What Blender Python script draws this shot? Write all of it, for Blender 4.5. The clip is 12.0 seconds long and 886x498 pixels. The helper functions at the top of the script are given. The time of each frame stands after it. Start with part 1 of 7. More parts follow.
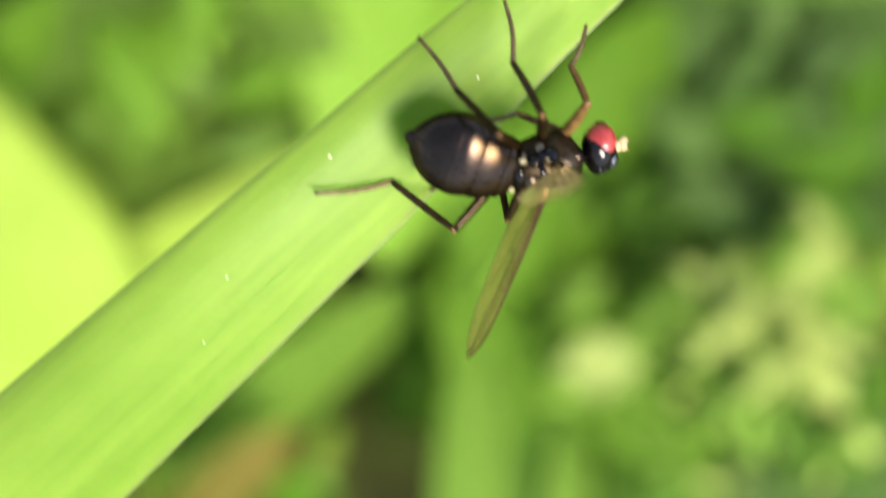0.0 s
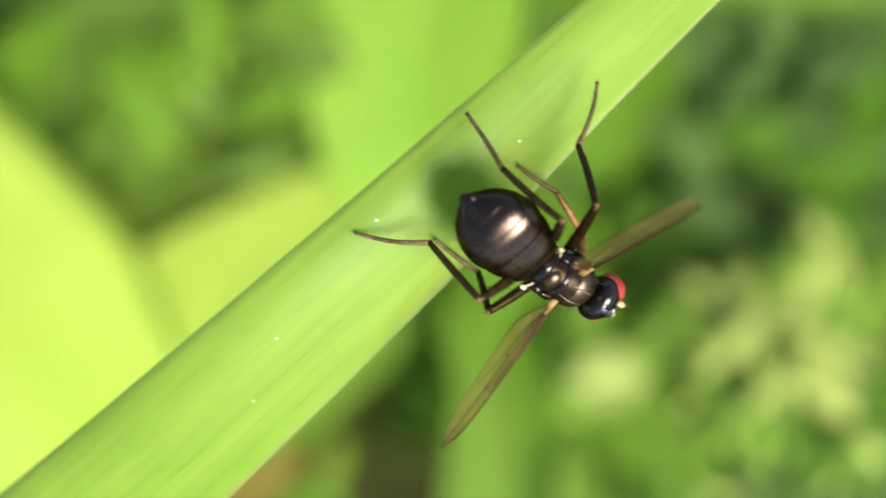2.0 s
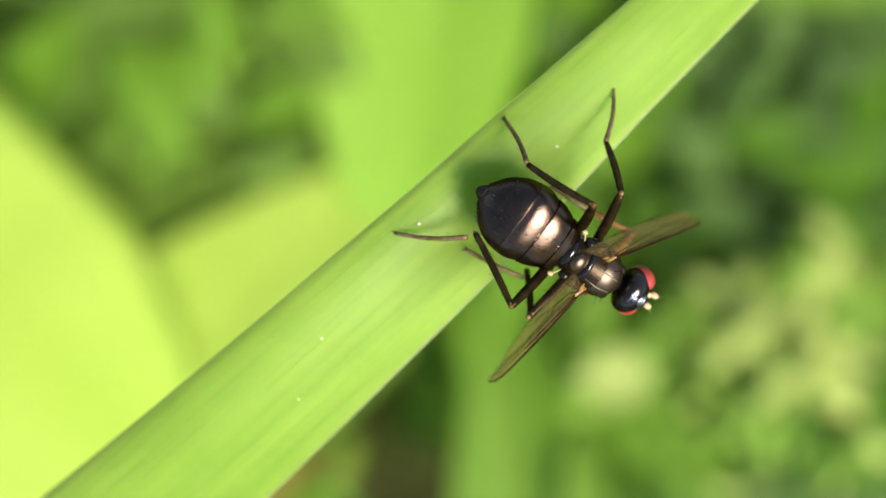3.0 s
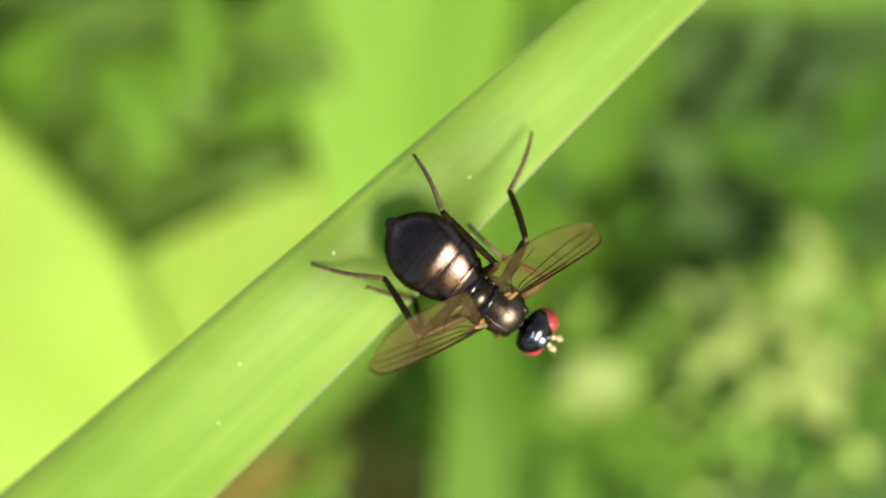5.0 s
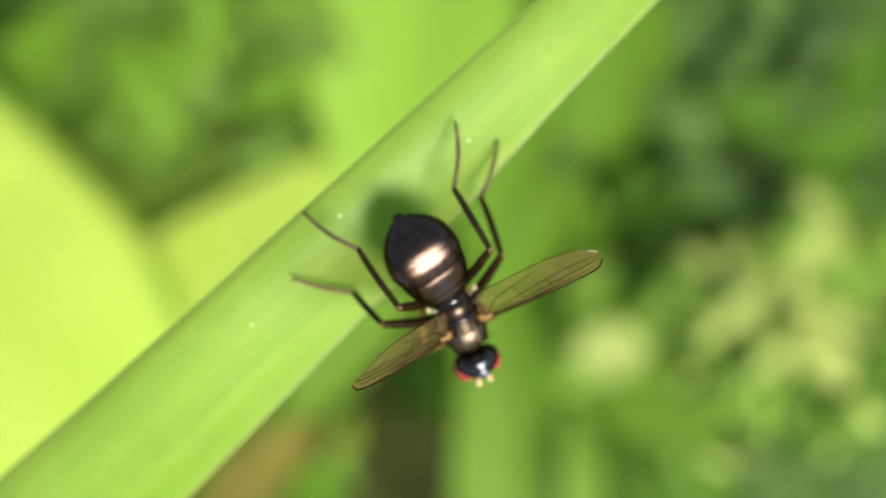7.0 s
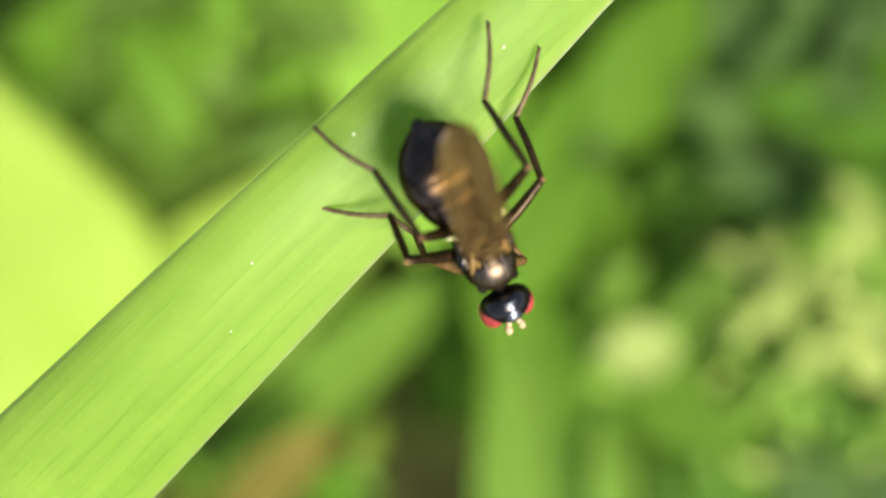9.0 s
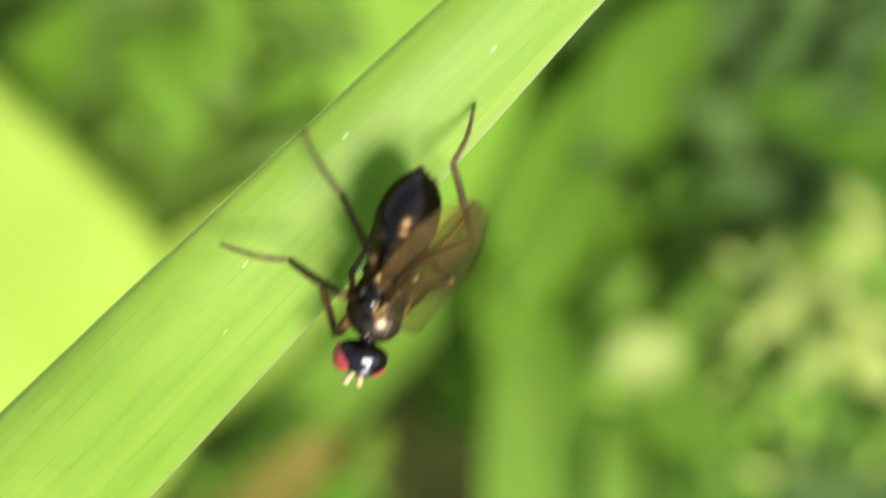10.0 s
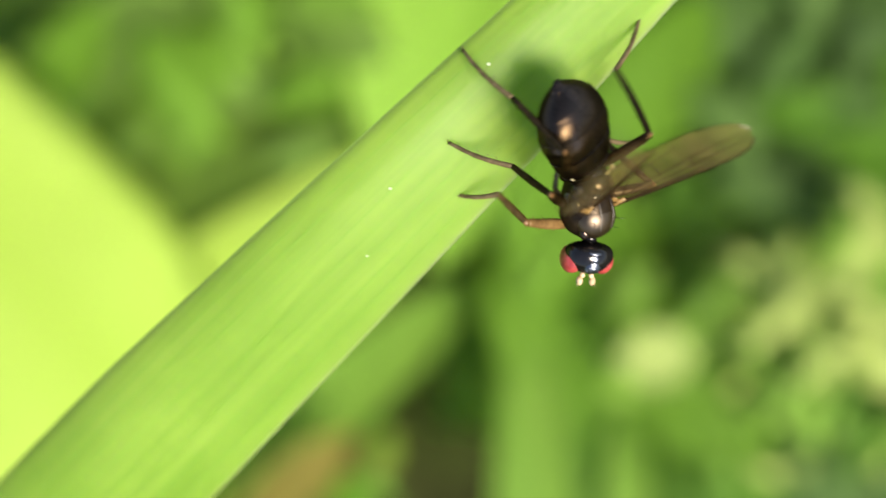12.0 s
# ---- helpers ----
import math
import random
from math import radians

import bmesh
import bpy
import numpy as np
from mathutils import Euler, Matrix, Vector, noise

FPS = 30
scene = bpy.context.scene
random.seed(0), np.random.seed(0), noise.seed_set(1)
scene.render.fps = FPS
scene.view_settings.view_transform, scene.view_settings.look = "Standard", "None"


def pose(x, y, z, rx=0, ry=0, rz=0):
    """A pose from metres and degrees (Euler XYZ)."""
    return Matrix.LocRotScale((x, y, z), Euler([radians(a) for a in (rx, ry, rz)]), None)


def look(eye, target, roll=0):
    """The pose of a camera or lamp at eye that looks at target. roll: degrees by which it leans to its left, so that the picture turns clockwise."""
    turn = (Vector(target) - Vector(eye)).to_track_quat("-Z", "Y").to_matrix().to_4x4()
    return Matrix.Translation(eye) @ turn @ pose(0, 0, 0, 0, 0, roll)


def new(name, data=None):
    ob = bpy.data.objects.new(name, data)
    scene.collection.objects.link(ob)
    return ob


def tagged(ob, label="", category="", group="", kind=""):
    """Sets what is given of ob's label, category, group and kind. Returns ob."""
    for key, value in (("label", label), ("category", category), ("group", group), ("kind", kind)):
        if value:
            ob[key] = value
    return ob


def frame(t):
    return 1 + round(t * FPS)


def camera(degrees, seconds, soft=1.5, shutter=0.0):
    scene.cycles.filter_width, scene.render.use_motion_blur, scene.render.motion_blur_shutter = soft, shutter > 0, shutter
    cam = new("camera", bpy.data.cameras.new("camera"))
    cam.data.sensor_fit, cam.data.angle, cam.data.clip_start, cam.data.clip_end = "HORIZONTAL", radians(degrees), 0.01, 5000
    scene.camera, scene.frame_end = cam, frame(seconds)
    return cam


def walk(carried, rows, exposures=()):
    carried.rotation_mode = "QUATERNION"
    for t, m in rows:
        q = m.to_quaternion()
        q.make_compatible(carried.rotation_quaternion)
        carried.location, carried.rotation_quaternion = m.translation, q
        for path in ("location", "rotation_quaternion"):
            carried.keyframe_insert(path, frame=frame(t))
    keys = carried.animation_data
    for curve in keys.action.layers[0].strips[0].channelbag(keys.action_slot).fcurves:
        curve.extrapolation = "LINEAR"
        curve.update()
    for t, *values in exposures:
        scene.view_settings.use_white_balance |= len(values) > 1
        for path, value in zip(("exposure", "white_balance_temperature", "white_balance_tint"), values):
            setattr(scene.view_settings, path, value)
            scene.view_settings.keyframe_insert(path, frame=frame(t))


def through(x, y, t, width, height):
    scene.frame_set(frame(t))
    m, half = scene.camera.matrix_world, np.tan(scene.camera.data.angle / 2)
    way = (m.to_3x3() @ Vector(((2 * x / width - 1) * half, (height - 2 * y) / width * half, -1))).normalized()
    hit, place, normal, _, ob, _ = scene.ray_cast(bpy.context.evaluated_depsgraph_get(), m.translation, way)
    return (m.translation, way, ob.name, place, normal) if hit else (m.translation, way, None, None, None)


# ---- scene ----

# ---------------------------------------------------------------- camera
MM = 0.001


def at(row):
    """A row of seconds, millimetres and degrees as a key for walk()."""
    t, x, y, z, rx, ry, rz = row
    return t, pose(x * MM, y * MM, z * MM, rx, ry, rz)


cam = camera(32.0, 12.0, soft=1.6, shutter=0.5)
cam.data.dof.use_dof = True
cam.data.dof.focus_distance = 26.1 * MM
cam.data.dof.aperture_fstop = 64.0
walk(cam, [at(r) for r in (
    (0, 0.738, -0.856, 25.745, -0.065, -0.445, 1.408),
    (0.1, 0.617, -0.54, 25.84, 0.015, -0.414, 1.266),
    (0.2, 0.884, -0.711, 25.936, 0.095, -0.383, 1.124),
    (0.3, 1.023, -0.797, 26.031, 0.175, -0.351, 0.982),
    (0.4, 1.328, -0.806, 26.127, 0.255, -0.32, 0.84),
    (0.5, 2.13, -0.624, 26.223, 0.334, -0.289, 0.698),
    (0.6, 2.069, -0.208, 26.131, 0.3, -0.329, 0.747),
    (0.7, 1.978, 0.002, 26.04, 0.265, -0.369, 0.797),
    (0.8, 1.455, -0.117, 25.948, 0.23, -0.409, 0.847),
    (0.9, 1.272, -0.039, 25.856, 0.195, -0.449, 0.897),
    (1, 1.004, 0.218, 25.765, 0.16, -0.489, 0.947),
    (1.1, 1.142, -0.24, 25.92, 0.159, -0.483, 0.862),
    (1.2, 1.524, -0.534, 26.074, 0.158, -0.477, 0.777),
    (1.3, 1.018, -0.714, 26.229, 0.157, -0.472, 0.692),
    (1.4, 0.715, -1.048, 26.383, 0.155, -0.466, 0.608),
    (1.5, 0.617, -0.786, 26.538, 0.154, -0.46, 0.523),
    (1.6, 0.57, -0.984, 26.504, 0.141, -0.481, 0.574),
    (1.7, 0.667, -0.505, 26.471, 0.127, -0.502, 0.625),
    (1.8, 0.689, -0.393, 26.438, 0.114, -0.524, 0.676),
    (1.9, 0.575, -0.843, 26.404, 0.1, -0.545, 0.727),
    (2, -0.098, 0.093, 26.371, 0.086, -0.566, 0.778),
    (2.1, -0.179, -0.197, 26.573, 0.079, -0.554, 0.695),
    (2.2, 0.072, -0.299, 26.774, 0.071, -0.543, 0.611),
    (2.3, 0.675, -0.68, 26.976, 0.064, -0.531, 0.528),
    (2.4, 0.384, -0.539, 27.178, 0.056, -0.52, 0.444),
    (2.5, -0, -0, 27.38, 0.049, -0.508, 0.361),
    (2.6, -0.452, 0.25, 27.254, 0.023, -0.548, 0.489),
    (2.7, -0.865, 0.167, 27.128, -0.002, -0.587, 0.617),
    (4.3, -0.068, 0.111, 27.546, 0.403, -0.462, 0.414),
    (4.4, -0.025, 0.089, 27.544, 0.35, -0.495, 0.514),
    (4.5, -0.113, 0.108, 27.541, 0.298, -0.528, 0.614),
    (4.6, 0.524, 0.64, 27.605, 0.249, -0.513, 0.637),
    (4.7, 1.038, 0.543, 27.668, 0.199, -0.497, 0.661),
    (4.8, 1.283, 0.314, 27.732, 0.15, -0.481, 0.684),
    (4.9, 0.781, 0.765, 27.796, 0.101, -0.466, 0.708),
    (5, 0.768, 0.669, 27.859, 0.051, -0.45, 0.731),
    (5.1, 0.814, 0.507, 28.006, 0.065, -0.454, 0.569),
    (5.2, 0.826, -0.121, 28.152, 0.078, -0.458, 0.408),
    (5.3, 0.929, -0.198, 28.298, 0.091, -0.462, 0.246),
    (5.4, 1.412, -0.05, 28.444, 0.104, -0.466, 0.085),
    (5.5, 1.595, -0.268, 28.591, 0.118, -0.47, -0.077),
    (5.6, 1.748, 0.594, 28.738, 0.044, -0.486, -0.013),
    (5.7, 1.609, 0.941, 28.885, -0.03, -0.502, 0.05),
    (5.8, 1.339, 0.662, 29.031, -0.104, -0.518, 0.113),
    (5.9, 0.851, 0.363, 29.178, -0.178, -0.534, 0.176),
    (6, 0.44, -0.041, 29.325, -0.252, -0.551, 0.239),
    (6.1, 0.937, 0.016, 29.249, -0.307, -0.505, 0.141),
    (6.2, 1.758, 0.043, 29.173, -0.362, -0.46, 0.042),
    (6.3, 1.773, 0.353, 29.097, -0.417, -0.414, -0.056),
    (6.4, 1.256, 0.133, 29.021, -0.472, -0.369, -0.155),
    (6.5, 1.142, -0.121, 28.945, -0.527, -0.323, -0.253),
    (6.6, 1.115, -0.458, 28.954, -0.585, -0.257, -0.308),
    (6.7, 0.925, -0.608, 28.963, -0.644, -0.191, -0.362),
    (6.8, 0.567, -0.316, 28.972, -0.702, -0.125, -0.417),
    (6.9, 0.807, -0.056, 28.981, -0.76, -0.059, -0.471),
    (7, 0.958, 0.381, 28.99, -0.818, 0.007, -0.526),
    (7.1, 1.237, 0.208, 28.513, -0.892, 0.149, -0.322),
    (7.2, 1.317, -0.375, 28.037, -0.966, 0.291, -0.119),
    (8.8, 1.6, -0.661, 25.467, -0.412, 0.901, -0.329),
    (8.9, 1.126, -0.817, 25.153, -0.358, 0.853, -0.504),
    (9, 0.782, -1.125, 24.839, -0.304, 0.804, -0.678),
    (9.1, 0.658, -1.237, 24.846, -0.252, 0.788, -0.78),
    (9.2, 0.288, -1.73, 24.854, -0.199, 0.772, -0.882),
    (9.3, 0.364, -1.696, 24.861, -0.147, 0.756, -0.984),
    (9.4, 0.524, -1.701, 24.869, -0.095, 0.74, -1.086),
    (9.5, 0.877, -1.682, 24.876, -0.043, 0.724, -1.188),
    (9.6, 1.427, -1.677, 24.91, -0.027, 0.793, -1.135),
    (9.7, 1.389, -1.684, 24.944, -0.012, 0.862, -1.081),
    (9.8, 1.31, -1.164, 24.978, 0.004, 0.931, -1.027),
    (9.9, 1.312, -0.938, 25.012, 0.019, 1, -0.973),
    (10, 1.042, -1.271, 25.046, 0.035, 1.069, -0.919),
    (10.1, 0.412, -2.188, 24.962, 0.012, 1.108, -0.998),
    (10.2, -0.153, -2.865, 24.879, -0.012, 1.148, -1.076),
    (10.3, -0.361, -2.779, 24.795, -0.035, 1.188, -1.155),
    (10.4, -0.247, -2.41, 24.712, -0.059, 1.227, -1.233),
    (10.5, -0.132, -2.033, 24.628, -0.082, 1.267, -1.312),
    (10.6, -0.123, -2.236, 24.44, -0.037, 1.248, -1.463),
    (10.7, -0.025, -2.63, 24.251, 0.007, 1.229, -1.615),
    (10.8, -0.423, -3.034, 24.062, 0.052, 1.21, -1.766),
    (10.9, -0.479, -3.018, 23.874, 0.097, 1.192, -1.917),
    (11, -0.042, -2.944, 23.685, 0.141, 1.173, -2.068),
    (11.1, 0.029, -2.408, 23.93, 0.178, 1.119, -1.634),
    (11.2, 0.039, -2.304, 24.175, 0.214, 1.066, -1.2),
    (11.3, 0.026, -2.503, 24.42, 0.25, 1.013, -0.766),
    (11.4, -0.543, -2.36, 24.665, 0.287, 0.959, -0.331),
    (11.5, -1.67, -2.257, 24.91, 0.323, 0.906, 0.103),
    (11.6, -1.913, -1.961, 25.155, 0.428, 0.8, -0.095),
    (11.7, -2.059, -2.102, 25.4, 0.534, 0.694, -0.292),
    (11.8, -1.987, -2.707, 25.645, 0.639, 0.588, -0.49),
    (11.9, -1.86, -2.811, 25.89, 0.745, 0.483, -0.688),
    (12, -1.625, -2.887, 26.135, 0.85, 0.377, -0.886),
)], exposures=((0, 1.23), (2.5, 1.13), (5, 1.07), (6, 1.1), (7, 1.08), (9, 1.14), (10.5, 1.17), (11.5, 1.2), (12, 1.15)))

# ---------------------------------------------------------------- light
SUN_WAY = Vector((0.52, -0.56, 1.0)).normalized()
world = bpy.data.worlds.new("sky")
scene.world = world
world.use_nodes = True
wn = world.node_tree.nodes
sky = wn.new("ShaderNodeTexSky")
sky.sky_type = "NISHITA"
sky.sun_disc = False
sky.sun_elevation = math.asin(SUN_WAY.z)
sky.sun_rotation = math.atan2(SUN_WAY.x, SUN_WAY.y)
wn["Background"].inputs[1].default_value = 0.10
world.node_tree.links.new(sky.outputs[0], wn["Background"].inputs[0])
sun_data = bpy.data.lights.new("sun", "SUN")
sun_data.energy, sun_data.angle, sun_data.color = 4.6, radians(24.0), (1.0, 0.925, 0.83)
sun = new("sun", sun_data)
sun.matrix_world = look(SUN_WAY * 2, (0, 0, 0))

# ---------------------------------------------------------------- materials


def shader(name):
    m = bpy.data.materials.new(name)
    m.use_nodes = True
    nt = m.node_tree
    return m, nt, nt.nodes["Principled BSDF"], nt.nodes["Material Output"]


def noise_tex(nt, scale, detail=3.0, stretch=(1, 1, 1)):
    co = nt.nodes.new("ShaderNodeTexCoord")
    mp = nt.nodes.new("ShaderNodeMapping")
    mp.inputs["Scale"].default_value = stretch
    nz = nt.nodes.new("ShaderNodeTexNoise")
    nz.inputs["Scale"].default_value = scale
    nz.inputs["Detail"].default_value = detail
    nt.links.new(co.outputs["Object"], mp.inputs[0])
    nt.links.new(mp.outputs[0], nz.inputs["Vector"])
    return nz.outputs["Fac"]


def ramp(nt, fac, stops):
    r = nt.nodes.new("ShaderNodeValToRGB")
    el = r.color_ramp.elements
    while len(el) < len(stops):
        el.new(0.5)
    for e, (p, c) in zip(el, stops):
        e.position, e.color = p, (*c, 1)
    nt.links.new(fac, r.inputs[0])
    return r.outputs[0]


def mix(nt, a, b, fac, kind="MIX"):
    n = nt.nodes.new("ShaderNodeMix")
    n.data_type, n.blend_type = "RGBA", kind
    nt.links.new(a, n.inputs["A"])
    nt.links.new(b, n.inputs["B"])
    if isinstance(fac, float):
        n.inputs["Factor"].default_value = fac
    else:
        nt.links.new(fac, n.inputs["Factor"])
    return n.outputs["Result"]


def bump(nt, bsdf, fac, strength, distance):
    b = nt.nodes.new("ShaderNodeBump")
    b.inputs["Strength"].default_value = strength
    b.inputs["Distance"].default_value = distance
    nt.links.new(fac, b.inputs["Height"])
    nt.links.new(b.outputs[0], bsdf.inputs["Normal"])
    return b.outputs[0]


def leaf_material(name, dark, light, through, share, rough=0.42, grain=1500.0, stretch=(0.05, 1, 1), fine=None, inside=0.0):
    """A leaf: two tones in streaks along the blade, gloss, and light that passes through."""
    m, nt, p, out = shader(name)
    streak = noise_tex(nt, grain, 4.0, stretch)
    blotch = noise_tex(nt, grain * 0.12, 3.0)
    fibre = noise_tex(nt, grain * 4.5, 3.0, stretch)
    streak = mix(nt, streak, fibre, 0.22)
    col = mix(nt, ramp(nt, streak, ((0.34, dark), (0.66, light))), ramp(nt, blotch, ((0.35, dark), (0.65, light))), 0.45)
    nt.links.new(col, p.inputs["Base Color"])
    p.inputs["Roughness"].default_value = rough
    p.inputs["Specular IOR Level"].default_value = 0.2 if fine else 0.1
    if inside:
        p.inputs["Subsurface Weight"].default_value = 1.0
        p.inputs["Subsurface Radius"].default_value = (1.0, 1.2, 0.6)
        p.inputs["Subsurface Scale"].default_value = inside
    if fine:
        bump(nt, p, noise_tex(nt, fine, 2.0, (0.05, 1, 1)), 0.2, 0.00002)
    tr = nt.nodes.new("ShaderNodeBsdfTranslucent")
    tr.inputs[0].default_value = (*through, 1)
    mx = nt.nodes.new("ShaderNodeMixShader")
    mx.inputs[0].default_value = share
    nt.links.new(p.outputs[0], mx.inputs[1])
    nt.links.new(tr.outputs[0], mx.inputs[2])
    nt.links.new(mx.outputs[0], out.inputs[0])
    return m


def plain(name, a, b, scale, rough, metal=0.0, spec=0.5, relief=0.0, coat=0.0, stretch=(1, 1, 1)):
    """A solid surface of two close tones with a fine relief."""
    m, nt, p, out = shader(name)
    n = noise_tex(nt, scale, 4.0, stretch)
    nt.links.new(ramp(nt, n, ((0.35, a), (0.65, b))), p.inputs["Base Color"])
    p.inputs["Roughness"].default_value = rough
    p.inputs["Metallic"].default_value = metal
    p.inputs["Specular IOR Level"].default_value = spec
    p.inputs["Coat Weight"].default_value = coat
    p.inputs["Coat Roughness"].default_value = 0.05
    if relief:
        bump(nt, p, noise_tex(nt, scale * 4, 2.0, stretch), 0.5, relief)
    return m


def chitin(name, dark, light, gloss, rough, scale=5000.0, relief=0.000002, across=0.0):
    """Insect cuticle: a dark body colour under a soft, even sheen."""
    m, nt, p, out = shader(name)
    nt.nodes.remove(p)
    d = nt.nodes.new("ShaderNodeBsdfDiffuse")
    nt.links.new(ramp(nt, noise_tex(nt, scale, 4.0), ((0.35, dark), (0.65, light))), d.inputs["Color"])
    g = nt.nodes.new("ShaderNodeBsdfAnisotropic")
    g.distribution = "BECKMANN"
    g.inputs["Color"].default_value = (*gloss, 1)
    g.inputs["Roughness"].default_value = rough
    if across:
        # fine cross-grooves round the body's long axis spread the shine sideways
        g.inputs["Anisotropy"].default_value = -across
        tan = nt.nodes.new("ShaderNodeTangent")
        tan.direction_type, tan.axis = "RADIAL", "X"
        nt.links.new(tan.outputs[0], g.inputs["Tangent"])
    b = nt.nodes.new("ShaderNodeBump")
    b.inputs["Strength"].default_value = 0.5
    b.inputs["Distance"].default_value = relief
    nt.links.new(noise_tex(nt, scale * 5, 2.0), b.inputs["Height"])
    nt.links.new(b.outputs[0], g.inputs["Normal"])
    add = nt.nodes.new("ShaderNodeAddShader")
    nt.links.new(d.outputs[0], add.inputs[0])
    nt.links.new(g.outputs[0], add.inputs[1])
    nt.links.new(add.outputs[0], out.inputs[0])
    return m


def wing_material():
    m, nt, p, out = shader("wing_membrane")
    nz = noise_tex(nt, 1500.0, 3.0)
    nt.links.new(ramp(nt, nz, ((0.40, (0.105, 0.050, 0.022)), (0.60, (0.235, 0.150, 0.055)))), p.inputs["Base Color"])
    p.inputs["Roughness"].default_value = 0.32
    p.inputs["Specular IOR Level"].default_value = 0.5
    bump(nt, p, noise_tex(nt, 3200.0, 3.0), 0.7, 0.00007)
    film = nt.nodes.new("ShaderNodeMapRange")
    film.inputs["To Min"].default_value = 280.0
    film.inputs["To Max"].default_value = 620.0
    nt.links.new(noise_tex(nt, 1500.0, 2.0), film.inputs[0])
    nt.links.new(film.outputs[0], p.inputs["Thin Film Thickness"])
    p.inputs["Thin Film IOR"].default_value = 1.5
    glow = nt.nodes.new("ShaderNodeBsdfTranslucent")
    glow.inputs[0].default_value = (0.52, 0.44, 0.18, 1)
    skin = nt.nodes.new("ShaderNodeMixShader")
    skin.inputs[0].default_value = 0.5
    nt.links.new(p.outputs[0], skin.inputs[1])
    nt.links.new(glow.outputs[0], skin.inputs[2])
    clear = nt.nodes.new("ShaderNodeBsdfTransparent")
    clear.inputs[0].default_value = (0.92, 0.83, 0.56, 1)
    mx = nt.nodes.new("ShaderNodeMixShader")
    mx.inputs[0].default_value = 0.40
    nt.links.new(clear.outputs[0], mx.inputs[1])
    nt.links.new(skin.outputs[0], mx.inputs[2])
    nt.links.new(mx.outputs[0], out.inputs[0])
    return m


M_BLADE = leaf_material("grass_leaf_green", (0.126, 0.232, 0.020), (0.212, 0.336, 0.043), (0.28, 0.50, 0.04), 0.15, 0.5, 2600.0, (0.012, 1, 0), 16000.0, 1.2 * MM)
M_RIDGE = leaf_material("grass_leaf_vein", (0.13, 0.27, 0.028), (0.16, 0.32, 0.036), (0.3, 0.5, 0.05), 0.15, 0.45, 2600.0, (0.03, 1, 1))
M_MARGIN = leaf_material("grass_leaf_margin", (0.12, 0.21, 0.03), (0.18, 0.29, 0.05), (0.25, 0.4, 0.06), 0.12, 0.5, 2600.0, (0.03, 1, 1), 16000.0)
# very light yellow-green: part of the sun's brightness sits in this colour
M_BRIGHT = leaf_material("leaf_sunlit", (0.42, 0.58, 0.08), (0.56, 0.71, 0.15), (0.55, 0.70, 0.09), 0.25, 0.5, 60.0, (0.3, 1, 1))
M_FRESH = leaf_material("leaf_fresh", (0.15, 0.30, 0.03), (0.24, 0.38, 0.06), (0.3, 0.45, 0.06), 0.2, 0.5, 60.0, (0.3, 1, 1))
M_MID = leaf_material("leaf_green", (0.075, 0.18, 0.012), (0.125, 0.26, 0.024), (0.14, 0.28, 0.02), 0.2, 0.5, 70.0, (0.3, 1, 1))
M_OLIVE = leaf_material("leaf_olive", (0.085, 0.14, 0.010), (0.14, 0.20, 0.018), (0.14, 0.2, 0.02), 0.2, 0.55, 70.0, (0.3, 1, 1))
M_FERN = leaf_material("leaf_fern_green", (0.115, 0.24, 0.018), (0.17, 0.32, 0.03), (0.2, 0.36, 0.03), 0.2, 0.5, 70.0, (0.3, 1, 1))
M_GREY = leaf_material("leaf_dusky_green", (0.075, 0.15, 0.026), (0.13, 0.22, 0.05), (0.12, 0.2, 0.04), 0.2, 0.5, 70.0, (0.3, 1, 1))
# darker green that stands in for the shade on low leaves
M_DIM = leaf_material("leaf_shade_green", (0.072, 0.145, 0.028), (0.118, 0.205, 0.05), (0.08, 0.16, 0.035), 0.2, 0.5, 70.0, (0.3, 1, 1))
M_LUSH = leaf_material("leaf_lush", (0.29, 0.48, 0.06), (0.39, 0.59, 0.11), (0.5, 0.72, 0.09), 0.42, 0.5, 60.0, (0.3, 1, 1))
M_SAGE = leaf_material("leaf_sage", (0.12, 0.215, 0.03), (0.17, 0.275, 0.05), (0.15, 0.26, 0.04), 0.2, 0.5, 70.0, (0.3, 1, 1))
M_PALE = leaf_material("leaf_pale", (0.33, 0.42, 0.085), (0.48, 0.55, 0.16), (0.35, 0.45, 0.12), 0.2, 0.4, 90.0, (0.3, 1, 1))
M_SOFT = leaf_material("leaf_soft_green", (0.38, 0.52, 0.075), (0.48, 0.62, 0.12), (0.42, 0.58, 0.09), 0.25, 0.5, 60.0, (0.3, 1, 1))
# cream tone imitates a blurred glint of sun on a leaflet
M_GLINT = leaf_material("leaflet_sun_glint", (0.37, 0.46, 0.12), (0.45, 0.53, 0.16), (0.5, 0.6, 0.2), 0.15, 0.4, 90.0)
M_MOTTLED = leaf_material("leaf_mottled_green", (0.070, 0.135, 0.018), (0.150, 0.235, 0.036), (0.15, 0.25, 0.03), 0.2, 0.5, 130.0, (1, 1, 1))
M_DRY = plain("dry_leaf_brown", (0.14, 0.125, 0.022), (0.25, 0.21, 0.045), 160.0, 0.8, spec=0.1, relief=0.0003)
M_CUTICLE = chitin("bronze_black_cuticle", (0.002, 0.0015, 0.001), (0.005, 0.0035, 0.002), (0.074, 0.051, 0.039), 0.28, 5000.0, 0.000004, 0.48)
M_HIND = chitin("dusky_black_cuticle", (0.002, 0.0015, 0.001), (0.004, 0.003, 0.002), (0.052, 0.037, 0.028), 0.29, 6000.0, 0.000006, 0.45)
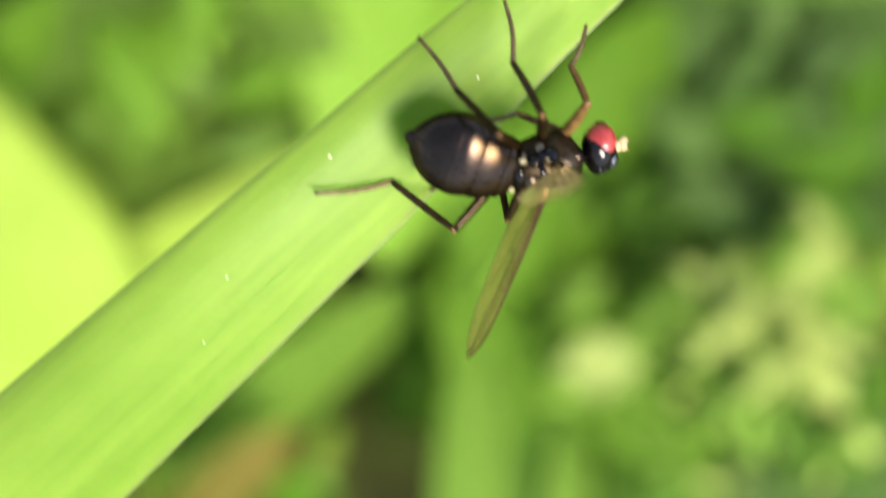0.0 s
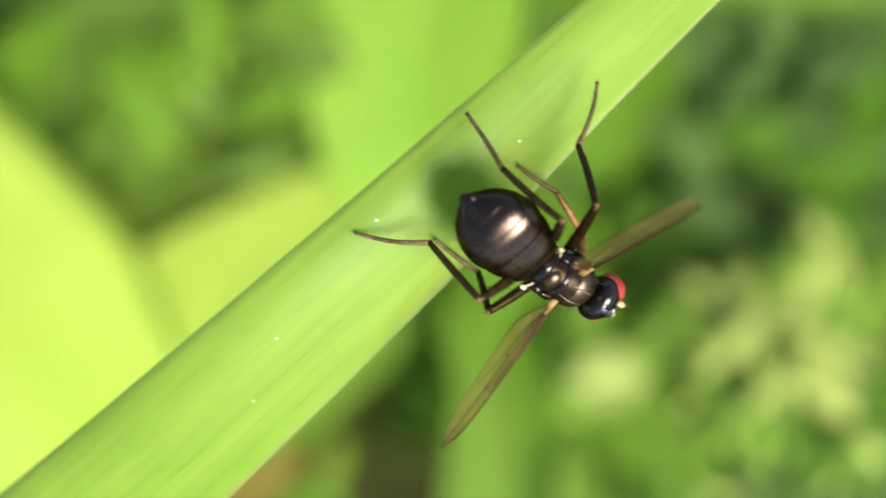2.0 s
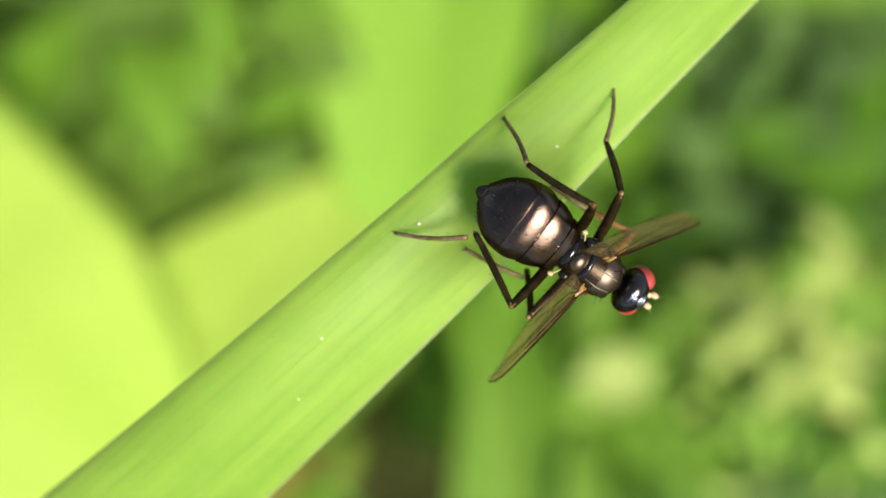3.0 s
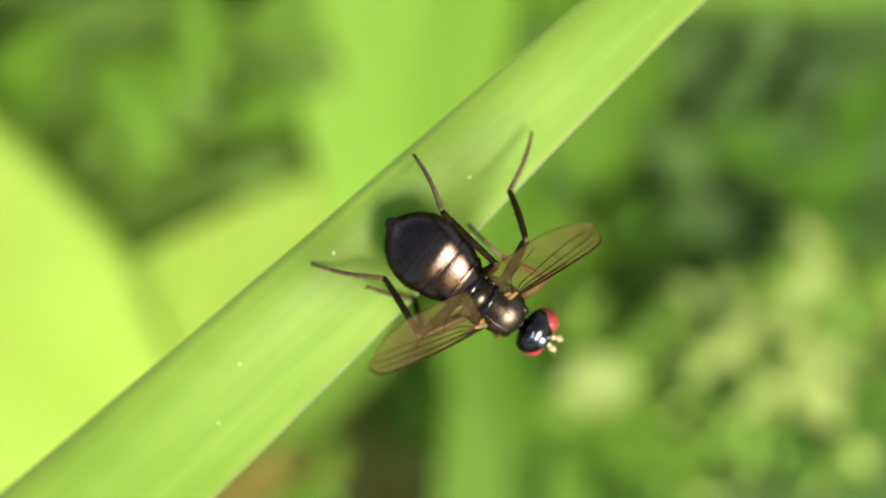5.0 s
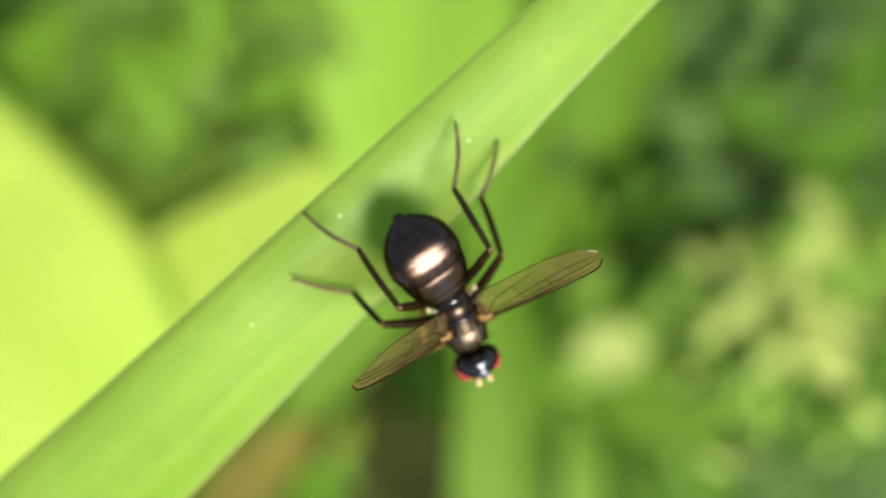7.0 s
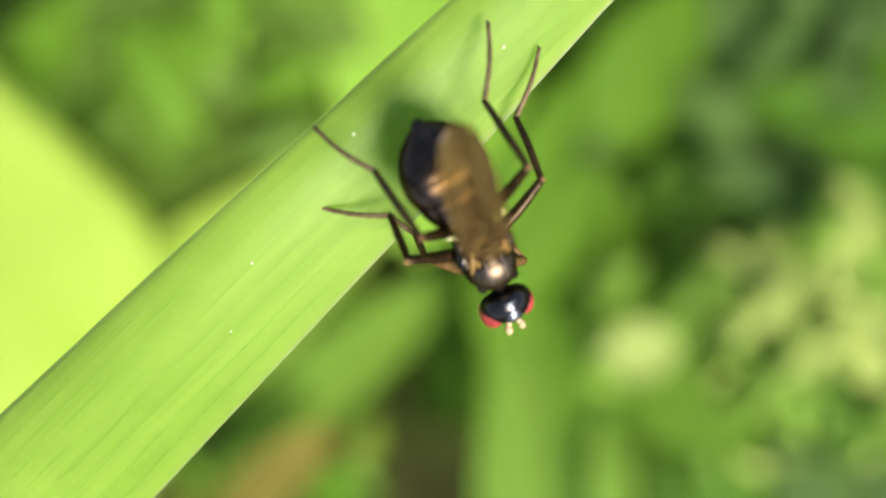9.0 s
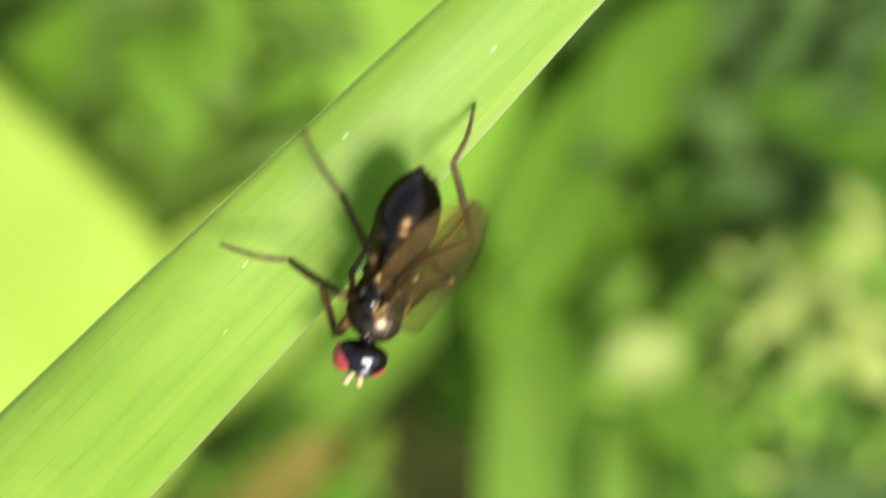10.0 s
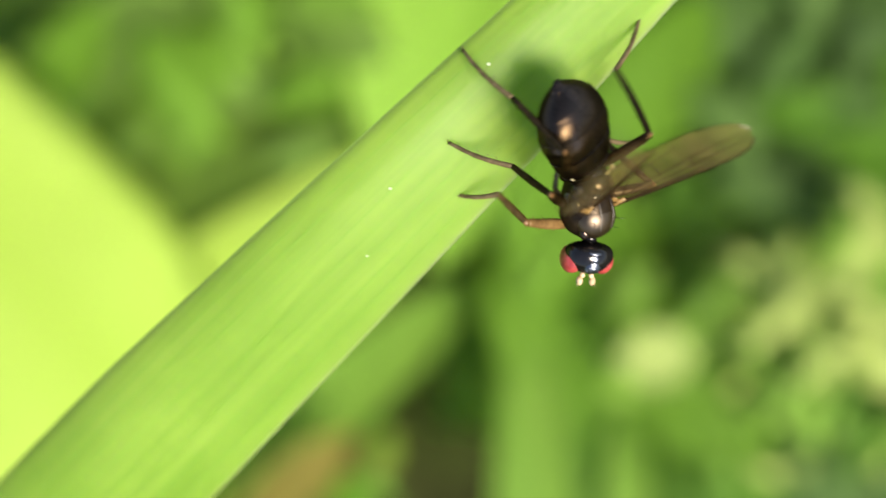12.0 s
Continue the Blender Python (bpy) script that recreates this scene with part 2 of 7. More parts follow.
M_SATIN = chitin("satin_bronze_cuticle", (0.008, 0.006, 0.003), (0.018, 0.012, 0.006), (0.090, 0.068, 0.048), 0.42)
M_GLOSS = chitin("glossy_black_cuticle", (0.003, 0.003, 0.003), (0.007, 0.006, 0.006), (0.040, 0.037, 0.035), 0.22)
M_DULL = chitin("dull_brown_black_cuticle", (0.006, 0.004, 0.003), (0.018, 0.012, 0.006), (0.020, 0.015, 0.010), 0.36, 7000.0, 0.000006)
M_SILVER = plain("silvery_dusted_cuticle", (0.10, 0.085, 0.065), (0.22, 0.19, 0.15), 9000.0, 0.5, 0.3, 0.5, 0.000004)
# blue-tinted gloss imitates the sky's reflection on the black head
M_FACE = chitin("sky_sheen_black_cuticle", (0.004, 0.004, 0.005), (0.009, 0.009, 0.011), (0.150, 0.155, 0.175), 0.36, 6000.0, 0.000012)
M_EYE = plain("red_compound_eye", (0.22, 0.022, 0.02), (0.34, 0.045, 0.04), 9000.0, 0.35, 0.0, 0.5, 0.000006, 0.12)
M_ANTENNA = plain("pale_antenna", (0.40, 0.26, 0.13), (0.56, 0.40, 0.23), 9000.0, 0.55)
M_CREAM = plain("cream_knob", (0.55, 0.49, 0.30), (0.66, 0.60, 0.42), 9000.0, 0.5)
M_LEG = chitin("dark_leg", (0.009, 0.006, 0.0025), (0.026, 0.017, 0.007), (0.020, 0.015, 0.010), 0.32, 7000.0)
M_FORELEG = chitin("amber_brown_leg", (0.085, 0.046, 0.014), (0.160, 0.092, 0.032), (0.020, 0.015, 0.010), 0.36, 7000.0)
M_TARSUS = chitin("brown_tarsus", (0.055, 0.038, 0.018), (0.125, 0.090, 0.045), (0.035, 0.028, 0.018), 0.5, 8000.0)
M_JOINT = plain("orange_joint", (0.10, 0.046, 0.012), (0.17, 0.082, 0.022), 9000.0, 0.45)
M_AMBER = plain("amber_wing_root", (0.17, 0.095, 0.022), (0.27, 0.16, 0.045), 9000.0, 0.4)
M_VEIN = chitin("brown_vein", (0.012, 0.007, 0.003), (0.028, 0.016, 0.007), (0.02, 0.015, 0.009), 0.45, 7000.0)
M_WING = wing_material()
M_GRAIN = plain("pale_grain", (0.55, 0.62, 0.36), (0.75, 0.80, 0.56), 9000.0, 0.5)


def ground_material():
    m, nt, p, out = shader("shaded_soil")
    a = noise_tex(nt, 45.0, 5.0)
    b = noise_tex(nt, 320.0, 4.0)
    # soil tones set very dark: shade between the plants put into the colour
    c = mix(nt, ramp(nt, a, ((0.40, (0.022, 0.026, 0.005)), (0.62, (0.055, 0.085, 0.012)))), ramp(nt, b, ((0.35, (0.012, 0.012, 0.004)), (0.7, (0.034, 0.036, 0.009)))), 0.4)
    nt.links.new(c, p.inputs["Base Color"])
    p.inputs["Roughness"].default_value = 0.9
    p.inputs["Specular IOR Level"].default_value = 0.1
    bump(nt, p, b, 0.6, 0.002)
    return m


M_GROUND = ground_material()

# ---------------------------------------------------------------- mesh helpers


def part(name, bm, material, parent, label=""):
    me = bpy.data.meshes.new(name)
    bm.normal_update()
    bm.to_mesh(me)
    bm.free()
    me.materials.append(material)
    me.polygons.foreach_set("use_smooth", [True] * len(me.polygons))
    ob = new(name, me)
    ob.parent = parent
    return tagged(ob, label)


def loft(bm, rings, seg=20):
    """A closed skin over rings (x, radius across y, radius up, shift up, shift across), in millimetres."""
    loops = []
    for x, ry, rz, dz, dy in rings:
        loops.append([bm.verts.new(((x) * MM, (dy + ry * math.cos(a)) * MM, (dz + rz * math.sin(a)) * MM)) for a in (2 * math.pi * k / seg for k in range(seg))])
    for a, b in zip(loops, loops[1:]):
        for k in range(seg):
            bm.faces.new((a[k], a[(k + 1) % seg], b[(k + 1) % seg], b[k]))
    bm.faces.new(loops[0])
    bm.faces.new(loops[-1])
    bmesh.ops.recalc_face_normals(bm, faces=bm.faces)
    return bm


def profile(bm, points, seg=20, squash=1.0, n=4):
    """A loft along x through (x, radius), smoothed between the points."""
    pts = []
    for k in range(len(points) - 1):
        p0, p1, p2, p3 = points[max(k - 1, 0)], points[k], points[k + 1], points[min(k + 2, len(points) - 1)]
        for j in range(n):
            s = j / n
            pts.append([0.5 * (2 * b + (c - a) * s + (2 * a - 5 * b + 4 * c - d) * s * s + (3 * b - a - 3 * c + d) * s ** 3) for a, b, c, d in zip(p0, p1, p2, p3)])
    pts.append(list(points[-1]))
    return loft(bm, [(x, max(r, 0.004), max(r, 0.004) * squash, 0, 0) for x, r in pts], seg)


def ball(bm, x, y, z, rx, ry, rz, u=18, v=12, turn=None):
    m = Matrix.Translation((x * MM, y * MM, z * MM)) @ (turn or Matrix()) @ Matrix.Diagonal((rx * MM, ry * MM, rz * MM, 1))
    bmesh.ops.create_uvsphere(bm, u_segments=u, v_segments=v, radius=1, matrix=m)
    return bm


def rod(bm, points, radii, seg=8):
    """A tube through points, with a radius at each, in millimetres."""
    loops = []
    pts = [Vector(p) * MM for p in points]
    for k, p in enumerate(pts):
        d = (pts[min(k + 1, len(pts) - 1)] - pts[max(k - 1, 0)]).normalized()
        a = d.orthogonal().normalized() if not loops else (side - d * side.dot(d)).normalized()
        side = a
        b = d.cross(a)
        loops.append([bm.verts.new(p + (a * math.cos(w) + b * math.sin(w)) * radii[k] * MM) for w in (2 * math.pi * j / seg for j in range(seg))])
    for p, q in zip(loops, loops[1:]):
        for j in range(seg):
            bm.faces.new((p[j], p[(j + 1) % seg], q[(j + 1) % seg], q[j]))
    bm.faces.new(loops[0])
    bm.faces.new(loops[-1])
    bmesh.ops.recalc_face_normals(bm, faces=bm.faces)
    return bm


# ---------------------------------------------------------------- ground
GROUND_Z = -141.0
bm = bmesh.new()
# one sheet: fine near the plants, wide to the horizon
xs = [-60, -8, -2, -0.5] + [-0.2 + 0.4 * k / 60 for k in range(61)] + [0.5, 2, 8, 60]
grid = [[bm.verts.new((x, y, GROUND_Z * MM + (0.005 * noise.noise(Vector((x * 40, y * 40, 0))) + 0.0016 * noise.noise(Vector((x * 260, y * 260, 4))) if max(abs(x), abs(y)) < 0.25 else 0))) for x in xs] for y in xs]
for i in range(len(xs) - 1):
    for j in range(len(xs) - 1):
        bm.faces.new((grid[i][j], grid[i][j + 1], grid[i + 1][j + 1], grid[i + 1][j]))
ground = part("ground", bm, M_GROUND, None)
tagged(ground, "mossy soil, coloured dark for the shade under the plants", "ground", kind="structure")

# ---------------------------------------------------------------- the grass blade that carries the fly
LEAN = radians(42.0)
V_LOW = ((-80, -0.6), (-40, -1.5), (-20, -1.4), (-9, -1.05), (-6, -0.88), (-3, -0.70), (0, -0.50), (1.5, -0.37), (4, -0.12), (7, 0.08), (20, 0.5), (40, 1.0), (60, 1.4))
V_TOP = ((-80, 1.17), (-40, 2.17), (-20, 2.37), (-9, 1.97), (-6, 1.8), (-3, 1.69), (0, 1.63), (1.5, 1.62), (4, 1.61), (7, 1.59), (20, 1.52), (40, 1.47), (60, 1.39))


def along(table, u):
    for (a, p), (b, q) in zip(table, table[1:]):
        if a <= u <= b:
            return p + (q - p) * (u - a) / (b - a)
    return table[-1][1]


def blade_height(u, v):
    """The leaf bows down towards both ends, leans to one side and rolls over towards its upper edge."""
    bow = 0.034 if u < 0 else 0.02
    return 0.05 + 0.5 * (v - 0.75) - bow * u * u - 0.12 * (v - 0.6) ** 2 - 0.25 * max(0.0, v - 0.7) ** 2


US = [-76 + k * 2.0 for k in range(32)] + [-12 + 0.3 * k for k in range(81)] + [13 + 2.0 * k for k in range(24)]


def blade_point(u, s):
    """A point of the leaf's face: u along it, s from its lower to its upper edge."""
    lo, hi = along(V_LOW, u), along(V_TOP, u)
    v = lo + (hi - lo) * s + 0.02 * noise.noise(Vector((u * 0.35, 0, 3)))
    rib = 0.0015 * math.cos(s * 60.0) + 0.005 * noise.noise(Vector((u * 0.8, v * 6, 1)))
    roll = -0.8 * max(0, s - 0.93) ** 2
    return Vector((u * 1.012, v * 1.012, blade_height(u, v) + rib + roll))


def strip(s0, s1, n, lift, thick):
    bm = bmesh.new()
    rows = []
    for u in US:
        rows.append([bm.verts.new((blade_point(u, s0 + (s1 - s0) * k / n) + Vector((0, 0, lift))) * MM) for k in range(n + 1)])
    for a, b in zip(rows, rows[1:]):
        for k in range(n):
            bm.faces.new((a[k], b[k], b[k + 1], a[k + 1]))
    bm.normal_update()
    bmesh.ops.solidify(bm, geom=bm.faces[:], thickness=thick * MM)
    return bm


def grass_leaf():
    root = new("grass_leaf")
    root.matrix_basis = pose(0, 0, 0, 0, 0, 42)
    face = part("leaf_face", strip(0.0, 0.985, 28, 0.0, 0.2), M_BLADE, root)
    margin = part("leaf_margin", strip(0.985, 1.0, 3, 0.0, 0.07), M_MARGIN, root, "grey-green rolled margin")
    for sheet in (face, margin):
        sheet.data.set_sharp_from_angle(angle=radians(40))
    for s in (0.13, 0.24, 0.36, 0.47, 0.58, 0.68, 0.77, 0.85):
        bm = bmesh.new()
        us = [u for u in US if -14 < u < 16]
        rod(bm, [blade_point(u, s + 0.006 * noise.noise(Vector((u * 0.3, s * 40, 7)))) + Vector((0, 0, -0.013)) for u in us], [0.0145 + 0.004 * noise.noise(Vector((u, s * 30, 2))) for u in us], 6)
        part("vein", bm, M_RIDGE, root)
    return tagged(root, "long green grass leaf with fine lengthwise veins", "grass leaf")


leaf = grass_leaf()


def grain(u, v, r):
    bm = bmesh.new()
    bmesh.ops.create_icosphere(bm, subdivisions=1, radius=r * MM)
    for w in bm.verts:
        w.co *= 1 + 0.3 * noise.noise(w.co * 30000)
    ob = part("pollen_grain", bm, M_GRAIN, None)
    x, y = u * math.cos(LEAN) - v * math.sin(LEAN), u * math.sin(LEAN) + v * math.cos(LEAN)
    ob.matrix_basis = pose(x * MM, y * MM, (blade_height(u / 1.012, v / 1.012) + r * 0.5) * MM)
    return tagged(ob, "tiny pale grain stuck on the green blade", "pollen grain", group="grains on the blade")


for u, v, r in ((-0.32, 1.10, 0.032), (2.42, 0.52, 0.03), (-2.96, 0.72, 0.026), (-4.05, 0.17, 0.02)):
    grain(u, v, r)

# ---------------------------------------------------------------- the plants behind


def depth(level):
    """Millimetres below the viewpoint of a plant level (-58 for the tallest leaves, -110 for the soil's weeds)."""
    return 61.85 - 0.9 * level


def behind(gx, gy, level):
    """The place at a plant level that lies at gx, gy of a 1568 x 882 grid over the view from above."""
    d = depth(level)
    s = d / 2734.0
    return Vector(((gx - 784) * s + 0.0089 * d, (441 - gy) * s, 27.38 - d))


def broad_leaf(name, material, a, b, width, z, label, category="leaf", cup=0.12, tip=0.5, group="leaves behind the blade", drop=0.0, blunt=0.62):
    """A leaf on its stalk: blade with a folded midrib from a to b (plan points), its stalk down to the soil."""
    p, q = behind(*a, z), behind(*b, z - drop)
    d = q - p
    length = d.length
    root = new(name)
    root.matrix_basis = Matrix.Translation(p * MM) @ Matrix.Rotation(math.atan2(d.y, d.x), 4, "Z") @ Matrix.Rotation(-math.asin(d.z / length), 4, "Y")
    w = width * depth(z) / 2734.0
    bm = bmesh.new()
    nu, nv = 28, 12
    seed = random.uniform(0, 99)
    rows = []
    for i in range(nu + 1):
        s = i / nu
        half = 0.5 * w * math.sin(math.pi * min(1, s ** tip)) ** blunt
        half = max(half, 0.15) * (1 + 0.07 * noise.noise(Vector((s * 5, seed, 0))))
        row = []
        for k in range(nv + 1):
            e = 2 * k / nv - 1
            zz = cup * abs(e) * half + 0.04 * length * math.sin(math.pi * s) + 0.03 * half * noise.noise(Vector((s * 9, e * 3, seed)))
            row.append(bm.verts.new((s * length * MM, e * half * MM, zz * MM)))
        rows.append(row)
    for r0, r1 in zip(rows, rows[1:]):
        for k in range(nv):
            bm.faces.new((r0[k], r1[k], r1[k + 1], r0[k + 1]))
    bmesh.ops.solidify(bm, geom=bm.faces[:], thickness=-0.25 * MM)
    part("leaf_blade", bm, material, root)
    bm = bmesh.new()
    rib = [(s * length, 0, 0.04 * length * math.sin(math.pi * s) - 0.25) for s in [k / 12 for k in range(13)]]
    rod(bm, rib, [0.5 - 0.35 * k / 12 for k in range(13)], 6)
    part("midrib", bm, material, root)
    # stalk from the leaf's foot down into the soil
    inv = root.matrix_basis.inverted()
    foot = Vector((p.x - 0.12 * d.x, p.y - 0.12 * d.y, GROUND_Z - 6))
    pts = []
    for k in range(9):
        s = k / 8
        g = p.lerp(foot, s)
        g.z = p.z + (foot.z - p.z) * s ** 1.3
        pts.append(inv @ (g * MM) / MM)
    bm = bmesh.new()
    rod(bm, pts, [0.5 + 0.4 * k / 8 for k in range(9)], 6)
    part("stalk", bm, material, root)
    return tagged(root, label, category, group=group)


SUNLIT = "broad yellow-green leaf in full sun on a thin stalk"
GREEN = "soft green leaf half in shade among the stems"
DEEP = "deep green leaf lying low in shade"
OLIVE = "olive-green leaf low over the soil"
STRAW = "narrow yellow-green grass leaf catching the sun"
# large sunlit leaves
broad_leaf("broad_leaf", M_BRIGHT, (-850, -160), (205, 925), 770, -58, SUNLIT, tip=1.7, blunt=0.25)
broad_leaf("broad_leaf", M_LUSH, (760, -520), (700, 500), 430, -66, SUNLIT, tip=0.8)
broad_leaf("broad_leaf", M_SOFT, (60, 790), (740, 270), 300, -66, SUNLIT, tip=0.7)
broad_leaf("broad_leaf", M_FRESH, (330, 880), (780, 500), 150, -84, GREEN, tip=0.7)
# strap leaf and green leaves below
broad_leaf("strap_leaf", M_FRESH, (870, 1150), (850, 520), 150, -78, "pale green strap leaf rising from the soil", tip=0.6)
broad_leaf("broad_leaf", M_FERN, (850, 400), (930, 800), 210, -78, GREEN, tip=0.8)
broad_leaf("broad_leaf", M_MID, (1010, 1020), (950, 560), 160, -82, GREEN, tip=0.7)
broad_leaf("broad_leaf", M_FRESH, (1030, 1000), (1010, 760), 80, -80, GREEN, tip=0.7)
broad_leaf("broad_leaf", M_MID, (1250, 1020), (1160, 640), 150, -88, GREEN, tip=0.7)
broad_leaf("broad_leaf", M_DIM, (1420, 1000), (1340, 700), 190, -88, GREEN, tip=0.7)
broad_leaf("broad_leaf", M_DIM, (1620, 1000), (1480, 620), 210, -88, GREEN, tip=0.7)
broad_leaf("broad_leaf", M_MID, (900, 300), (1060, 500), 180, -86, GREEN, tip=0.8)
broad_leaf("broad_leaf", M_FERN, (850, 570), (1020, 330), 140, -75, GREEN, tip=0.8)
broad_leaf("broad_leaf", M_FERN, (820, 470), (990, 170), 110, -71, GREEN, tip=0.8)
# right of the grass leaf, low; the M_DIM leaves carry shade in their colour
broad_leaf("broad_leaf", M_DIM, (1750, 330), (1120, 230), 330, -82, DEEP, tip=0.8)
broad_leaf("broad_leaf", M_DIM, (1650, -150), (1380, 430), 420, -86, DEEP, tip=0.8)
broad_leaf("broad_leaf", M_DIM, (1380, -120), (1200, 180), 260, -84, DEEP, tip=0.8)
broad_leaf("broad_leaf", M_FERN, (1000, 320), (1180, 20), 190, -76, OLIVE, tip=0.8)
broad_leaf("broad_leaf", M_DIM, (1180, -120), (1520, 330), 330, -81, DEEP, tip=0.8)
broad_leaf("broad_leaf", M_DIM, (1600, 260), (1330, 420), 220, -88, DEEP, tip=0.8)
broad_leaf("broad_leaf", M_FRESH, (1150, -45), (1680, -35), 90, -70, SUNLIT, tip=0.7)
broad_leaf("broad_leaf", M_FERN, (1000, -150), (960, 160), 160, -80, OLIVE, tip=0.8)
# left of it, low
broad_leaf("broad_leaf", M_SAGE, (-120, 290), (380, -90), 190, -64, OLIVE, tip=0.6)
broad_leaf("broad_leaf", M_MID, (400, -80), (370, 330), 120, -80, OLIVE, tip=0.7)
broad_leaf("broad_leaf", M_GREY, (545, -160), (505, 330), 160, -68, GREEN, tip=0.7)
broad_leaf("broad_leaf", M_MID, (460, -160), (425, 340), 150, -70, GREEN, tip=0.7)
broad_leaf("broad_leaf", M_GREY, (375, -150), (350, 350), 140, -72, GREEN, tip=0.7)
broad_leaf("broad_leaf", M_FERN, (560, 80), (470, 400), 190, -78, GREEN, tip=0.7)
broad_leaf("broad_leaf", M_SAGE, (200, 370), (250, 100), 200, -76, GREEN, tip=0.8)
broad_leaf("broad_leaf", M_SAGE, (-140, 60), (160, 60), 150, -72, DEEP, tip=0.8)
broad_leaf("broad_leaf", M_SAGE, (90, 330), (520, 290), 190, -77, GREEN, tip=0.8)
broad_leaf("broad_leaf", M_FERN, (-60, 200), (180, 330), 150, -74, GREEN, tip=0.8)
broad_leaf("broad_leaf", M_OLIVE, (260, -130), (320, 50), 100, -66, OLIVE, tip=0.8)
# wide low leaves that close the gaps
broad_leaf("broad_leaf", M_FERN, (1270, 800), (940, 560), 230, -84, GREEN, tip=0.8)
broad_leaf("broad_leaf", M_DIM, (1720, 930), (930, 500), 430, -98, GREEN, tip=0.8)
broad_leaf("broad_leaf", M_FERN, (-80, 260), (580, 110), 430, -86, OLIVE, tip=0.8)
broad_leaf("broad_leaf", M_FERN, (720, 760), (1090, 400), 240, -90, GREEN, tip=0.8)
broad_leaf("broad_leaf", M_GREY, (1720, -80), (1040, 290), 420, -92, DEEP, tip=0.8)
# bare, shaded gaps between the plants
GAPS = ((600, 620, 800, 1050), (1090, 720, 1270, 1000))
broad_leaf("broad_leaf", M_MOTTLED, (-40, 380), (640, 20), 430, -68, "mottled mid-green leaf half in shade", tip=0.8)
broad_leaf("broad_leaf", M_MID, (1150, 1010), (1110, 690), 110, -90, GREEN, tip=0.7)
broad_leaf("broad_leaf", M_MID, (1330, 520), (1080, 340), 210, -96, DEEP, tip=0.8)
broad_leaf("broad_leaf", M_SAGE, (200, 420), (500, 240), 140, -80, OLIVE, tip=0.8)
broad_leaf("broad_leaf", M_MID, (1440, 450), (1190, 280), 150, -83, DEEP, tip=0.8)
broad_leaf("broad_leaf", M_MID, (1090, 410), (1300, 310), 150, -80, DEEP, tip=0.8)
# small leaves scattered between the large ones
rnd_leaf = random.Random(11)
for count, box, heights, tones in ((26, (830, 380, 1580, 700), (-90, -78), (M_FERN, M_MID, M_FRESH)),
                                   (26, (-20, -60, 560, 300), (-67, -62), (M_SAGE, M_FERN, M_SAGE, M_FRESH, M_FERN)),
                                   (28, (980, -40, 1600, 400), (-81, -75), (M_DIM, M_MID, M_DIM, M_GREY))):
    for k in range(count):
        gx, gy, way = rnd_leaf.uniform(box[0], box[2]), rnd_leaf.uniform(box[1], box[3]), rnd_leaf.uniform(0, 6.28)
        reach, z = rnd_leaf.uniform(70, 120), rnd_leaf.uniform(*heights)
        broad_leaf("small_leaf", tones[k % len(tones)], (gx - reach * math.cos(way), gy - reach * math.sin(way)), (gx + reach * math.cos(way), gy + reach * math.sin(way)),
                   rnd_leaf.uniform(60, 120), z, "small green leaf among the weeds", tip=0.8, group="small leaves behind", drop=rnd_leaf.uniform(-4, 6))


# low weeds between them: leaflets past counting
def low_weeds(material, count, box, heights, size, label):
    bm = bmesh.new()
    rnd = random.Random(count)
    for _ in range(count):
        z = rnd.uniform(*heights)
        gx, gy = rnd.uniform(box[0], box[2]), rnd.uniform(box[1], box[3])
        ln = rnd.uniform(*size)
        if any(a < gx < c and b < gy < d for a, b, c, d in GAPS):
            continue
        c = behind(gx, gy, z)
        w = ln * rnd.uniform(0.22, 0.5)
        m = Matrix.Translation(c) @ Euler((rnd.uniform(-0.5, 0.5), rnd.uniform(-0.6, 0.6), rnd.uniform(0, 6.3))).to_matrix().to_4x4()
        prev = None
        for s, h in ((0.0, 0.06), (0.25, 0.8), (0.5, 1.0), (0.78, 0.7), (1.0, 0.05)):
            row = [bm.verts.new(m @ Vector((ln * (s - 0.5), e * w * h * 0.5, abs(e) * 0.12 * w + ln * 0.1 * math.sin(3.14 * s))) * MM) for e in (-1, 0, 1)]
            if prev:
                for a in (0, 1):
                    bm.faces.new((prev[a], row[a], row[a + 1], prev[a + 1]))
            prev = row
        # its thin stalk
        g = c.copy()
        g.z = GROUND_Z - 2
        rod(bm, ((c.x, c.y, c.z), ((c.x * 0.97), c.y * 0.97 - 1, (c.z + g.z) / 2), (c.x * 0.96, c.y * 0.96 - 2, g.z)), (0.15, 0.2, 0.25), 3)
    ob = part("low_weeds", bm, material, None)
    return tagged(ob, label, "weeds", kind="stuff")


low_weeds(M_MID, 260, (-250, -150, 1800, 1050), (-108, -84), (3.0, 8.0), "green weed leaflets crowding over the soil")
low_weeds(M_OLIVE, 150, (-250, -150, 1800, 1050), (-110, -86), (3.0, 7.0), "olive weed leaflets crowding over the soil")
low_weeds(M_FRESH, 60, (900, 380, 1750, 780), (-92, -72), (2.0, 6.0), "light green weed leaflets in the sun")
low_weeds(M_PALE, 20, (1150, 400, 1720, 900), (-84, -68), (1.4, 3.6), "pale grass flecks in the sun")
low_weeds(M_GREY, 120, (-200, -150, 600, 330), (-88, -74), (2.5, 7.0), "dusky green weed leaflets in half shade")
low_weeds(M_DIM, 130, (950, -150, 1750, 420), (-98, -87), (3.0, 8.0), "weed leaflets with shade put into their deep green")

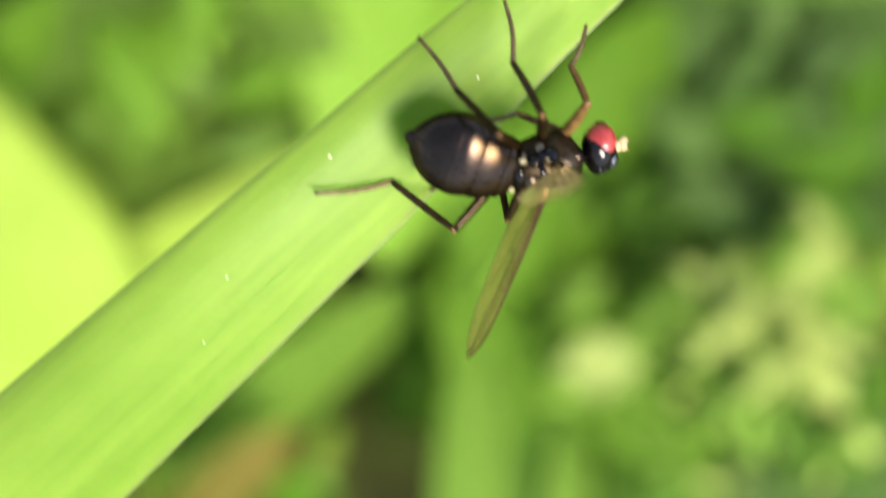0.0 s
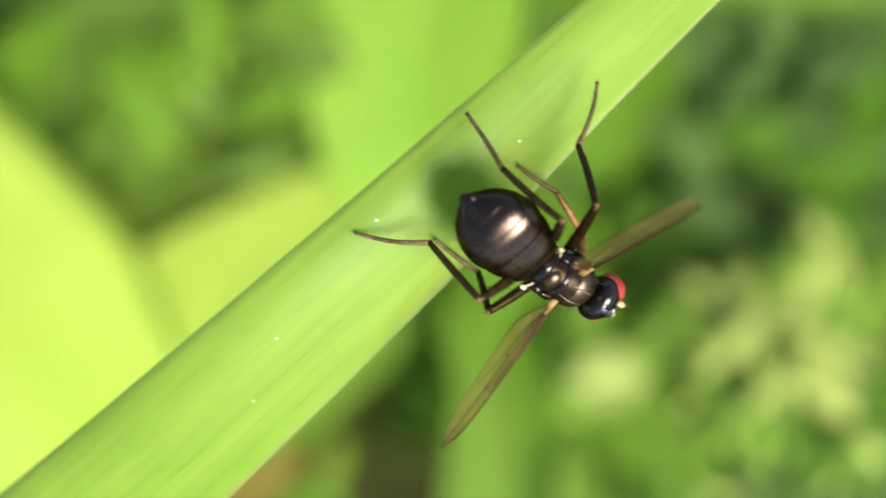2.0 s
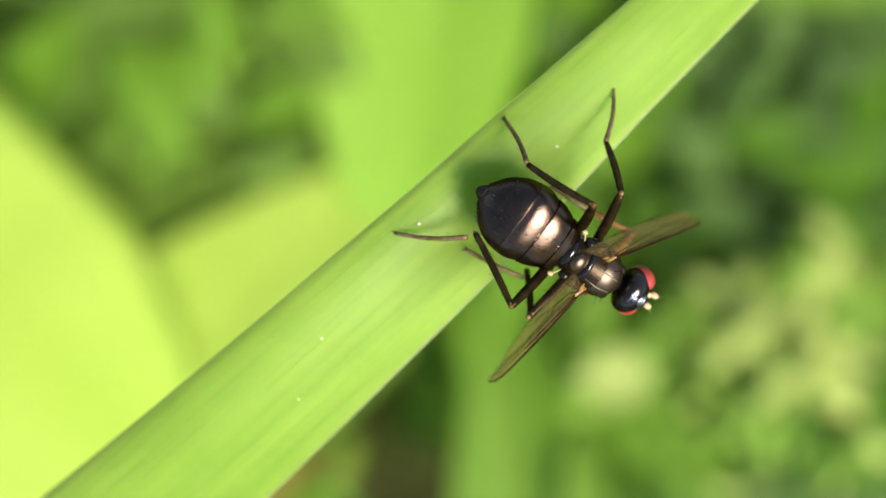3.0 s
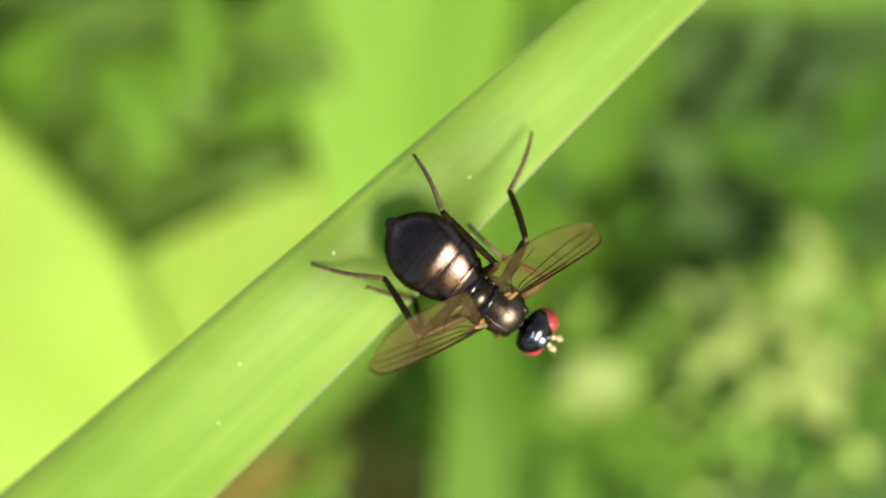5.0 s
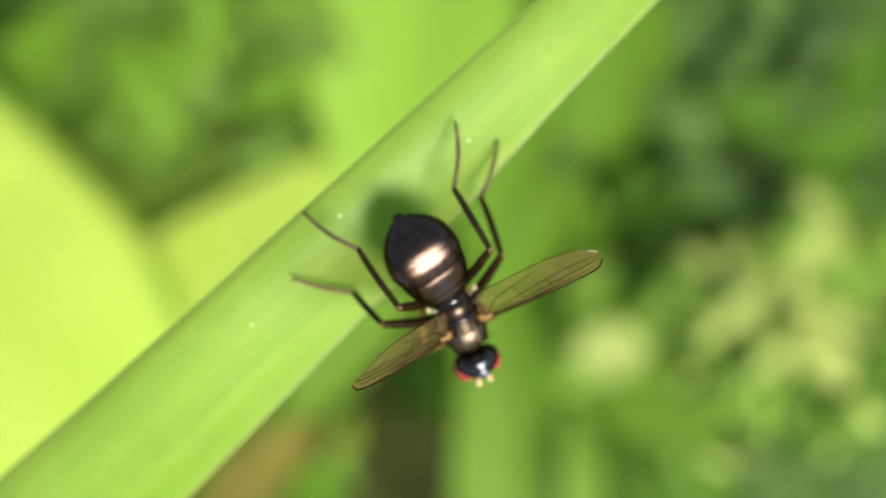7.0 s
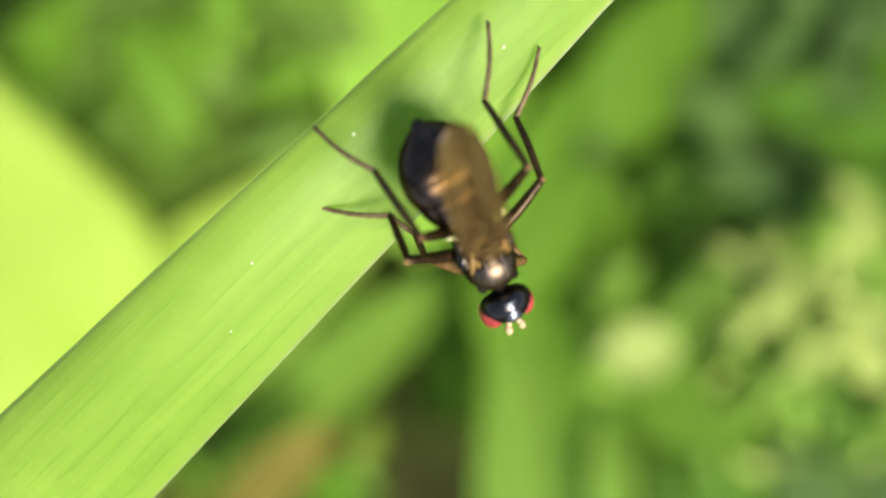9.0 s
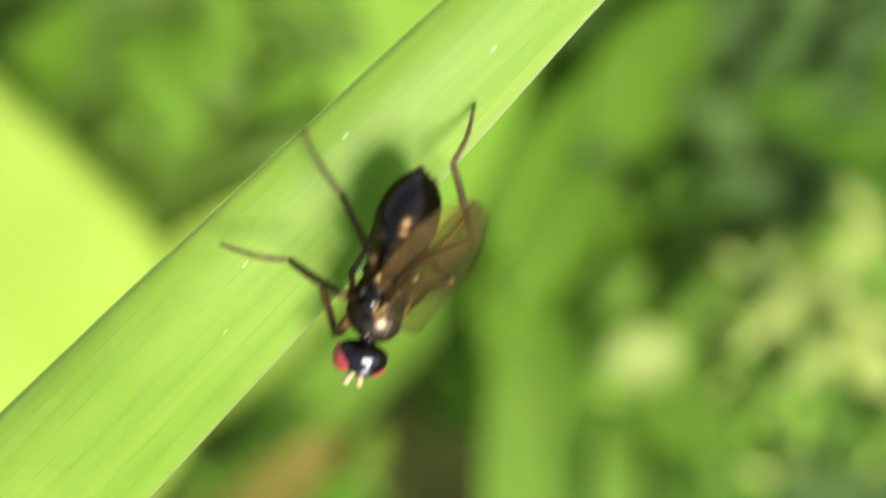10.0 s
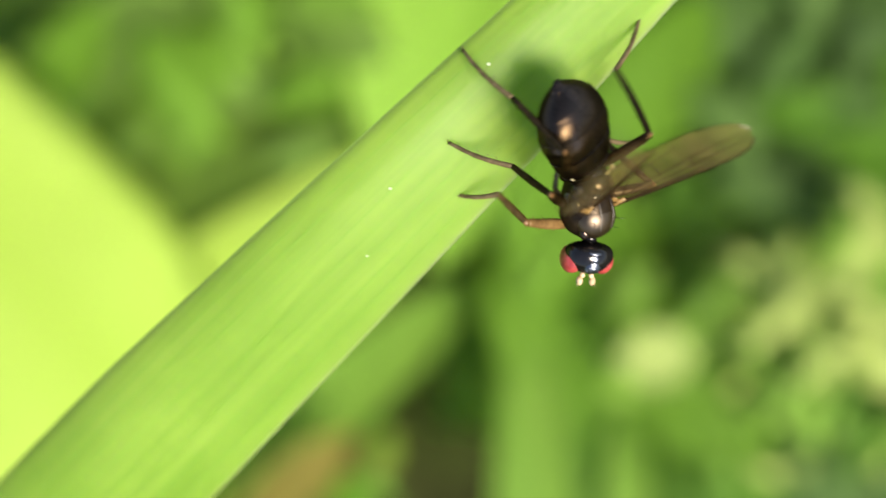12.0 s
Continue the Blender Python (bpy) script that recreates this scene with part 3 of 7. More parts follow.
# grass leaves and pale leaflets in the sun
for a, b, w, z, m in (((1440, 380), (1360, 640), 80, -72, M_FRESH), ((1130, 610), (1280, 470), 60, -76, M_FRESH), ((1210, 560), (1340, 820), 70, -78, M_FRESH), ((1270, 770), (1490, 540), 60, -76, M_FRESH),
                      ((1500, 720), (1390, 570), 90, -70, M_PALE), ((1420, 850), (1620, 590), 80, -80, M_MID), ((1330, 690), (1570, 870), 80, -82, M_MID), ((1230, 660), (1190, 880), 60, -84, M_FRESH),
                      ((1290, 600), (1260, 420), 60, -78, M_FRESH), ((1520, 560), (1440, 420), 80, -78, M_FRESH), ((1250, 640), (1400, 500), 46, -66, M_PALE), ((1300, 480), (1350, 650), 50, -68, M_PALE),
                      ((1470, 430), (1410, 560), 60, -66, M_PALE), ((1340, 700), (1480, 600), 40, -68, M_PALE), ((1220, 480), (1300, 560), 44, -70, M_PALE), ((1400, 560), (1560, 640), 40, -67, M_PALE),
                      ((1430, 370), (1510, 490), 44, -67, M_PALE)):
    broad_leaf("grass_strand", m, a, b, w, z, STRAW, tip=0.7, group="grass strands behind")
# the widest leaflet is coloured as a bright spot of reflected sun
for gx, gy, w, z in ((1080, 655, 132, -69), (1540, 780, 90, -76), (1430, 640, 70, -76), (1205, 560, 80, -79)):
    broad_leaf("leaflet", M_GLINT if w > 100 else M_FRESH, (gx - w * 0.5, gy + 6), (gx + w * 0.5, gy), w * 0.85, z, "small pale leaflet shining in the sun", tip=0.85, group="pale leaflets")
broad_leaf("dry_leaf", M_DRY, (340, 960), (550, 780), 110, -77, "withered brown leaf curled on its stalk", tip=0.8, group="withered leaves")
broad_leaf("dry_leaf", M_DRY, (1480, 640), (1640, 420), 140, -96, "withered brown leaf curled on its stalk", tip=0.8, group="withered leaves")

# ---------------------------------------------------------------- the fly
fly = tagged(new("fly"), "small bronze-black fly with red eyes and smoky wings", "fly")


def thorax():
    bm = bmesh.new()
    profile(bm, ((-0.62, 0.16), (-0.56, 0.26), (-0.35, 0.35), (-0.1, 0.41), (0.15, 0.45), (0.35, 0.43), (0.52, 0.33), (0.64, 0.16), (0.70, 0.10)), 24, 1.02)
    for v in bm.verts:
        if v.co.z < 0:
            v.co.z *= 1.1
    body = part("thorax", bm, M_DULL, fly, "dull brown-black thorax")
    bm = bmesh.new()
    ball(bm, 0.27, 0, 0.14, 0.38, 0.41, 0.33, 28, 18)
    part("scutum", bm, M_SATIN, body, "satin bronze upper plate")
    bm = bmesh.new()
    ball(bm, -0.30, 0, 0.31, 0.15, 0.19, 0.12, 20, 12)
    part("scutellum", bm, M_SATIN, body, "small bronze shield")
    bm = bmesh.new()
    rod(bm, ((-0.16, -0.36, 0.18), (-0.13, -0.2, 0.36), (-0.12, 0, 0.42), (-0.13, 0.2, 0.36), (-0.16, 0.36, 0.18)), (0.05, 0.055, 0.06, 0.055, 0.05), 10)
    part("cross_ridge", bm, M_GLOSS, body, "glossy black ridge before the shield")
    bm = bmesh.new()
    ball(bm, -0.49, 0, 0.16, 0.13, 0.29, 0.19, 20, 12)
    part("hind_plate", bm, M_GLOSS, body, "glossy black hind plate")
    for s in (1, -1):
        for x, y, z, r in ((0.33, 0.375, -0.02, 0.085), (-0.10, 0.40, -0.06, 0.075), (-0.36, 0.32, 0.0, 0.07)):
            bm = bmesh.new()
            ball(bm, x, s * y, z, r * 1.2, r * 0.45, r, 12, 8)
            part("side_plate", bm, M_SILVER, body, "silvery dusted side plate")
        bm = bmesh.new()
        ball(bm, -0.02, s * 0.40, 0.10, 0.20, 0.10, 0.14, 16, 10)
        ball(bm, -0.26, s * 0.36, 0.14, 0.12, 0.10, 0.12, 14, 10)
        part("side_bulge", bm, M_GLOSS, body, "glossy black bulge under the wing")
        bm = bmesh.new()
        ball(bm, 0.50, s * 0.27, 0.16, 0.12, 0.09, 0.09, 14, 10)
        part("shoulder_knob", bm, M_CUTICLE, body)
        bm = bmesh.new()
        rod(bm, ((0.46, s * 0.13, 0.415), (0.2, s * 0.15, 0.462), (-0.05, s * 0.14, 0.41)), (0.006, 0.012, 0.006), 6)
        part("back_stripe", bm, M_SILVER, body, "faint silvery stripe")
        bm = bmesh.new()
        ball(bm, 0.02, s * 0.34, 0.20, 0.16, 0.07, 0.07, 14, 8)
        part("wing_hinge", bm, M_TARSUS, body, "brown wing hinge")
        bm = bmesh.new()
        for x, z, dx, dz in ((0.30, 0.36, 0.04, 0.16), (0.08, 0.36, -0.05, 0.18), (-0.12, 0.32, -0.10, 0.16), (0.45, 0.22, 0.08, 0.12), (-0.42, 0.34, -0.16, 0.10), (0.18, 0.2, 0.02, 0.06)):
            rod(bm, ((x, s * 0.22, z), (x + dx * 0.6, s * 0.30, z + dz * 0.6), (x + dx, s * 0.40, z + dz)), (0.008, 0.006, 0.002), 4)
        part("bristle_row", bm, M_GLOSS, body, "fine black bristles")
        bm = bmesh.new()
        rod(bm, ((-0.34, s * 0.30, 0.12), (-0.42, s * 0.40, 0.14), (-0.47, s * 0.46, 0.15)), (0.02, 0.014, 0.02), 6)
        ball(bm, -0.49, s * 0.475, 0.155, 0.06, 0.042, 0.045, 12, 8)
        part("haltere", bm, M_CREAM, fly, "cream balancing knob")
    return body


def head():
    bm = bmesh.new()
    ball(bm, 0.0, 0, 0.0, 0.335, 0.455, 0.385, 28, 18)
    for v in bm.verts:
        if v.co.x < -0.12 * MM:
            v.co.x = -0.12 * MM + (v.co.x + 0.12 * MM) * 0.6
    rod(bm, ((-0.45, 0, -0.02), (-0.2, 0, 0)), (0.11, 0.14), 10)
    skull = part("head", bm, M_GLOSS, fly, "glossy black head")
    for s in (1, -1):
        bm = bmesh.new()
        ball(bm, 0.09, s * 0.285, -0.08, 0.262, 0.205, 0.30, 26, 18)
        part("eye", bm, M_EYE, skull, "large red compound eye")
        bm = bmesh.new()
        ball(bm, 0.37, s * 0.085, 0.0, 0.06, 0.05, 0.05, 10, 8)
        ball(bm, 0.475, s * 0.12, -0.02, 0.09, 0.06, 0.068, 12, 8)
        rod(bm, ((0.44, s * 0.12, -0.02), (0.53, s * 0.15, 0.02), (0.59, s * 0.19, 0.03)), (0.008, 0.005, 0.002), 4)
        part("antenna", bm, M_ANTENNA, skull, "short pale antenna")
    bm = bmesh.new()
    ball(bm, 0.02, 0, 0.33, 0.10, 0.10, 0.06, 12, 8)
    ball(bm, 0.18, 0.1, 0.24, 0.12, 0.05, 0.05, 10, 8)
    ball(bm, 0.18, -0.1, 0.24, 0.12, 0.05, 0.05, 10, 8)
    part("brow", bm, M_FACE, skull, "black brow tinted for a bluish sky sheen")
    bm = bmesh.new()
    ball(bm, 0.12, 0, 0.17, 0.21, 0.19, 0.195, 20, 14)
    part("forehead", bm, M_FACE, skull, "black forehead tinted for a bluish sky sheen")
    # ridges added to shape the bands of bluish reflection
    for x, z, y in ((-0.06, 0.362, 0.16), (0.20, 0.318, 0.16)):
        bm = bmesh.new()
        rod(bm, ((x - 0.03, -y, z - 0.055), (x, -y * 0.5, z - 0.012), (x + 0.01, 0, z), (x, y * 0.5, z - 0.012), (x - 0.03, y, z - 0.055)), (0.022, 0.034, 0.036, 0.034, 0.022), 8)
        part("face_band", bm, M_FACE, skull, "ridge added across the face for a bluish reflection")
    bm = bmesh.new()
    rod(bm, ((0.16, 0, -0.28), (0.2, 0, -0.42), (0.24, 0, -0.5)), (0.1, 0.09, 0.11), 10)
    part("mouth", bm, M_DULL, skull)
    for ob in (skull, *skull.children):
        ob.data.transform(Matrix.Scale(0.95, 4))
    return skull


AB = ((0.16, 0.30), (0.10, 0.40), (0.02, 0.47), (-0.12, 0.535), (-0.30, 0.595), (-0.55, 0.665), (-0.80, 0.71), (-1.05, 0.705), (-1.31, 0.62), (-1.50, 0.495), (-1.62, 0.365), (-1.71, 0.225), (-1.80, 0.07))
PLATES = (0.12, -0.09, -0.52, -0.98, -1.38, -1.72)


def girth(x):
    return along(tuple(reversed(AB)), x)


def smooth_girth(x):
    """The outline without its corners."""
    return sum(girth(min(0.16, max(-1.8, x + d))) * w for d, w in ((-0.14, 1), (-0.07, 2), (0, 3), (0.07, 2), (0.14, 1))) / 9


def abdomen():
    bm = bmesh.new()
    profile(bm, [(x, r * 0.925) for x, r in AB], 30, 0.76)
    body = part("abdomen", bm, M_CUTICLE, fly, "pointed bronze-black abdomen")
    for a, b in zip(PLATES, PLATES[1:]):
        bm = bmesh.new()
        rings = []
        front = a > -0.9
        proud, swell = (0.038, 0.042) if front else (0.003, 0.012)
        n = max(8, round((a - b) * 30))
        for k in range(n + 1):
            s = k / n
            x = a + (b - a) * s
            # each plate swells towards its hind edge, which laps over the next one
            r = smooth_girth(x) * (0.998 - swell + swell * math.sin(math.pi * min(1, 0.08 + s)) ** 0.8) + proud * s ** 1.5
            rings.append((x, r, r * 0.76, 0, 0))
        x, r = b - 0.006, smooth_girth(b)
        rings.append((x, r * (0.997 - swell) + proud * 0.7, (r * (0.997 - swell) + proud * 0.7) * 0.76, 0, 0))
        rings.append((x + 0.012, r * 0.92, r * 0.70, 0, 0))
        loft(bm, rings, 40)
        # the back is flatter than a round barrel
        for v in bm.verts:
            if v.co.z > 0:
                wide = math.hypot(v.co.y, v.co.z / 0.76)
                v.co.z = 0.72 * wide * max(0.0, 1 - abs(v.co.y / wide) ** 2.5) ** (1 / 2.5)
        plate = part("abdomen_plate", bm, M_CUTICLE if front else M_HIND, body)
        plate.data.set_sharp_from_angle(angle=radians(38))
        # short hairs lying back over the hind half of the plate
        bm = bmesh.new()
        rnd = random.Random(round(-a * 100))
        for _ in range(46):
            w = rnd.uniform(0.1, math.pi - 0.1)
            x = a + (b - a) * rnd.uniform(0.3, 0.98)
            r = smooth_girth(x) * 0.98 + 0.008
            y, z = r * math.cos(w), r * math.sin(w) * 0.76
            rod(bm, ((x, y, z), (x - 0.05, y * 1.02, z * 1.03 + 0.004), (x - 0.09, y * 1.02, z * 1.05 + 0.006)), (0.0045, 0.0035, 0.001), 3)
        part("hairs", bm, M_GLOSS, plate, "fine black hairs")
    bm = bmesh.new()
    profile(bm, ((-1.66, 0.20), (-1.72, 0.17), (-1.79, 0.115), (-1.84, 0.08), (-1.87, 0.03)), 14, 0.8)
    part("tail_tip", bm, M_HIND, body, "dull black tail tip")
    for ob in (body, *body.children_recursive):
        ob.data.transform(Matrix.Diagonal((0.945, 1.0, 0.88, 1.0)))
    return body


def wing():
    """A wing along x, its trailing edge towards y."""
    n, m, span = 34, 9, 3.18

    def lead(s):
        # straight front edge that rounds off into the tip
        tip = max(0.0, (s - 0.78) / 0.22)
        return -0.05 - 0.06 * math.sin(math.pi * s) + 0.40 * (1 - math.sqrt(max(0.0, 1 - tip ** 2.4)))

    def trail(s):
        tip = max(0.0, (s - 0.55) / 0.45)
        grow = min(1.0, s / 0.26)
        grow = 0.16 + 0.84 * grow * grow * (3 - 2 * grow)
        return -0.05 + 0.92 * grow - 0.52 * (1 - math.sqrt(max(0.0, 1 - tip ** 2.6)))

    bm = bmesh.new()
    rows = []
    for i in range(n + 1):
        s = i / n
        row = []
        for k in range(m + 1):
            e = k / m
            y = lead(s) + (trail(s) - lead(s)) * e
            z = 0.10 * math.sin(e * 8) * s * (1 - s) + 0.06 * s * s - 0.10 * e * e * s
            row.append(bm.verts.new((s * span * MM, y * MM, z * MM)))
        rows.append(row)
    for a, b in zip(rows, rows[1:]):
        for k in range(m):
            bm.faces.new((a[k], b[k], b[k + 1], a[k + 1]))
    sheet = part("wing", bm, M_WING, fly, "smoky transparent wing")

    def vein(e0, e1, s0, s1, r, name="vein", material=M_VEIN):
        bm = bmesh.new()
        pts = []
        for j in range(15):
            f = j / 14
            s, e = s0 + (s1 - s0) * f, e0 + (e1 - e0) * f ** 0.8
            y = lead(s) + (trail(s) - lead(s)) * e
            z = 0.10 * math.sin(e * 8) * s * (1 - s) + 0.06 * s * s - 0.10 * e * e * s
            pts.append((s * span, y, z))
        rod(bm, pts, [r * (0.9 - 0.35 * j / 14) for j in range(15)], 5)
        part(name, bm, material, sheet)

    vein(0.0, 0.0, 0.0, 0.985, 0.032, "leading_edge")
    vein(1.0, 1.0, 0.06, 0.985, 0.010, "trailing_edge")
    vein(0.05, 0.10, 0.0, 0.62, 0.014)
    vein(0.08, 0.16, 0.05, 0.90, 0.012)
    vein(0.12, 0.34, 0.05, 0.97, 0.012)
    vein(0.18, 0.55, 0.05, 0.96, 0.011)
    vein(0.30, 0.80, 0.04, 0.62, 0.011)
    vein(0.32, 0.62, 0.40, 0.41, 0.010)
    vein(0.22, 0.42, 0.60, 0.61, 0.009)
    bm = bmesh.new()
    rod(bm, ((-0.10, 0, -0.03), (0.10, 0.01, 0.0), (0.34, 0.02, 0.01)), (0.06, 0.055, 0.028), 8)
    ball(bm, 0.13, 0.08, -0.01, 0.09, 0.07, 0.016, 12, 8)
    part("wing_root", bm, M_AMBER, sheet, "amber wing root")
    return sheet


def leg_part(name, length, r0, r1, material, label, joint=0.0, beads=0):
    bm = bmesh.new()
    n = 16
    rings = []
    for k in range(n + 1):
        s = k / n
        r = r0 + (r1 - r0) * s
        if beads:
            r *= 1 + 0.16 * abs(math.sin(math.pi * (s * beads) ** 0.9))
        else:
            r *= 0.82 + 0.30 * math.sin(math.pi * min(1, 0.12 + s * 0.8))
        bend = (-0.05 if beads else 0.02) * length * math.sin(math.pi * s)
        rings.append((s * length, r, r, -bend if beads else bend, 0))
    loft(bm, rings, 9)
    for k in range(14):
        s = 0.15 + 0.8 * k / 14
        a = 2.4 * k
        r = (r0 + (r1 - r0) * s) * 0.9
        y, z = r * math.cos(a), r * math.sin(a)
        rod(bm, ((s * length, y, z), (s * length + 0.05, y * 1.9, z * 1.9)), (0.006, 0.002), 3)
    if beads:
        for s in (1, -1):
            rod(bm, ((length - 0.03, 0, 0), (length + 0.02, s * 0.035, 0.01), (length + 0.035, s * 0.05, -0.03)), (0.014, 0.010, 0.004), 4)
    ob = part(name, bm, material, fly, label)
    if joint:
        bm = bmesh.new()
        ball(bm, length - 0.01, 0, 0, joint * 1.5, joint * 0.95, joint * 0.95, 12, 8)
        part("joint", bm, M_JOINT, ob, "orange-brown joint")
    return ob


SIZES = {"F": (0.9, 0.9, 0.85), "M": (1.25, 1.2, 1.2), "H": (1.5, 1.42, 1.35)}
LEGS = ("LF", "LM", "LH", "RF", "RM", "RH")
thorax()
skull = head()
belly = abdomen()
wing_left, wing_right = wing(), wing()
femur, tibia, tarsus = {}, {}, {}
for leg in LEGS:
    f, t, e = SIZES[leg[1]]
    fore = leg[1] == "F"
    femur[leg] = leg_part("femur", f, 0.092, 0.076, M_FORELEG if fore else M_LEG, "amber-brown thigh" if fore else "dark thigh", 0.055)
    tibia[leg] = leg_part("tibia", t, 0.056, 0.056, M_FORELEG if fore else M_LEG, "slender amber-brown shin" if fore else "slender dark shin", 0.044)
    tarsus[leg] = leg_part("tarsus", e, 0.044, 0.030, M_TARSUS, "brown jointed foot with two claws", 0, 5)


# ---------------------------------------------------------------- what moves
def motions():
    walk(fly, [at(r) for r in (
        (0, 2.516, 0.58, 0.508, 66.0, 14.6, 13.1), (0.5, 2.529, 0.638, 0.511, 56.5, 13.4, 4.8), (0.7, 2.167, 0.211, 0.479, 51.5, 16.5, -4.2),
        (0.8, 1.832, -0.284, 0.463, 48.9, 17.4, -13.4), (0.9, 1.87, -0.133, 0.47, 41.0, 19.7, -18.6), (1, 2.169, 0.104, 0.477, 33.3, 21.6, -24.0),
        (1.2, 2.161, -0.193, 0.455, 28.3, 24.3, -29.8), (1.5, 1.997, -0.134, 0.422, 20.2, 22.0, -36.7), (1.7, 1.982, -0.043, 0.397, 23.6, 26.7, -31.4),
        (2, 2.134, -0.255, 0.359, 28.8, 33.7, -26.7), (2.2, 2.068, -0.196, 0.392, 24.4, 28.6, -28.2), (2.5, 2.05, -0.142, 0.441, 18.1, 21.3, -36.0),
        (2.7, 1.975, -0.032, 0.464, 18.5, 21.7, -32.1), (4.3, 1.889, -0.24, 0.444, 21.2, 18.7, -30.7), (4.5, 1.857, -0.249, 0.46, 21.5, 18.7, -33.5),
        (4.7, 1.878, -0.073, 0.466, 19.4, 16.6, -31.3), (5, 1.845, -0.22, 0.477, 16.4, 14.1, -34.9), (5.2, 1.778, -0.183, 0.491, 10.8, 15.4, -35.2),
        (5.3, 1.712, -0.11, 0.498, 8.1, 15.9, -34.8), (5.5, 1.554, -0.406, 0.512, 2.6, 17.3, -43.2), (5.7, 1.585, -0.667, 0.519, -0.5, 19.0, -52.5),
        (5.8, 1.644, -0.77, 0.522, -2.1, 20.5, -52.0), (6, 1.167, -0.75, 0.53, -5.0, 22.3, -64.1), (6.2, 0.985, -1.024, 0.525, -7.1, 20.9, -74.2),
        (6.5, 0.695, -1.158, 0.518, -10.6, 18.1, -72.8), (6.7, 0.778, -1.29, 0.439, -9.5, 20.8, -71.3), (7, 1.226, -1.299, 0.32, -8.0, 24.7, -67.1),
        (7.2, 1.157, -1.282, 0.336, -7.7, 23.5, -68.9), (8.8, 1.074, -1.352, 0.455, -8.3, 21.3, -62.8), (9, 1.075, -1.259, 0.458, -9.5, 20.2, -68.5),
        (9.2, 1.016, -1.318, 0.506, -12.6, 19.7, -69.2), (9.5, 0.596, -1.371, 0.458, -16.8, 17.8, -83.8), (9.7, 0, -1.52, 0.359, -32.5, 17.0, -103.6),
        (9.8, -0.051, -1.743, 0.31, -40.3, 15.8, -107.8), (10, -0.441, -2.068, 0.211, -55.2, 13.2, -111.6), (10.2, -0.75, -2.088, 0.373, -50.0, 15.8, -105.6),
        (10.3, -0.693, -2.094, 0.341, -49.2, 14.4, -109.6), (10.5, -0.471, -2.068, 0.276, -47.7, 11.3, -113.1), (10.7, -0.54, -2.146, 0.263, -49.8, 13.2, -117.2),
        (10.8, -0.738, -1.9, 0.257, -50.7, 14.5, -117.5), (11, -0.435, -2.117, 0.244, -52.7, 16.8, -117.6), (11.2, -0.259, -1.988, 0.182, -47.3, 15.6, -109.2),
        (11.3, 0.328, -1.695, 0.15, -44.6, 16.4, -97.6), (11.5, 0.704, -1.662, 0.088, -39.3, 16.5, -95.6), (11.7, 0.548, -1.721, 0.082, -39.8, 16.3, -96.5),
        (11.8, 0.526, -1.78, 0.079, -40.0, 16.1, -95.2), (12, 0.651, -1.699, 0.073, -40.4, 16.1, -86.9),
    )])
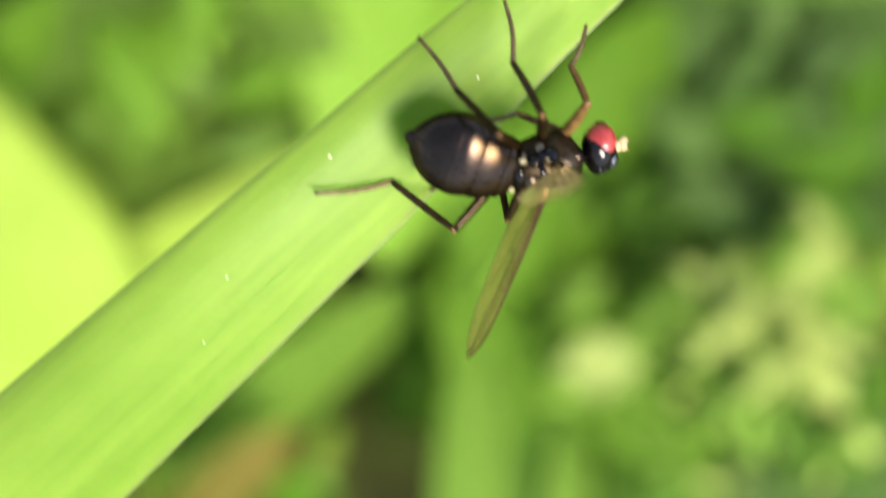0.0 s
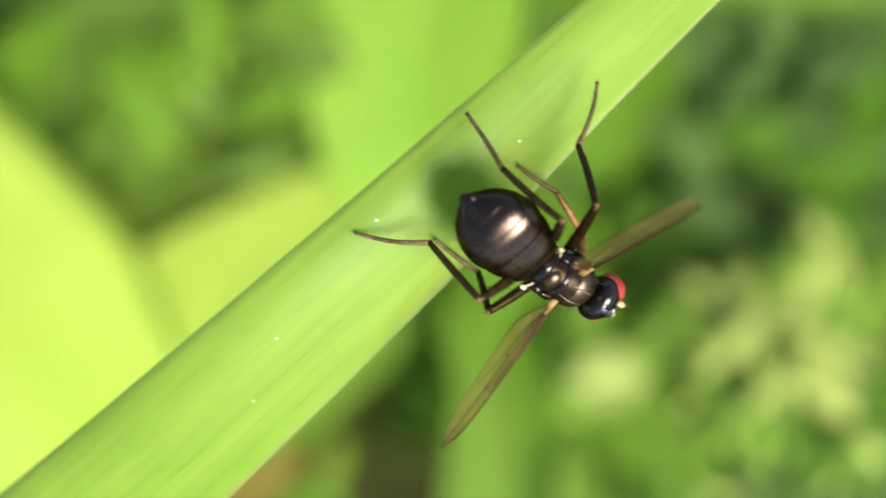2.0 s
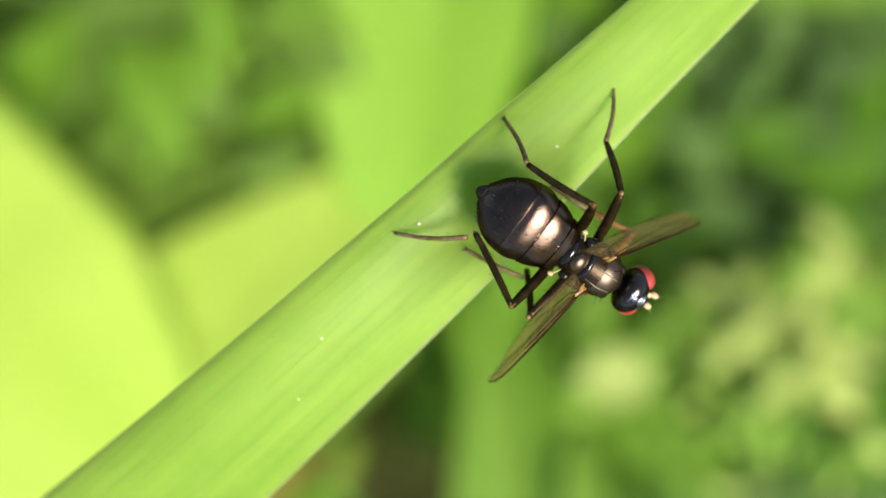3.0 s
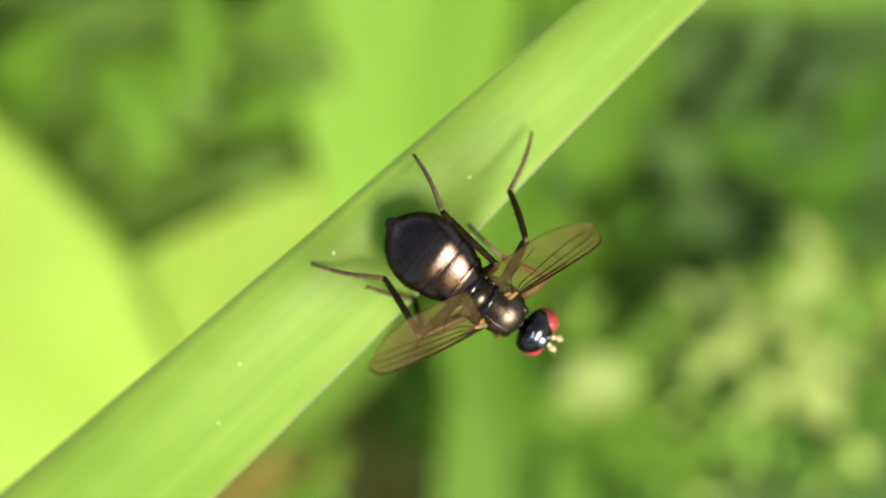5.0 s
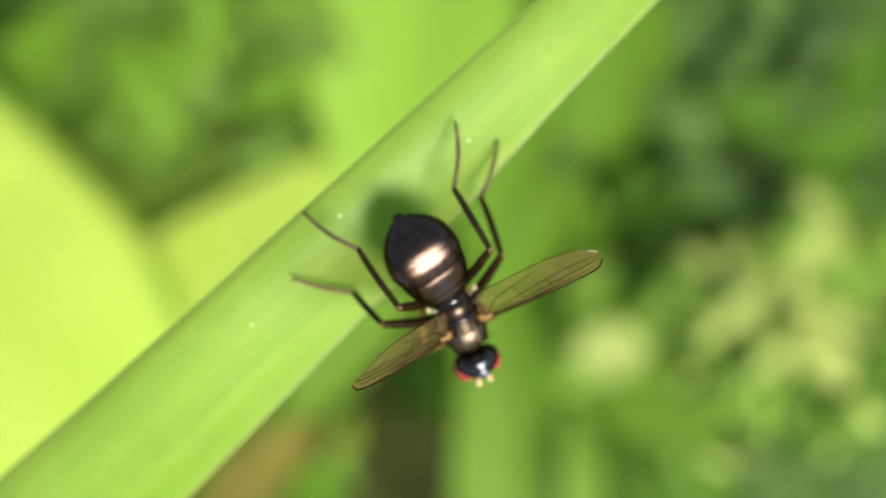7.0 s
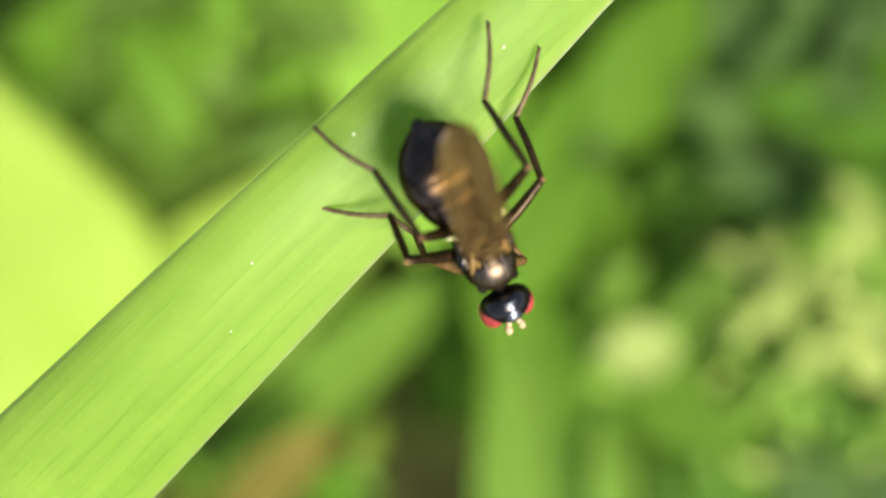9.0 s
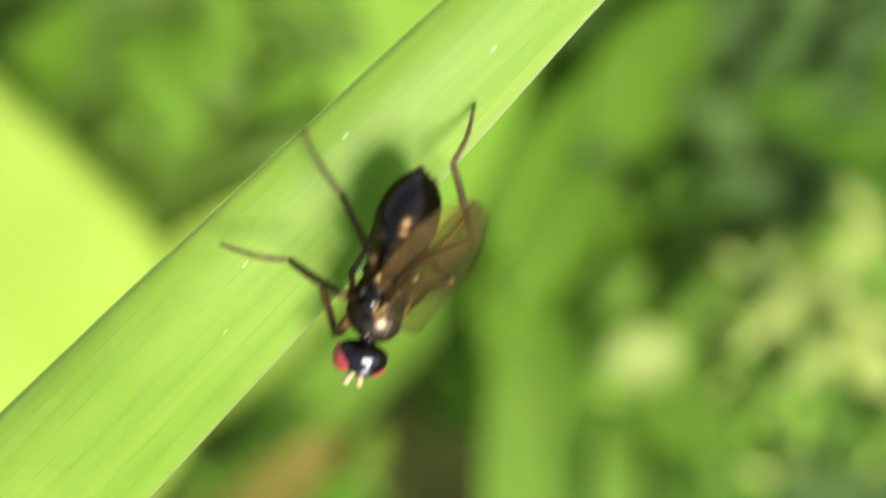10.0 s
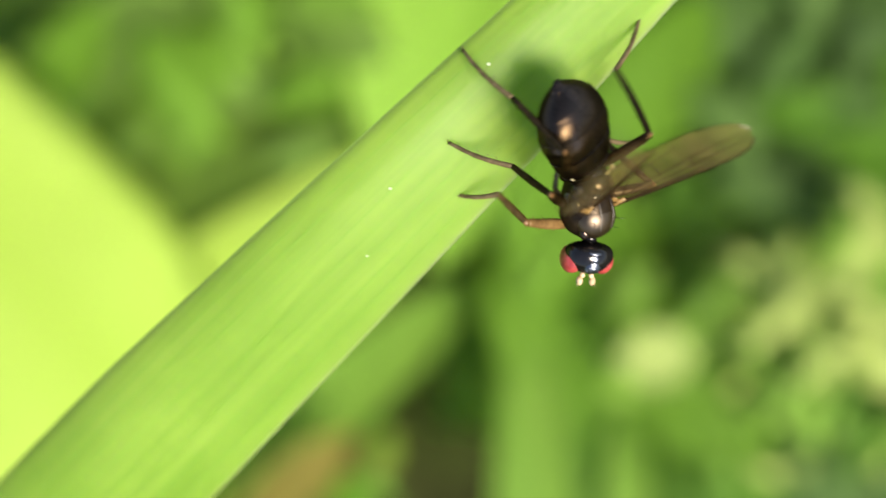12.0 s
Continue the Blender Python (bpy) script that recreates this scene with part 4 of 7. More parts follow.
    walk(skull, [at(r) for r in (
        (0, 0.941, 0.073, 0.054, 0.0, -0.8, 12.8), (0.5, 0.94, 0.081, 0.044, 0.0, 1.1, 14.3), (0.7, 0.945, 0.052, 0.059, 0.0, -1.6, 9.1),
        (0.8, 0.946, 0.037, 0.068, 0.0, -3.1, 6.4), (0.9, 0.946, 0.019, 0.074, 0.0, -4.2, 3.3), (1, 0.946, 0.008, 0.078, 0.0, -4.9, 1.4),
        (1.2, 0.948, 0.015, 0.067, 0.0, -2.9, 2.6), (1.5, 0.947, 0.032, 0.062, 0.0, -2.1, 5.6), (1.7, 0.948, 0.012, 0.068, 0.0, -3.2, 2.1),
        (2, 0.946, -0.011, 0.076, 0.0, -4.5, -1.9), (2.2, 0.947, 0.007, 0.073, 0.0, -4.0, 1.2), (2.5, 0.946, 0.032, 0.069, 0.0, -3.2, 5.6),
        (2.7, 0.946, 0.033, 0.069, 0.0, -3.4, 5.8), (4.3, 0.943, 0.039, 0.083, 0.0, -5.9, 6.9), (4.5, 0.942, 0.04, 0.085, 0.0, -6.1, 7.0),
        (4.7, 0.942, 0.04, 0.085, 0.0, -6.1, 7.2), (5, 0.942, 0.041, 0.085, 0.0, -6.1, 7.2), (5.2, 0.943, 0.034, 0.085, 0.0, -6.2, 6.0),
        (5.3, 0.943, 0.031, 0.086, 0.0, -6.3, 5.4), (5.5, 0.944, 0.023, 0.086, 0.0, -6.3, 4.1), (5.7, 0.946, 0.005, 0.077, 0.0, -4.8, 0.8),
        (5.8, 0.947, -0.004, 0.072, 0.0, -3.9, -0.7), (6, 0.948, -0.023, 0.063, 0.0, -2.3, -4.1), (6.2, 0.947, -0.02, 0.068, 0.0, -3.2, -3.6),
        (6.5, 0.946, -0.013, 0.077, 0.0, -4.7, -2.3), (6.7, 0.946, -0.016, 0.075, 0.0, -4.4, -2.8), (7, 0.947, -0.019, 0.073, 0.0, -4.0, -3.3),
        (7.2, 0.946, -0.017, 0.074, 0.0, -4.2, -3.0), (8.8, 0.946, -0.008, 0.081, 0.0, -5.4, -1.5), (9, 0.946, -0.003, 0.082, 0.0, -5.6, -0.6),
        (9.2, 0.946, -0.013, 0.076, 0.0, -4.6, -2.2), (9.5, 0.947, -0.028, 0.068, 0.0, -3.2, -4.9), (9.7, 0.946, -0.03, 0.068, 10.4, -3.3, -4.4),
        (9.8, 0.946, -0.032, 0.067, 15.6, -3.2, -4.2), (10, 0.947, -0.031, 0.065, 26.0, -3.2, -3.2), (10.2, 0.947, -0.033, 0.064, 26.0, -3.0, -3.4),
        (10.3, 0.946, -0.036, 0.064, 26.0, -2.9, -4.0), (10.5, 0.946, -0.04, 0.063, 26.0, -2.8, -4.7), (10.7, 0.946, -0.041, 0.061, 26.0, -2.4, -4.8),
        (10.8, 0.946, -0.041, 0.059, 26.0, -2.2, -4.9), (11, 0.947, -0.041, 0.057, 26.0, -1.8, -4.9), (11.2, 0.945, -0.053, 0.055, 26.0, -1.5, -6.9),
        (11.3, 0.945, -0.057, 0.054, 26.0, -1.3, -7.7), (11.5, 0.942, -0.069, 0.051, 26.0, -0.8, -9.9), (11.7, 0.942, -0.073, 0.051, 26.0, -0.6, -10.5),
        (11.8, 0.941, -0.075, 0.05, 26.0, -0.6, -10.8), (12, 0.941, -0.077, 0.05, 26.0, -0.5, -11.3),
    )])
    walk(belly, [at(r) for r in (
        (0, -0.6, 0, 0.02, -26.0, -30.6, -5.8), (0.5, -0.6, 0, 0.02, -26.0, -25.0, -1.8), (0.7, -0.6, 0, 0.02, -26.0, -15.9, 11.5),
        (0.8, -0.6, 0, 0.02, -21.7, -11.4, 16.2), (0.9, -0.6, 0, 0.02, -17.3, -13.6, 12.2), (1, -0.6, 0, 0.02, -13.0, -15.5, 4.3),
        (1.2, -0.6, 0, 0.02, -4.3, -13.8, -1.5), (1.5, -0.6, 0, 0.02, 0.0, -13.4, 0.3), (1.7, -0.6, 0, 0.02, 0.0, -13.8, -1.3),
        (2, -0.6, 0, 0.02, 0.0, -14.7, -5.7), (2.2, -0.6, 0, 0.02, 0.0, -14.2, -1.9), (2.5, -0.6, 0, 0.02, 0.0, -13.3, 2.0),
        (2.7, -0.6, 0, 0.02, 0.0, -12.9, 2.3), (4.3, -0.6, 0, 0.02, 0.0, -15.2, 1.5), (4.5, -0.6, 0, 0.02, 0.0, -15.3, 3.2),
        (4.7, -0.6, 0, 0.02, 0.0, -14.2, 2.7), (5, -0.6, 0, 0.02, 0.0, -12.8, 0.3), (5.2, -0.6, 0, 0.02, 0.0, -12.7, 0.4),
        (5.3, -0.6, 0, 0.02, 0.0, -12.7, 0.5), (5.5, -0.6, 0, 0.02, 0.0, -12.7, -1.4), (5.7, -0.6, 0, 0.02, 0.0, -13.0, 1.5),
        (5.8, -0.6, 0, 0.02, 0.0, -13.0, 4.4), (6, -0.6, 0, 0.02, 0.0, -13.4, 6.6), (6.2, -0.6, 0, 0.02, 0.0, -12.2, 2.5),
        (6.5, -0.6, 0, 0.02, 0.0, -10.6, -0.3), (6.7, -0.6, 0, 0.02, 0.0, -9.9, 3.1), (7, -0.6, 0, 0.02, 0.0, -8.8, 8.5),
        (7.2, -0.6, 0, 0.02, 0.0, -9.5, 4.5), (8.8, -0.6, 0, 0.02, 0.0, -6.0, 0.5), (9, -0.6, 0, 0.02, 0.0, -5.4, 7.0),
        (9.2, -0.6, 0, 0.02, 0.0, -5.5, 6.1), (9.5, -0.6, 0, 0.02, 0.0, -5.9, 0.6), (9.7, -0.6, 0, 0.02, -8.0, -6.6, 1.0),
        (9.8, -0.6, 0, 0.02, -12.0, -3.9, 2.4), (10, -0.6, 0, 0.02, -20.0, 0.8, 8.3), (10.2, -0.6, 0, 0.02, -24.0, 2.5, -7.2),
        (10.3, -0.6, 0, 0.02, -24.0, 3.0, 3.1), (10.5, -0.6, 0, 0.02, -24.0, 3.8, 21.6), (10.7, -0.6, 0, 0.02, -24.0, 1.3, 18.8),
        (10.8, -0.6, 0, 0.02, -24.0, 0.2, 19.1), (11, -0.6, 0, 0.02, -24.0, -2.1, 19.1), (11.2, -0.6, 0, 0.02, -19.2, -1.6, 18.2),
        (11.3, -0.6, 0, 0.02, -14.4, -0.8, 25.0), (11.5, -0.6, 0, 0.02, -4.8, 0.7, 28.4), (11.7, -0.6, 0, 0.02, -4.8, 3.0, 26.5),
        (11.8, -0.6, 0, 0.02, -4.8, 4.0, 25.6), (12, -0.6, 0, 0.02, -4.8, 6.1, 27.0),
    )])
    walk(wing_left, [at(r) for r in (
        (0, 0.12, 0.3, 0.26, 13.3, -30.7, 106.7), (0.5, 0.12, 0.3, 0.26, 16.6, -38.4, 98.6), (0.7, 0.12, 0.3, 0.26, 14.3, -41.7, 101.5),
        (0.8, 0.12, 0.3, 0.26, 16.2, -33.0, 100.6), (0.9, 0.12, 0.3, 0.26, 12.6, -35.9, 105.8), (1, 0.12, 0.3, 0.26, 31.6, -34.2, 95.6),
        (1.2, 0.12, 0.3, 0.26, 34.2, -33.4, 94.6), (1.5, 0.12, 0.3, 0.26, 35.4, -41.6, 96.8), (1.7, 0.12, 0.3, 0.26, 20.8, -44.3, 112.0),
        (2, 0.12, 0.3, 0.26, 22.6, -25.0, 100.8), (2.2, 0.12, 0.3, 0.26, 32.2, -29.8, 87.8), (2.5, 0.12, 0.3, 0.26, 34.8, -41.4, 92.4),
        (2.7, 0.12, 0.3, 0.26, 29.3, -45.2, 96.6), (4.3, 0.12, 0.3, 0.26, -2.6, -41.2, 112.3), (4.5, 0.12, 0.3, 0.26, 20.2, -31.5, 104.2),
        (4.7, 0.12, 0.3, 0.26, 24.4, -32.4, 89.9), (5, 0.12, 0.3, 0.26, 21.3, -38.8, 91.8), (5.2, 0.12, 0.3, 0.26, 23.3, -48.5, 103.9),
        (5.3, 0.12, 0.3, 0.26, 16.1, -56.0, 109.5), (5.5, 0.12, 0.3, 0.26, 2.2, -63.9, 117.7), (5.7, 0.12, 0.3, 0.26, 6.4, -60.4, 118.3),
        (5.8, 0.12, 0.3, 0.26, 8.5, -55.9, 119.2), (6, 0.12, 0.3, 0.26, 26.0, -45.2, 110.8), (6.2, 0.12, 0.3, 0.26, 24.5, -42.8, 111.6),
        (6.5, 0.12, 0.3, 0.26, 32.2, -41.8, 94.5), (6.7, 0.12, 0.3, 0.26, 26.2, -41.7, 111.7), (7, 0.12, 0.3, 0.26, 20.6, -39.2, 113.8),
        (7.2, 0.12, 0.3, 0.26, 21.1, -32.7, 98.9), (8.8, 0.12, 0.3, 0.26, 25.4, -26.9, 177.9), (9, 0.12, 0.3, 0.26, 23.6, -28.3, -177.5),
        (9.2, 0.12, 0.3, 0.26, 20.2, -18.2, -175.5), (9.5, 0.12, 0.3, 0.26, 17.6, -28.1, -169.2), (9.7, 0.12, 0.3, 0.26, -1.6, -27.1, -178.8),
        (9.8, 0.12, 0.3, 0.26, -10.3, -26.9, -175.3), (10, 0.12, 0.3, 0.26, -32.4, -31.1, -159.1), (10.2, 0.12, 0.3, 0.26, -30.8, -34.0, -170.0),
        (10.3, 0.12, 0.3, 0.26, -21.9, -32.6, -166.4), (10.5, 0.12, 0.3, 0.26, -16.9, -39.0, -164.4), (10.7, 0.12, 0.3, 0.26, 16.2, -57.3, 138.9),
        (10.8, 0.12, 0.3, 0.26, 2.1, -59.1, 158.1), (11, 0.12, 0.3, 0.26, -19.4, -54.2, 172.2), (11.2, 0.12, 0.3, 0.26, 15.8, -58.5, 120.9),
        (11.3, 0.12, 0.3, 0.26, -33.9, -55.3, 153.1), (11.5, 0.12, 0.3, 0.26, -104.8, -63.7, 136.5), (11.7, 0.12, 0.3, 0.26, -15.2, -50.5, 131.8),
        (11.8, 0.12, 0.3, 0.26, -3.4, -55.5, 146.1), (12, 0.12, 0.3, 0.26, -14.7, -63.2, 158.9),
    )])
    walk(wing_right, [at(r) for r in (
        (0, 0.12, -0.3, 0.26, 174.8, -44.7, -139.9), (0.5, 0.12, -0.3, 0.26, -176.7, -53.0, -155.2), (0.7, 0.12, -0.3, 0.26, 171.3, -46.6, -120.9),
        (0.8, 0.12, -0.3, 0.26, 164.0, -31.1, -99.3), (0.9, 0.12, -0.3, 0.26, -176.8, -55.3, -133.2), (1, 0.12, -0.3, 0.26, -173.3, -53.8, -142.6),
        (1.2, 0.12, -0.3, 0.26, 164.3, -47.8, -118.8), (1.5, 0.12, -0.3, 0.26, 146.7, -47.9, -103.4), (1.7, 0.12, -0.3, 0.26, -173.3, -48.7, -155.7),
        (2, 0.12, -0.3, 0.26, 155.1, -26.8, -99.5), (2.2, 0.12, -0.3, 0.26, 153.6, -33.0, -102.4), (2.5, 0.12, -0.3, 0.26, 150.6, -45.7, -108.1),
        (2.7, 0.12, -0.3, 0.26, 159.1, -49.9, -130.5), (4.3, 0.12, -0.3, 0.26, 138.5, -40.0, -118.7), (4.5, 0.12, -0.3, 0.26, 139.9, -24.3, -93.3),
        (4.7, 0.12, -0.3, 0.26, 149.9, -9.8, -92.8), (5, 0.12, -0.3, 0.26, 176.6, -49.9, -145.0), (5.2, 0.12, -0.3, 0.26, 163.6, -45.5, -143.6),
        (5.3, 0.12, -0.3, 0.26, 160.7, -42.7, -129.9), (5.5, 0.12, -0.3, 0.26, 160.0, -38.8, -111.3), (5.7, 0.12, -0.3, 0.26, 157.7, -29.4, -105.6),
        (5.8, 0.12, -0.3, 0.26, 155.7, -21.2, -102.7), (6, 0.12, -0.3, 0.26, 153.4, -38.8, -99.6), (6.2, 0.12, -0.3, 0.26, 156.4, -51.6, -118.4),
        (6.5, 0.12, -0.3, 0.26, 143.8, -42.0, -93.4), (6.7, 0.12, -0.3, 0.26, 143.9, -47.2, -120.2), (7, 0.12, -0.3, 0.26, 158.1, -40.5, -113.2),
        (7.2, 0.12, -0.3, 0.26, 156.7, -45.9, -114.3), (8.8, 0.12, -0.3, 0.26, 134.5, -25.6, 172.3), (9, 0.12, -0.3, 0.26, 128.2, -26.6, 177.5),
        (9.2, 0.12, -0.3, 0.26, 125.4, -17.1, 178.2), (9.5, 0.12, -0.3, 0.26, 122.5, -28.6, -174.9), (9.7, 0.12, -0.3, 0.26, 103.1, -22.7, 173.8),
        (9.8, 0.12, -0.3, 0.26, 94.9, -23.3, 177.7), (10, 0.12, -0.3, 0.26, 74.2, -28.1, -164.2), (10.2, 0.12, -0.3, 0.26, 72.7, -30.3, -177.2),
        (10.3, 0.12, -0.3, 0.26, 72.0, -29.5, -173.6), (10.5, 0.12, -0.3, 0.26, 58.7, -29.9, -161.8), (10.7, 0.12, -0.3, 0.26, 63.1, -24.4, -161.7),
        (10.8, 0.12, -0.3, 0.26, 67.0, -22.3, -163.7), (11, 0.12, -0.3, 0.26, 59.2, -21.4, -162.0), (11.2, 0.12, -0.3, 0.26, 86.6, -22.7, -171.5),
        (11.3, 0.12, -0.3, 0.26, 70.9, -27.3, -170.9), (11.5, 0.12, -0.3, 0.26, -12.6, -51.0, -157.7), (11.7, 0.12, -0.3, 0.26, 85.1, -43.1, -164.8),
        (11.8, 0.12, -0.3, 0.26, 110.6, -43.8, -162.8), (12, 0.12, -0.3, 0.26, -26.1, -53.0, -148.9),
    )])
    walk(femur["LF"], [at(r) for r in (
        (0, 0.42, 0.2, -0.3, 32.4, 2.3, 74.6), (0.5, 0.42, 0.2, -0.3, -13.0, 50.8, -22.6), (0.7, 0.42, 0.2, -0.3, -23.3, 40.9, -44.0),
        (0.8, 0.42, 0.2, -0.3, -20.5, 57.8, -34.3), (0.9, 0.42, 0.2, -0.3, 9.6, 55.8, 16.2), (1, 0.42, 0.2, -0.3, 2.6, 60.5, 4.3),
        (1.2, 0.42, 0.2, -0.3, 23.6, 53.5, 41.2), (1.5, 0.42, 0.2, -0.3, 46.0, 75.3, 61.3), (1.7, 0.42, 0.2, -0.3, 27.1, 54.4, 47.1),
        (2, 0.42, 0.2, -0.3, 18.6, 71.7, 26.4), (2.2, 0.42, 0.2, -0.3, 25.1, 54.0, 43.6), (2.5, 0.42, 0.2, -0.3, 41.7, 71.9, 58.9),
        (2.7, 0.42, 0.2, -0.3, 28.0, 49.3, 50.9), (4.3, 0.42, 0.2, -0.3, 21.5, 49.6, 38.4), (4.5, 0.42, 0.2, -0.3, 5.4, 61.0, 8.7),
        (4.7, 0.42, 0.2, -0.3, 21.9, 47.0, 39.7), (5, 0.42, 0.2, -0.3, 27.7, 44.6, 52.3), (5.2, 0.42, 0.2, -0.3, 29.6, 43.9, 56.6),
        (5.3, 0.42, 0.2, -0.3, 32.0, 44.6, 61.7), (5.5, 0.42, 0.2, -0.3, 49.4, 51.7, 96.1), (5.7, 0.42, 0.2, -0.3, 33.3, 47.0, 63.3),
        (5.8, 0.42, 0.2, -0.3, 30.9, 45.6, 58.7), (6, 0.42, 0.2, -0.3, 28.0, 41.5, 54.0), (6.2, 0.42, 0.2, -0.3, 28.6, 43.2, 54.7),
        (6.5, 0.42, 0.2, -0.3, 28.3, 42.7, 54.1), (6.7, 0.42, 0.2, -0.3, 28.1, 42.7, 53.8), (7, 0.42, 0.2, -0.3, 27.8, 42.7, 53.0),
        (7.2, 0.42, 0.2, -0.3, 27.4, 42.2, 52.3), (8.8, 0.42, 0.2, -0.3, 27.3, 42.4, 52.0), (9, 0.42, 0.2, -0.3, 26.9, 41.9, 51.4),
        (9.2, 0.42, 0.2, -0.3, 27.1, 42.2, 51.7), (9.5, 0.42, 0.2, -0.3, 26.4, 40.6, 50.6), (9.7, 0.42, 0.2, -0.3, 26.1, 39.4, 50.3),
        (9.8, 0.42, 0.2, -0.3, 26.8, 40.6, 51.5), (10, 0.42, 0.2, -0.3, 28.5, 43.5, 54.4), (10.2, 0.42, 0.2, -0.3, 28.5, 43.1, 54.4),
        (10.3, 0.42, 0.2, -0.3, 27.9, 41.9, 53.6), (10.5, 0.42, 0.2, -0.3, 27.2, 40.6, 52.5), (10.7, 0.42, 0.2, -0.3, 27.9, 41.9, 53.6),
        (10.8, 0.42, 0.2, -0.3, 27.8, 41.6, 53.5), (11, 0.42, 0.2, -0.3, 27.9, 42.0, 53.5), (11.2, 0.42, 0.2, -0.3, 27.8, 42.3, 53.3),
        (11.3, 0.42, 0.2, -0.3, 26.0, 38.5, 50.2), (11.5, 0.42, 0.2, -0.3, 26.3, 40.0, 50.7), (11.7, 0.42, 0.2, -0.3, 26.5, 40.1, 51.0),
        (11.8, 0.42, 0.2, -0.3, 27.1, 41.0, 52.0), (12, 0.42, 0.2, -0.3, 27.0, 40.6, 52.1),
    )])
    walk(tibia["LF"], [at(r) for r in (
        (0, 0.658, 1.067, -0.336, -54.7, 73.9, -74.1), (0.5, 0.945, -0.018, -0.997, 111.6, 77.0, 130.9), (0.7, 0.91, -0.272, -0.889, 33.9, 27.7, 138.4),
        (0.8, 0.816, -0.07, -1.062, -119.0, 64.0, -160.4), (0.9, 0.905, 0.341, -1.045, -20.7, 37.6, -166.9), (1, 0.862, 0.233, -1.084, 110.4, 74.2, 134.6),
        (1.2, 0.823, 0.552, -1.023, -11.9, 24.8, -168.3), (1.5, 0.529, 0.4, -1.171, 8.5, 26.9, 172.3), (1.7, 0.777, 0.584, -1.032, -10.2, 16.4, -167.8),
        (2, 0.674, 0.326, -1.154, 17.8, 19.9, 159.3), (2.2, 0.803, 0.564, -1.029, -1.9, 20.2, -178.0), (2.5, 0.565, 0.44, -1.155, 8.6, 37.4, 174.8),
        (2.7, 0.79, 0.656, -0.982, -13.8, 28.0, -167.6), (4.3, 0.877, 0.562, -0.986, -3.7, 9.8, -175.1), (4.5, 0.851, 0.266, -1.087, 9.1, 4.9, 166.8),
        (4.7, 0.893, 0.592, -0.958, -5.9, 12.4, -172.5), (5, 0.812, 0.707, -0.932, -14.3, 16.1, -162.5), (5.2, 0.777, 0.741, -0.924, -18.4, 19.6, -158.3),
        (5.3, 0.724, 0.764, -0.932, -19.9, 23.9, -158.7), (5.5, 0.361, 0.755, -1.006, 17.7, 30.9, 165.2), (5.7, 0.696, 0.749, -0.958, -11.3, 19.2, -167.2),
        (5.8, 0.747, 0.738, -0.943, -14.1, 16.6, -162.9), (6, 0.816, 0.745, -0.896, -19.9, 17.3, -155.0), (6.2, 0.799, 0.736, -0.916, -17.0, 16.1, -158.6),
        (6.5, 0.808, 0.736, -0.911, -18.1, 16.6, -157.2), (6.7, 0.811, 0.734, -0.91, -17.4, 16.3, -158.2), (7, 0.818, 0.729, -0.91, -15.2, 15.8, -161.1),
        (7.2, 0.828, 0.728, -0.904, -15.0, 15.9, -161.4), (8.8, 0.829, 0.724, -0.907, -14.2, 15.5, -162.3), (9, 0.838, 0.723, -0.901, -13.4, 15.9, -163.5),
        (9.2, 0.833, 0.724, -0.905, -13.6, 16.1, -163.4), (9.5, 0.853, 0.728, -0.886, -14.8, 18.2, -162.5), (9.7, 0.864, 0.735, -0.871, -17.4, 16.9, -158.5),
        (9.8, 0.845, 0.735, -0.886, -17.3, 16.4, -158.4), (10, 0.801, 0.731, -0.919, -16.3, 10.7, -157.5), (10.2, 0.802, 0.735, -0.915, -17.7, 13.3, -156.3),
        (10.3, 0.817, 0.739, -0.902, -18.8, 14.7, -155.2), (10.5, 0.836, 0.742, -0.886, -19.0, 15.9, -155.6), (10.7, 0.818, 0.739, -0.901, -18.3, 12.5, -155.1),
        (10.8, 0.82, 0.741, -0.898, -19.5, 4.8, -149.6), (11, 0.818, 0.737, -0.902, -18.2, 13.0, -155.4), (11.2, 0.818, 0.734, -0.906, -16.2, 11.4, -157.8),
        (11.3, 0.87, 0.741, -0.861, -18.9, 19.0, -157.4), (11.5, 0.857, 0.734, -0.878, -15.8, 19.7, -161.8), (11.7, 0.853, 0.735, -0.879, -17.0, 19.3, -160.1),
        (11.8, 0.838, 0.735, -0.891, -17.2, 18.5, -159.5), (12, 0.84, 0.739, -0.886, -18.7, 19.5, -157.8),
    )])
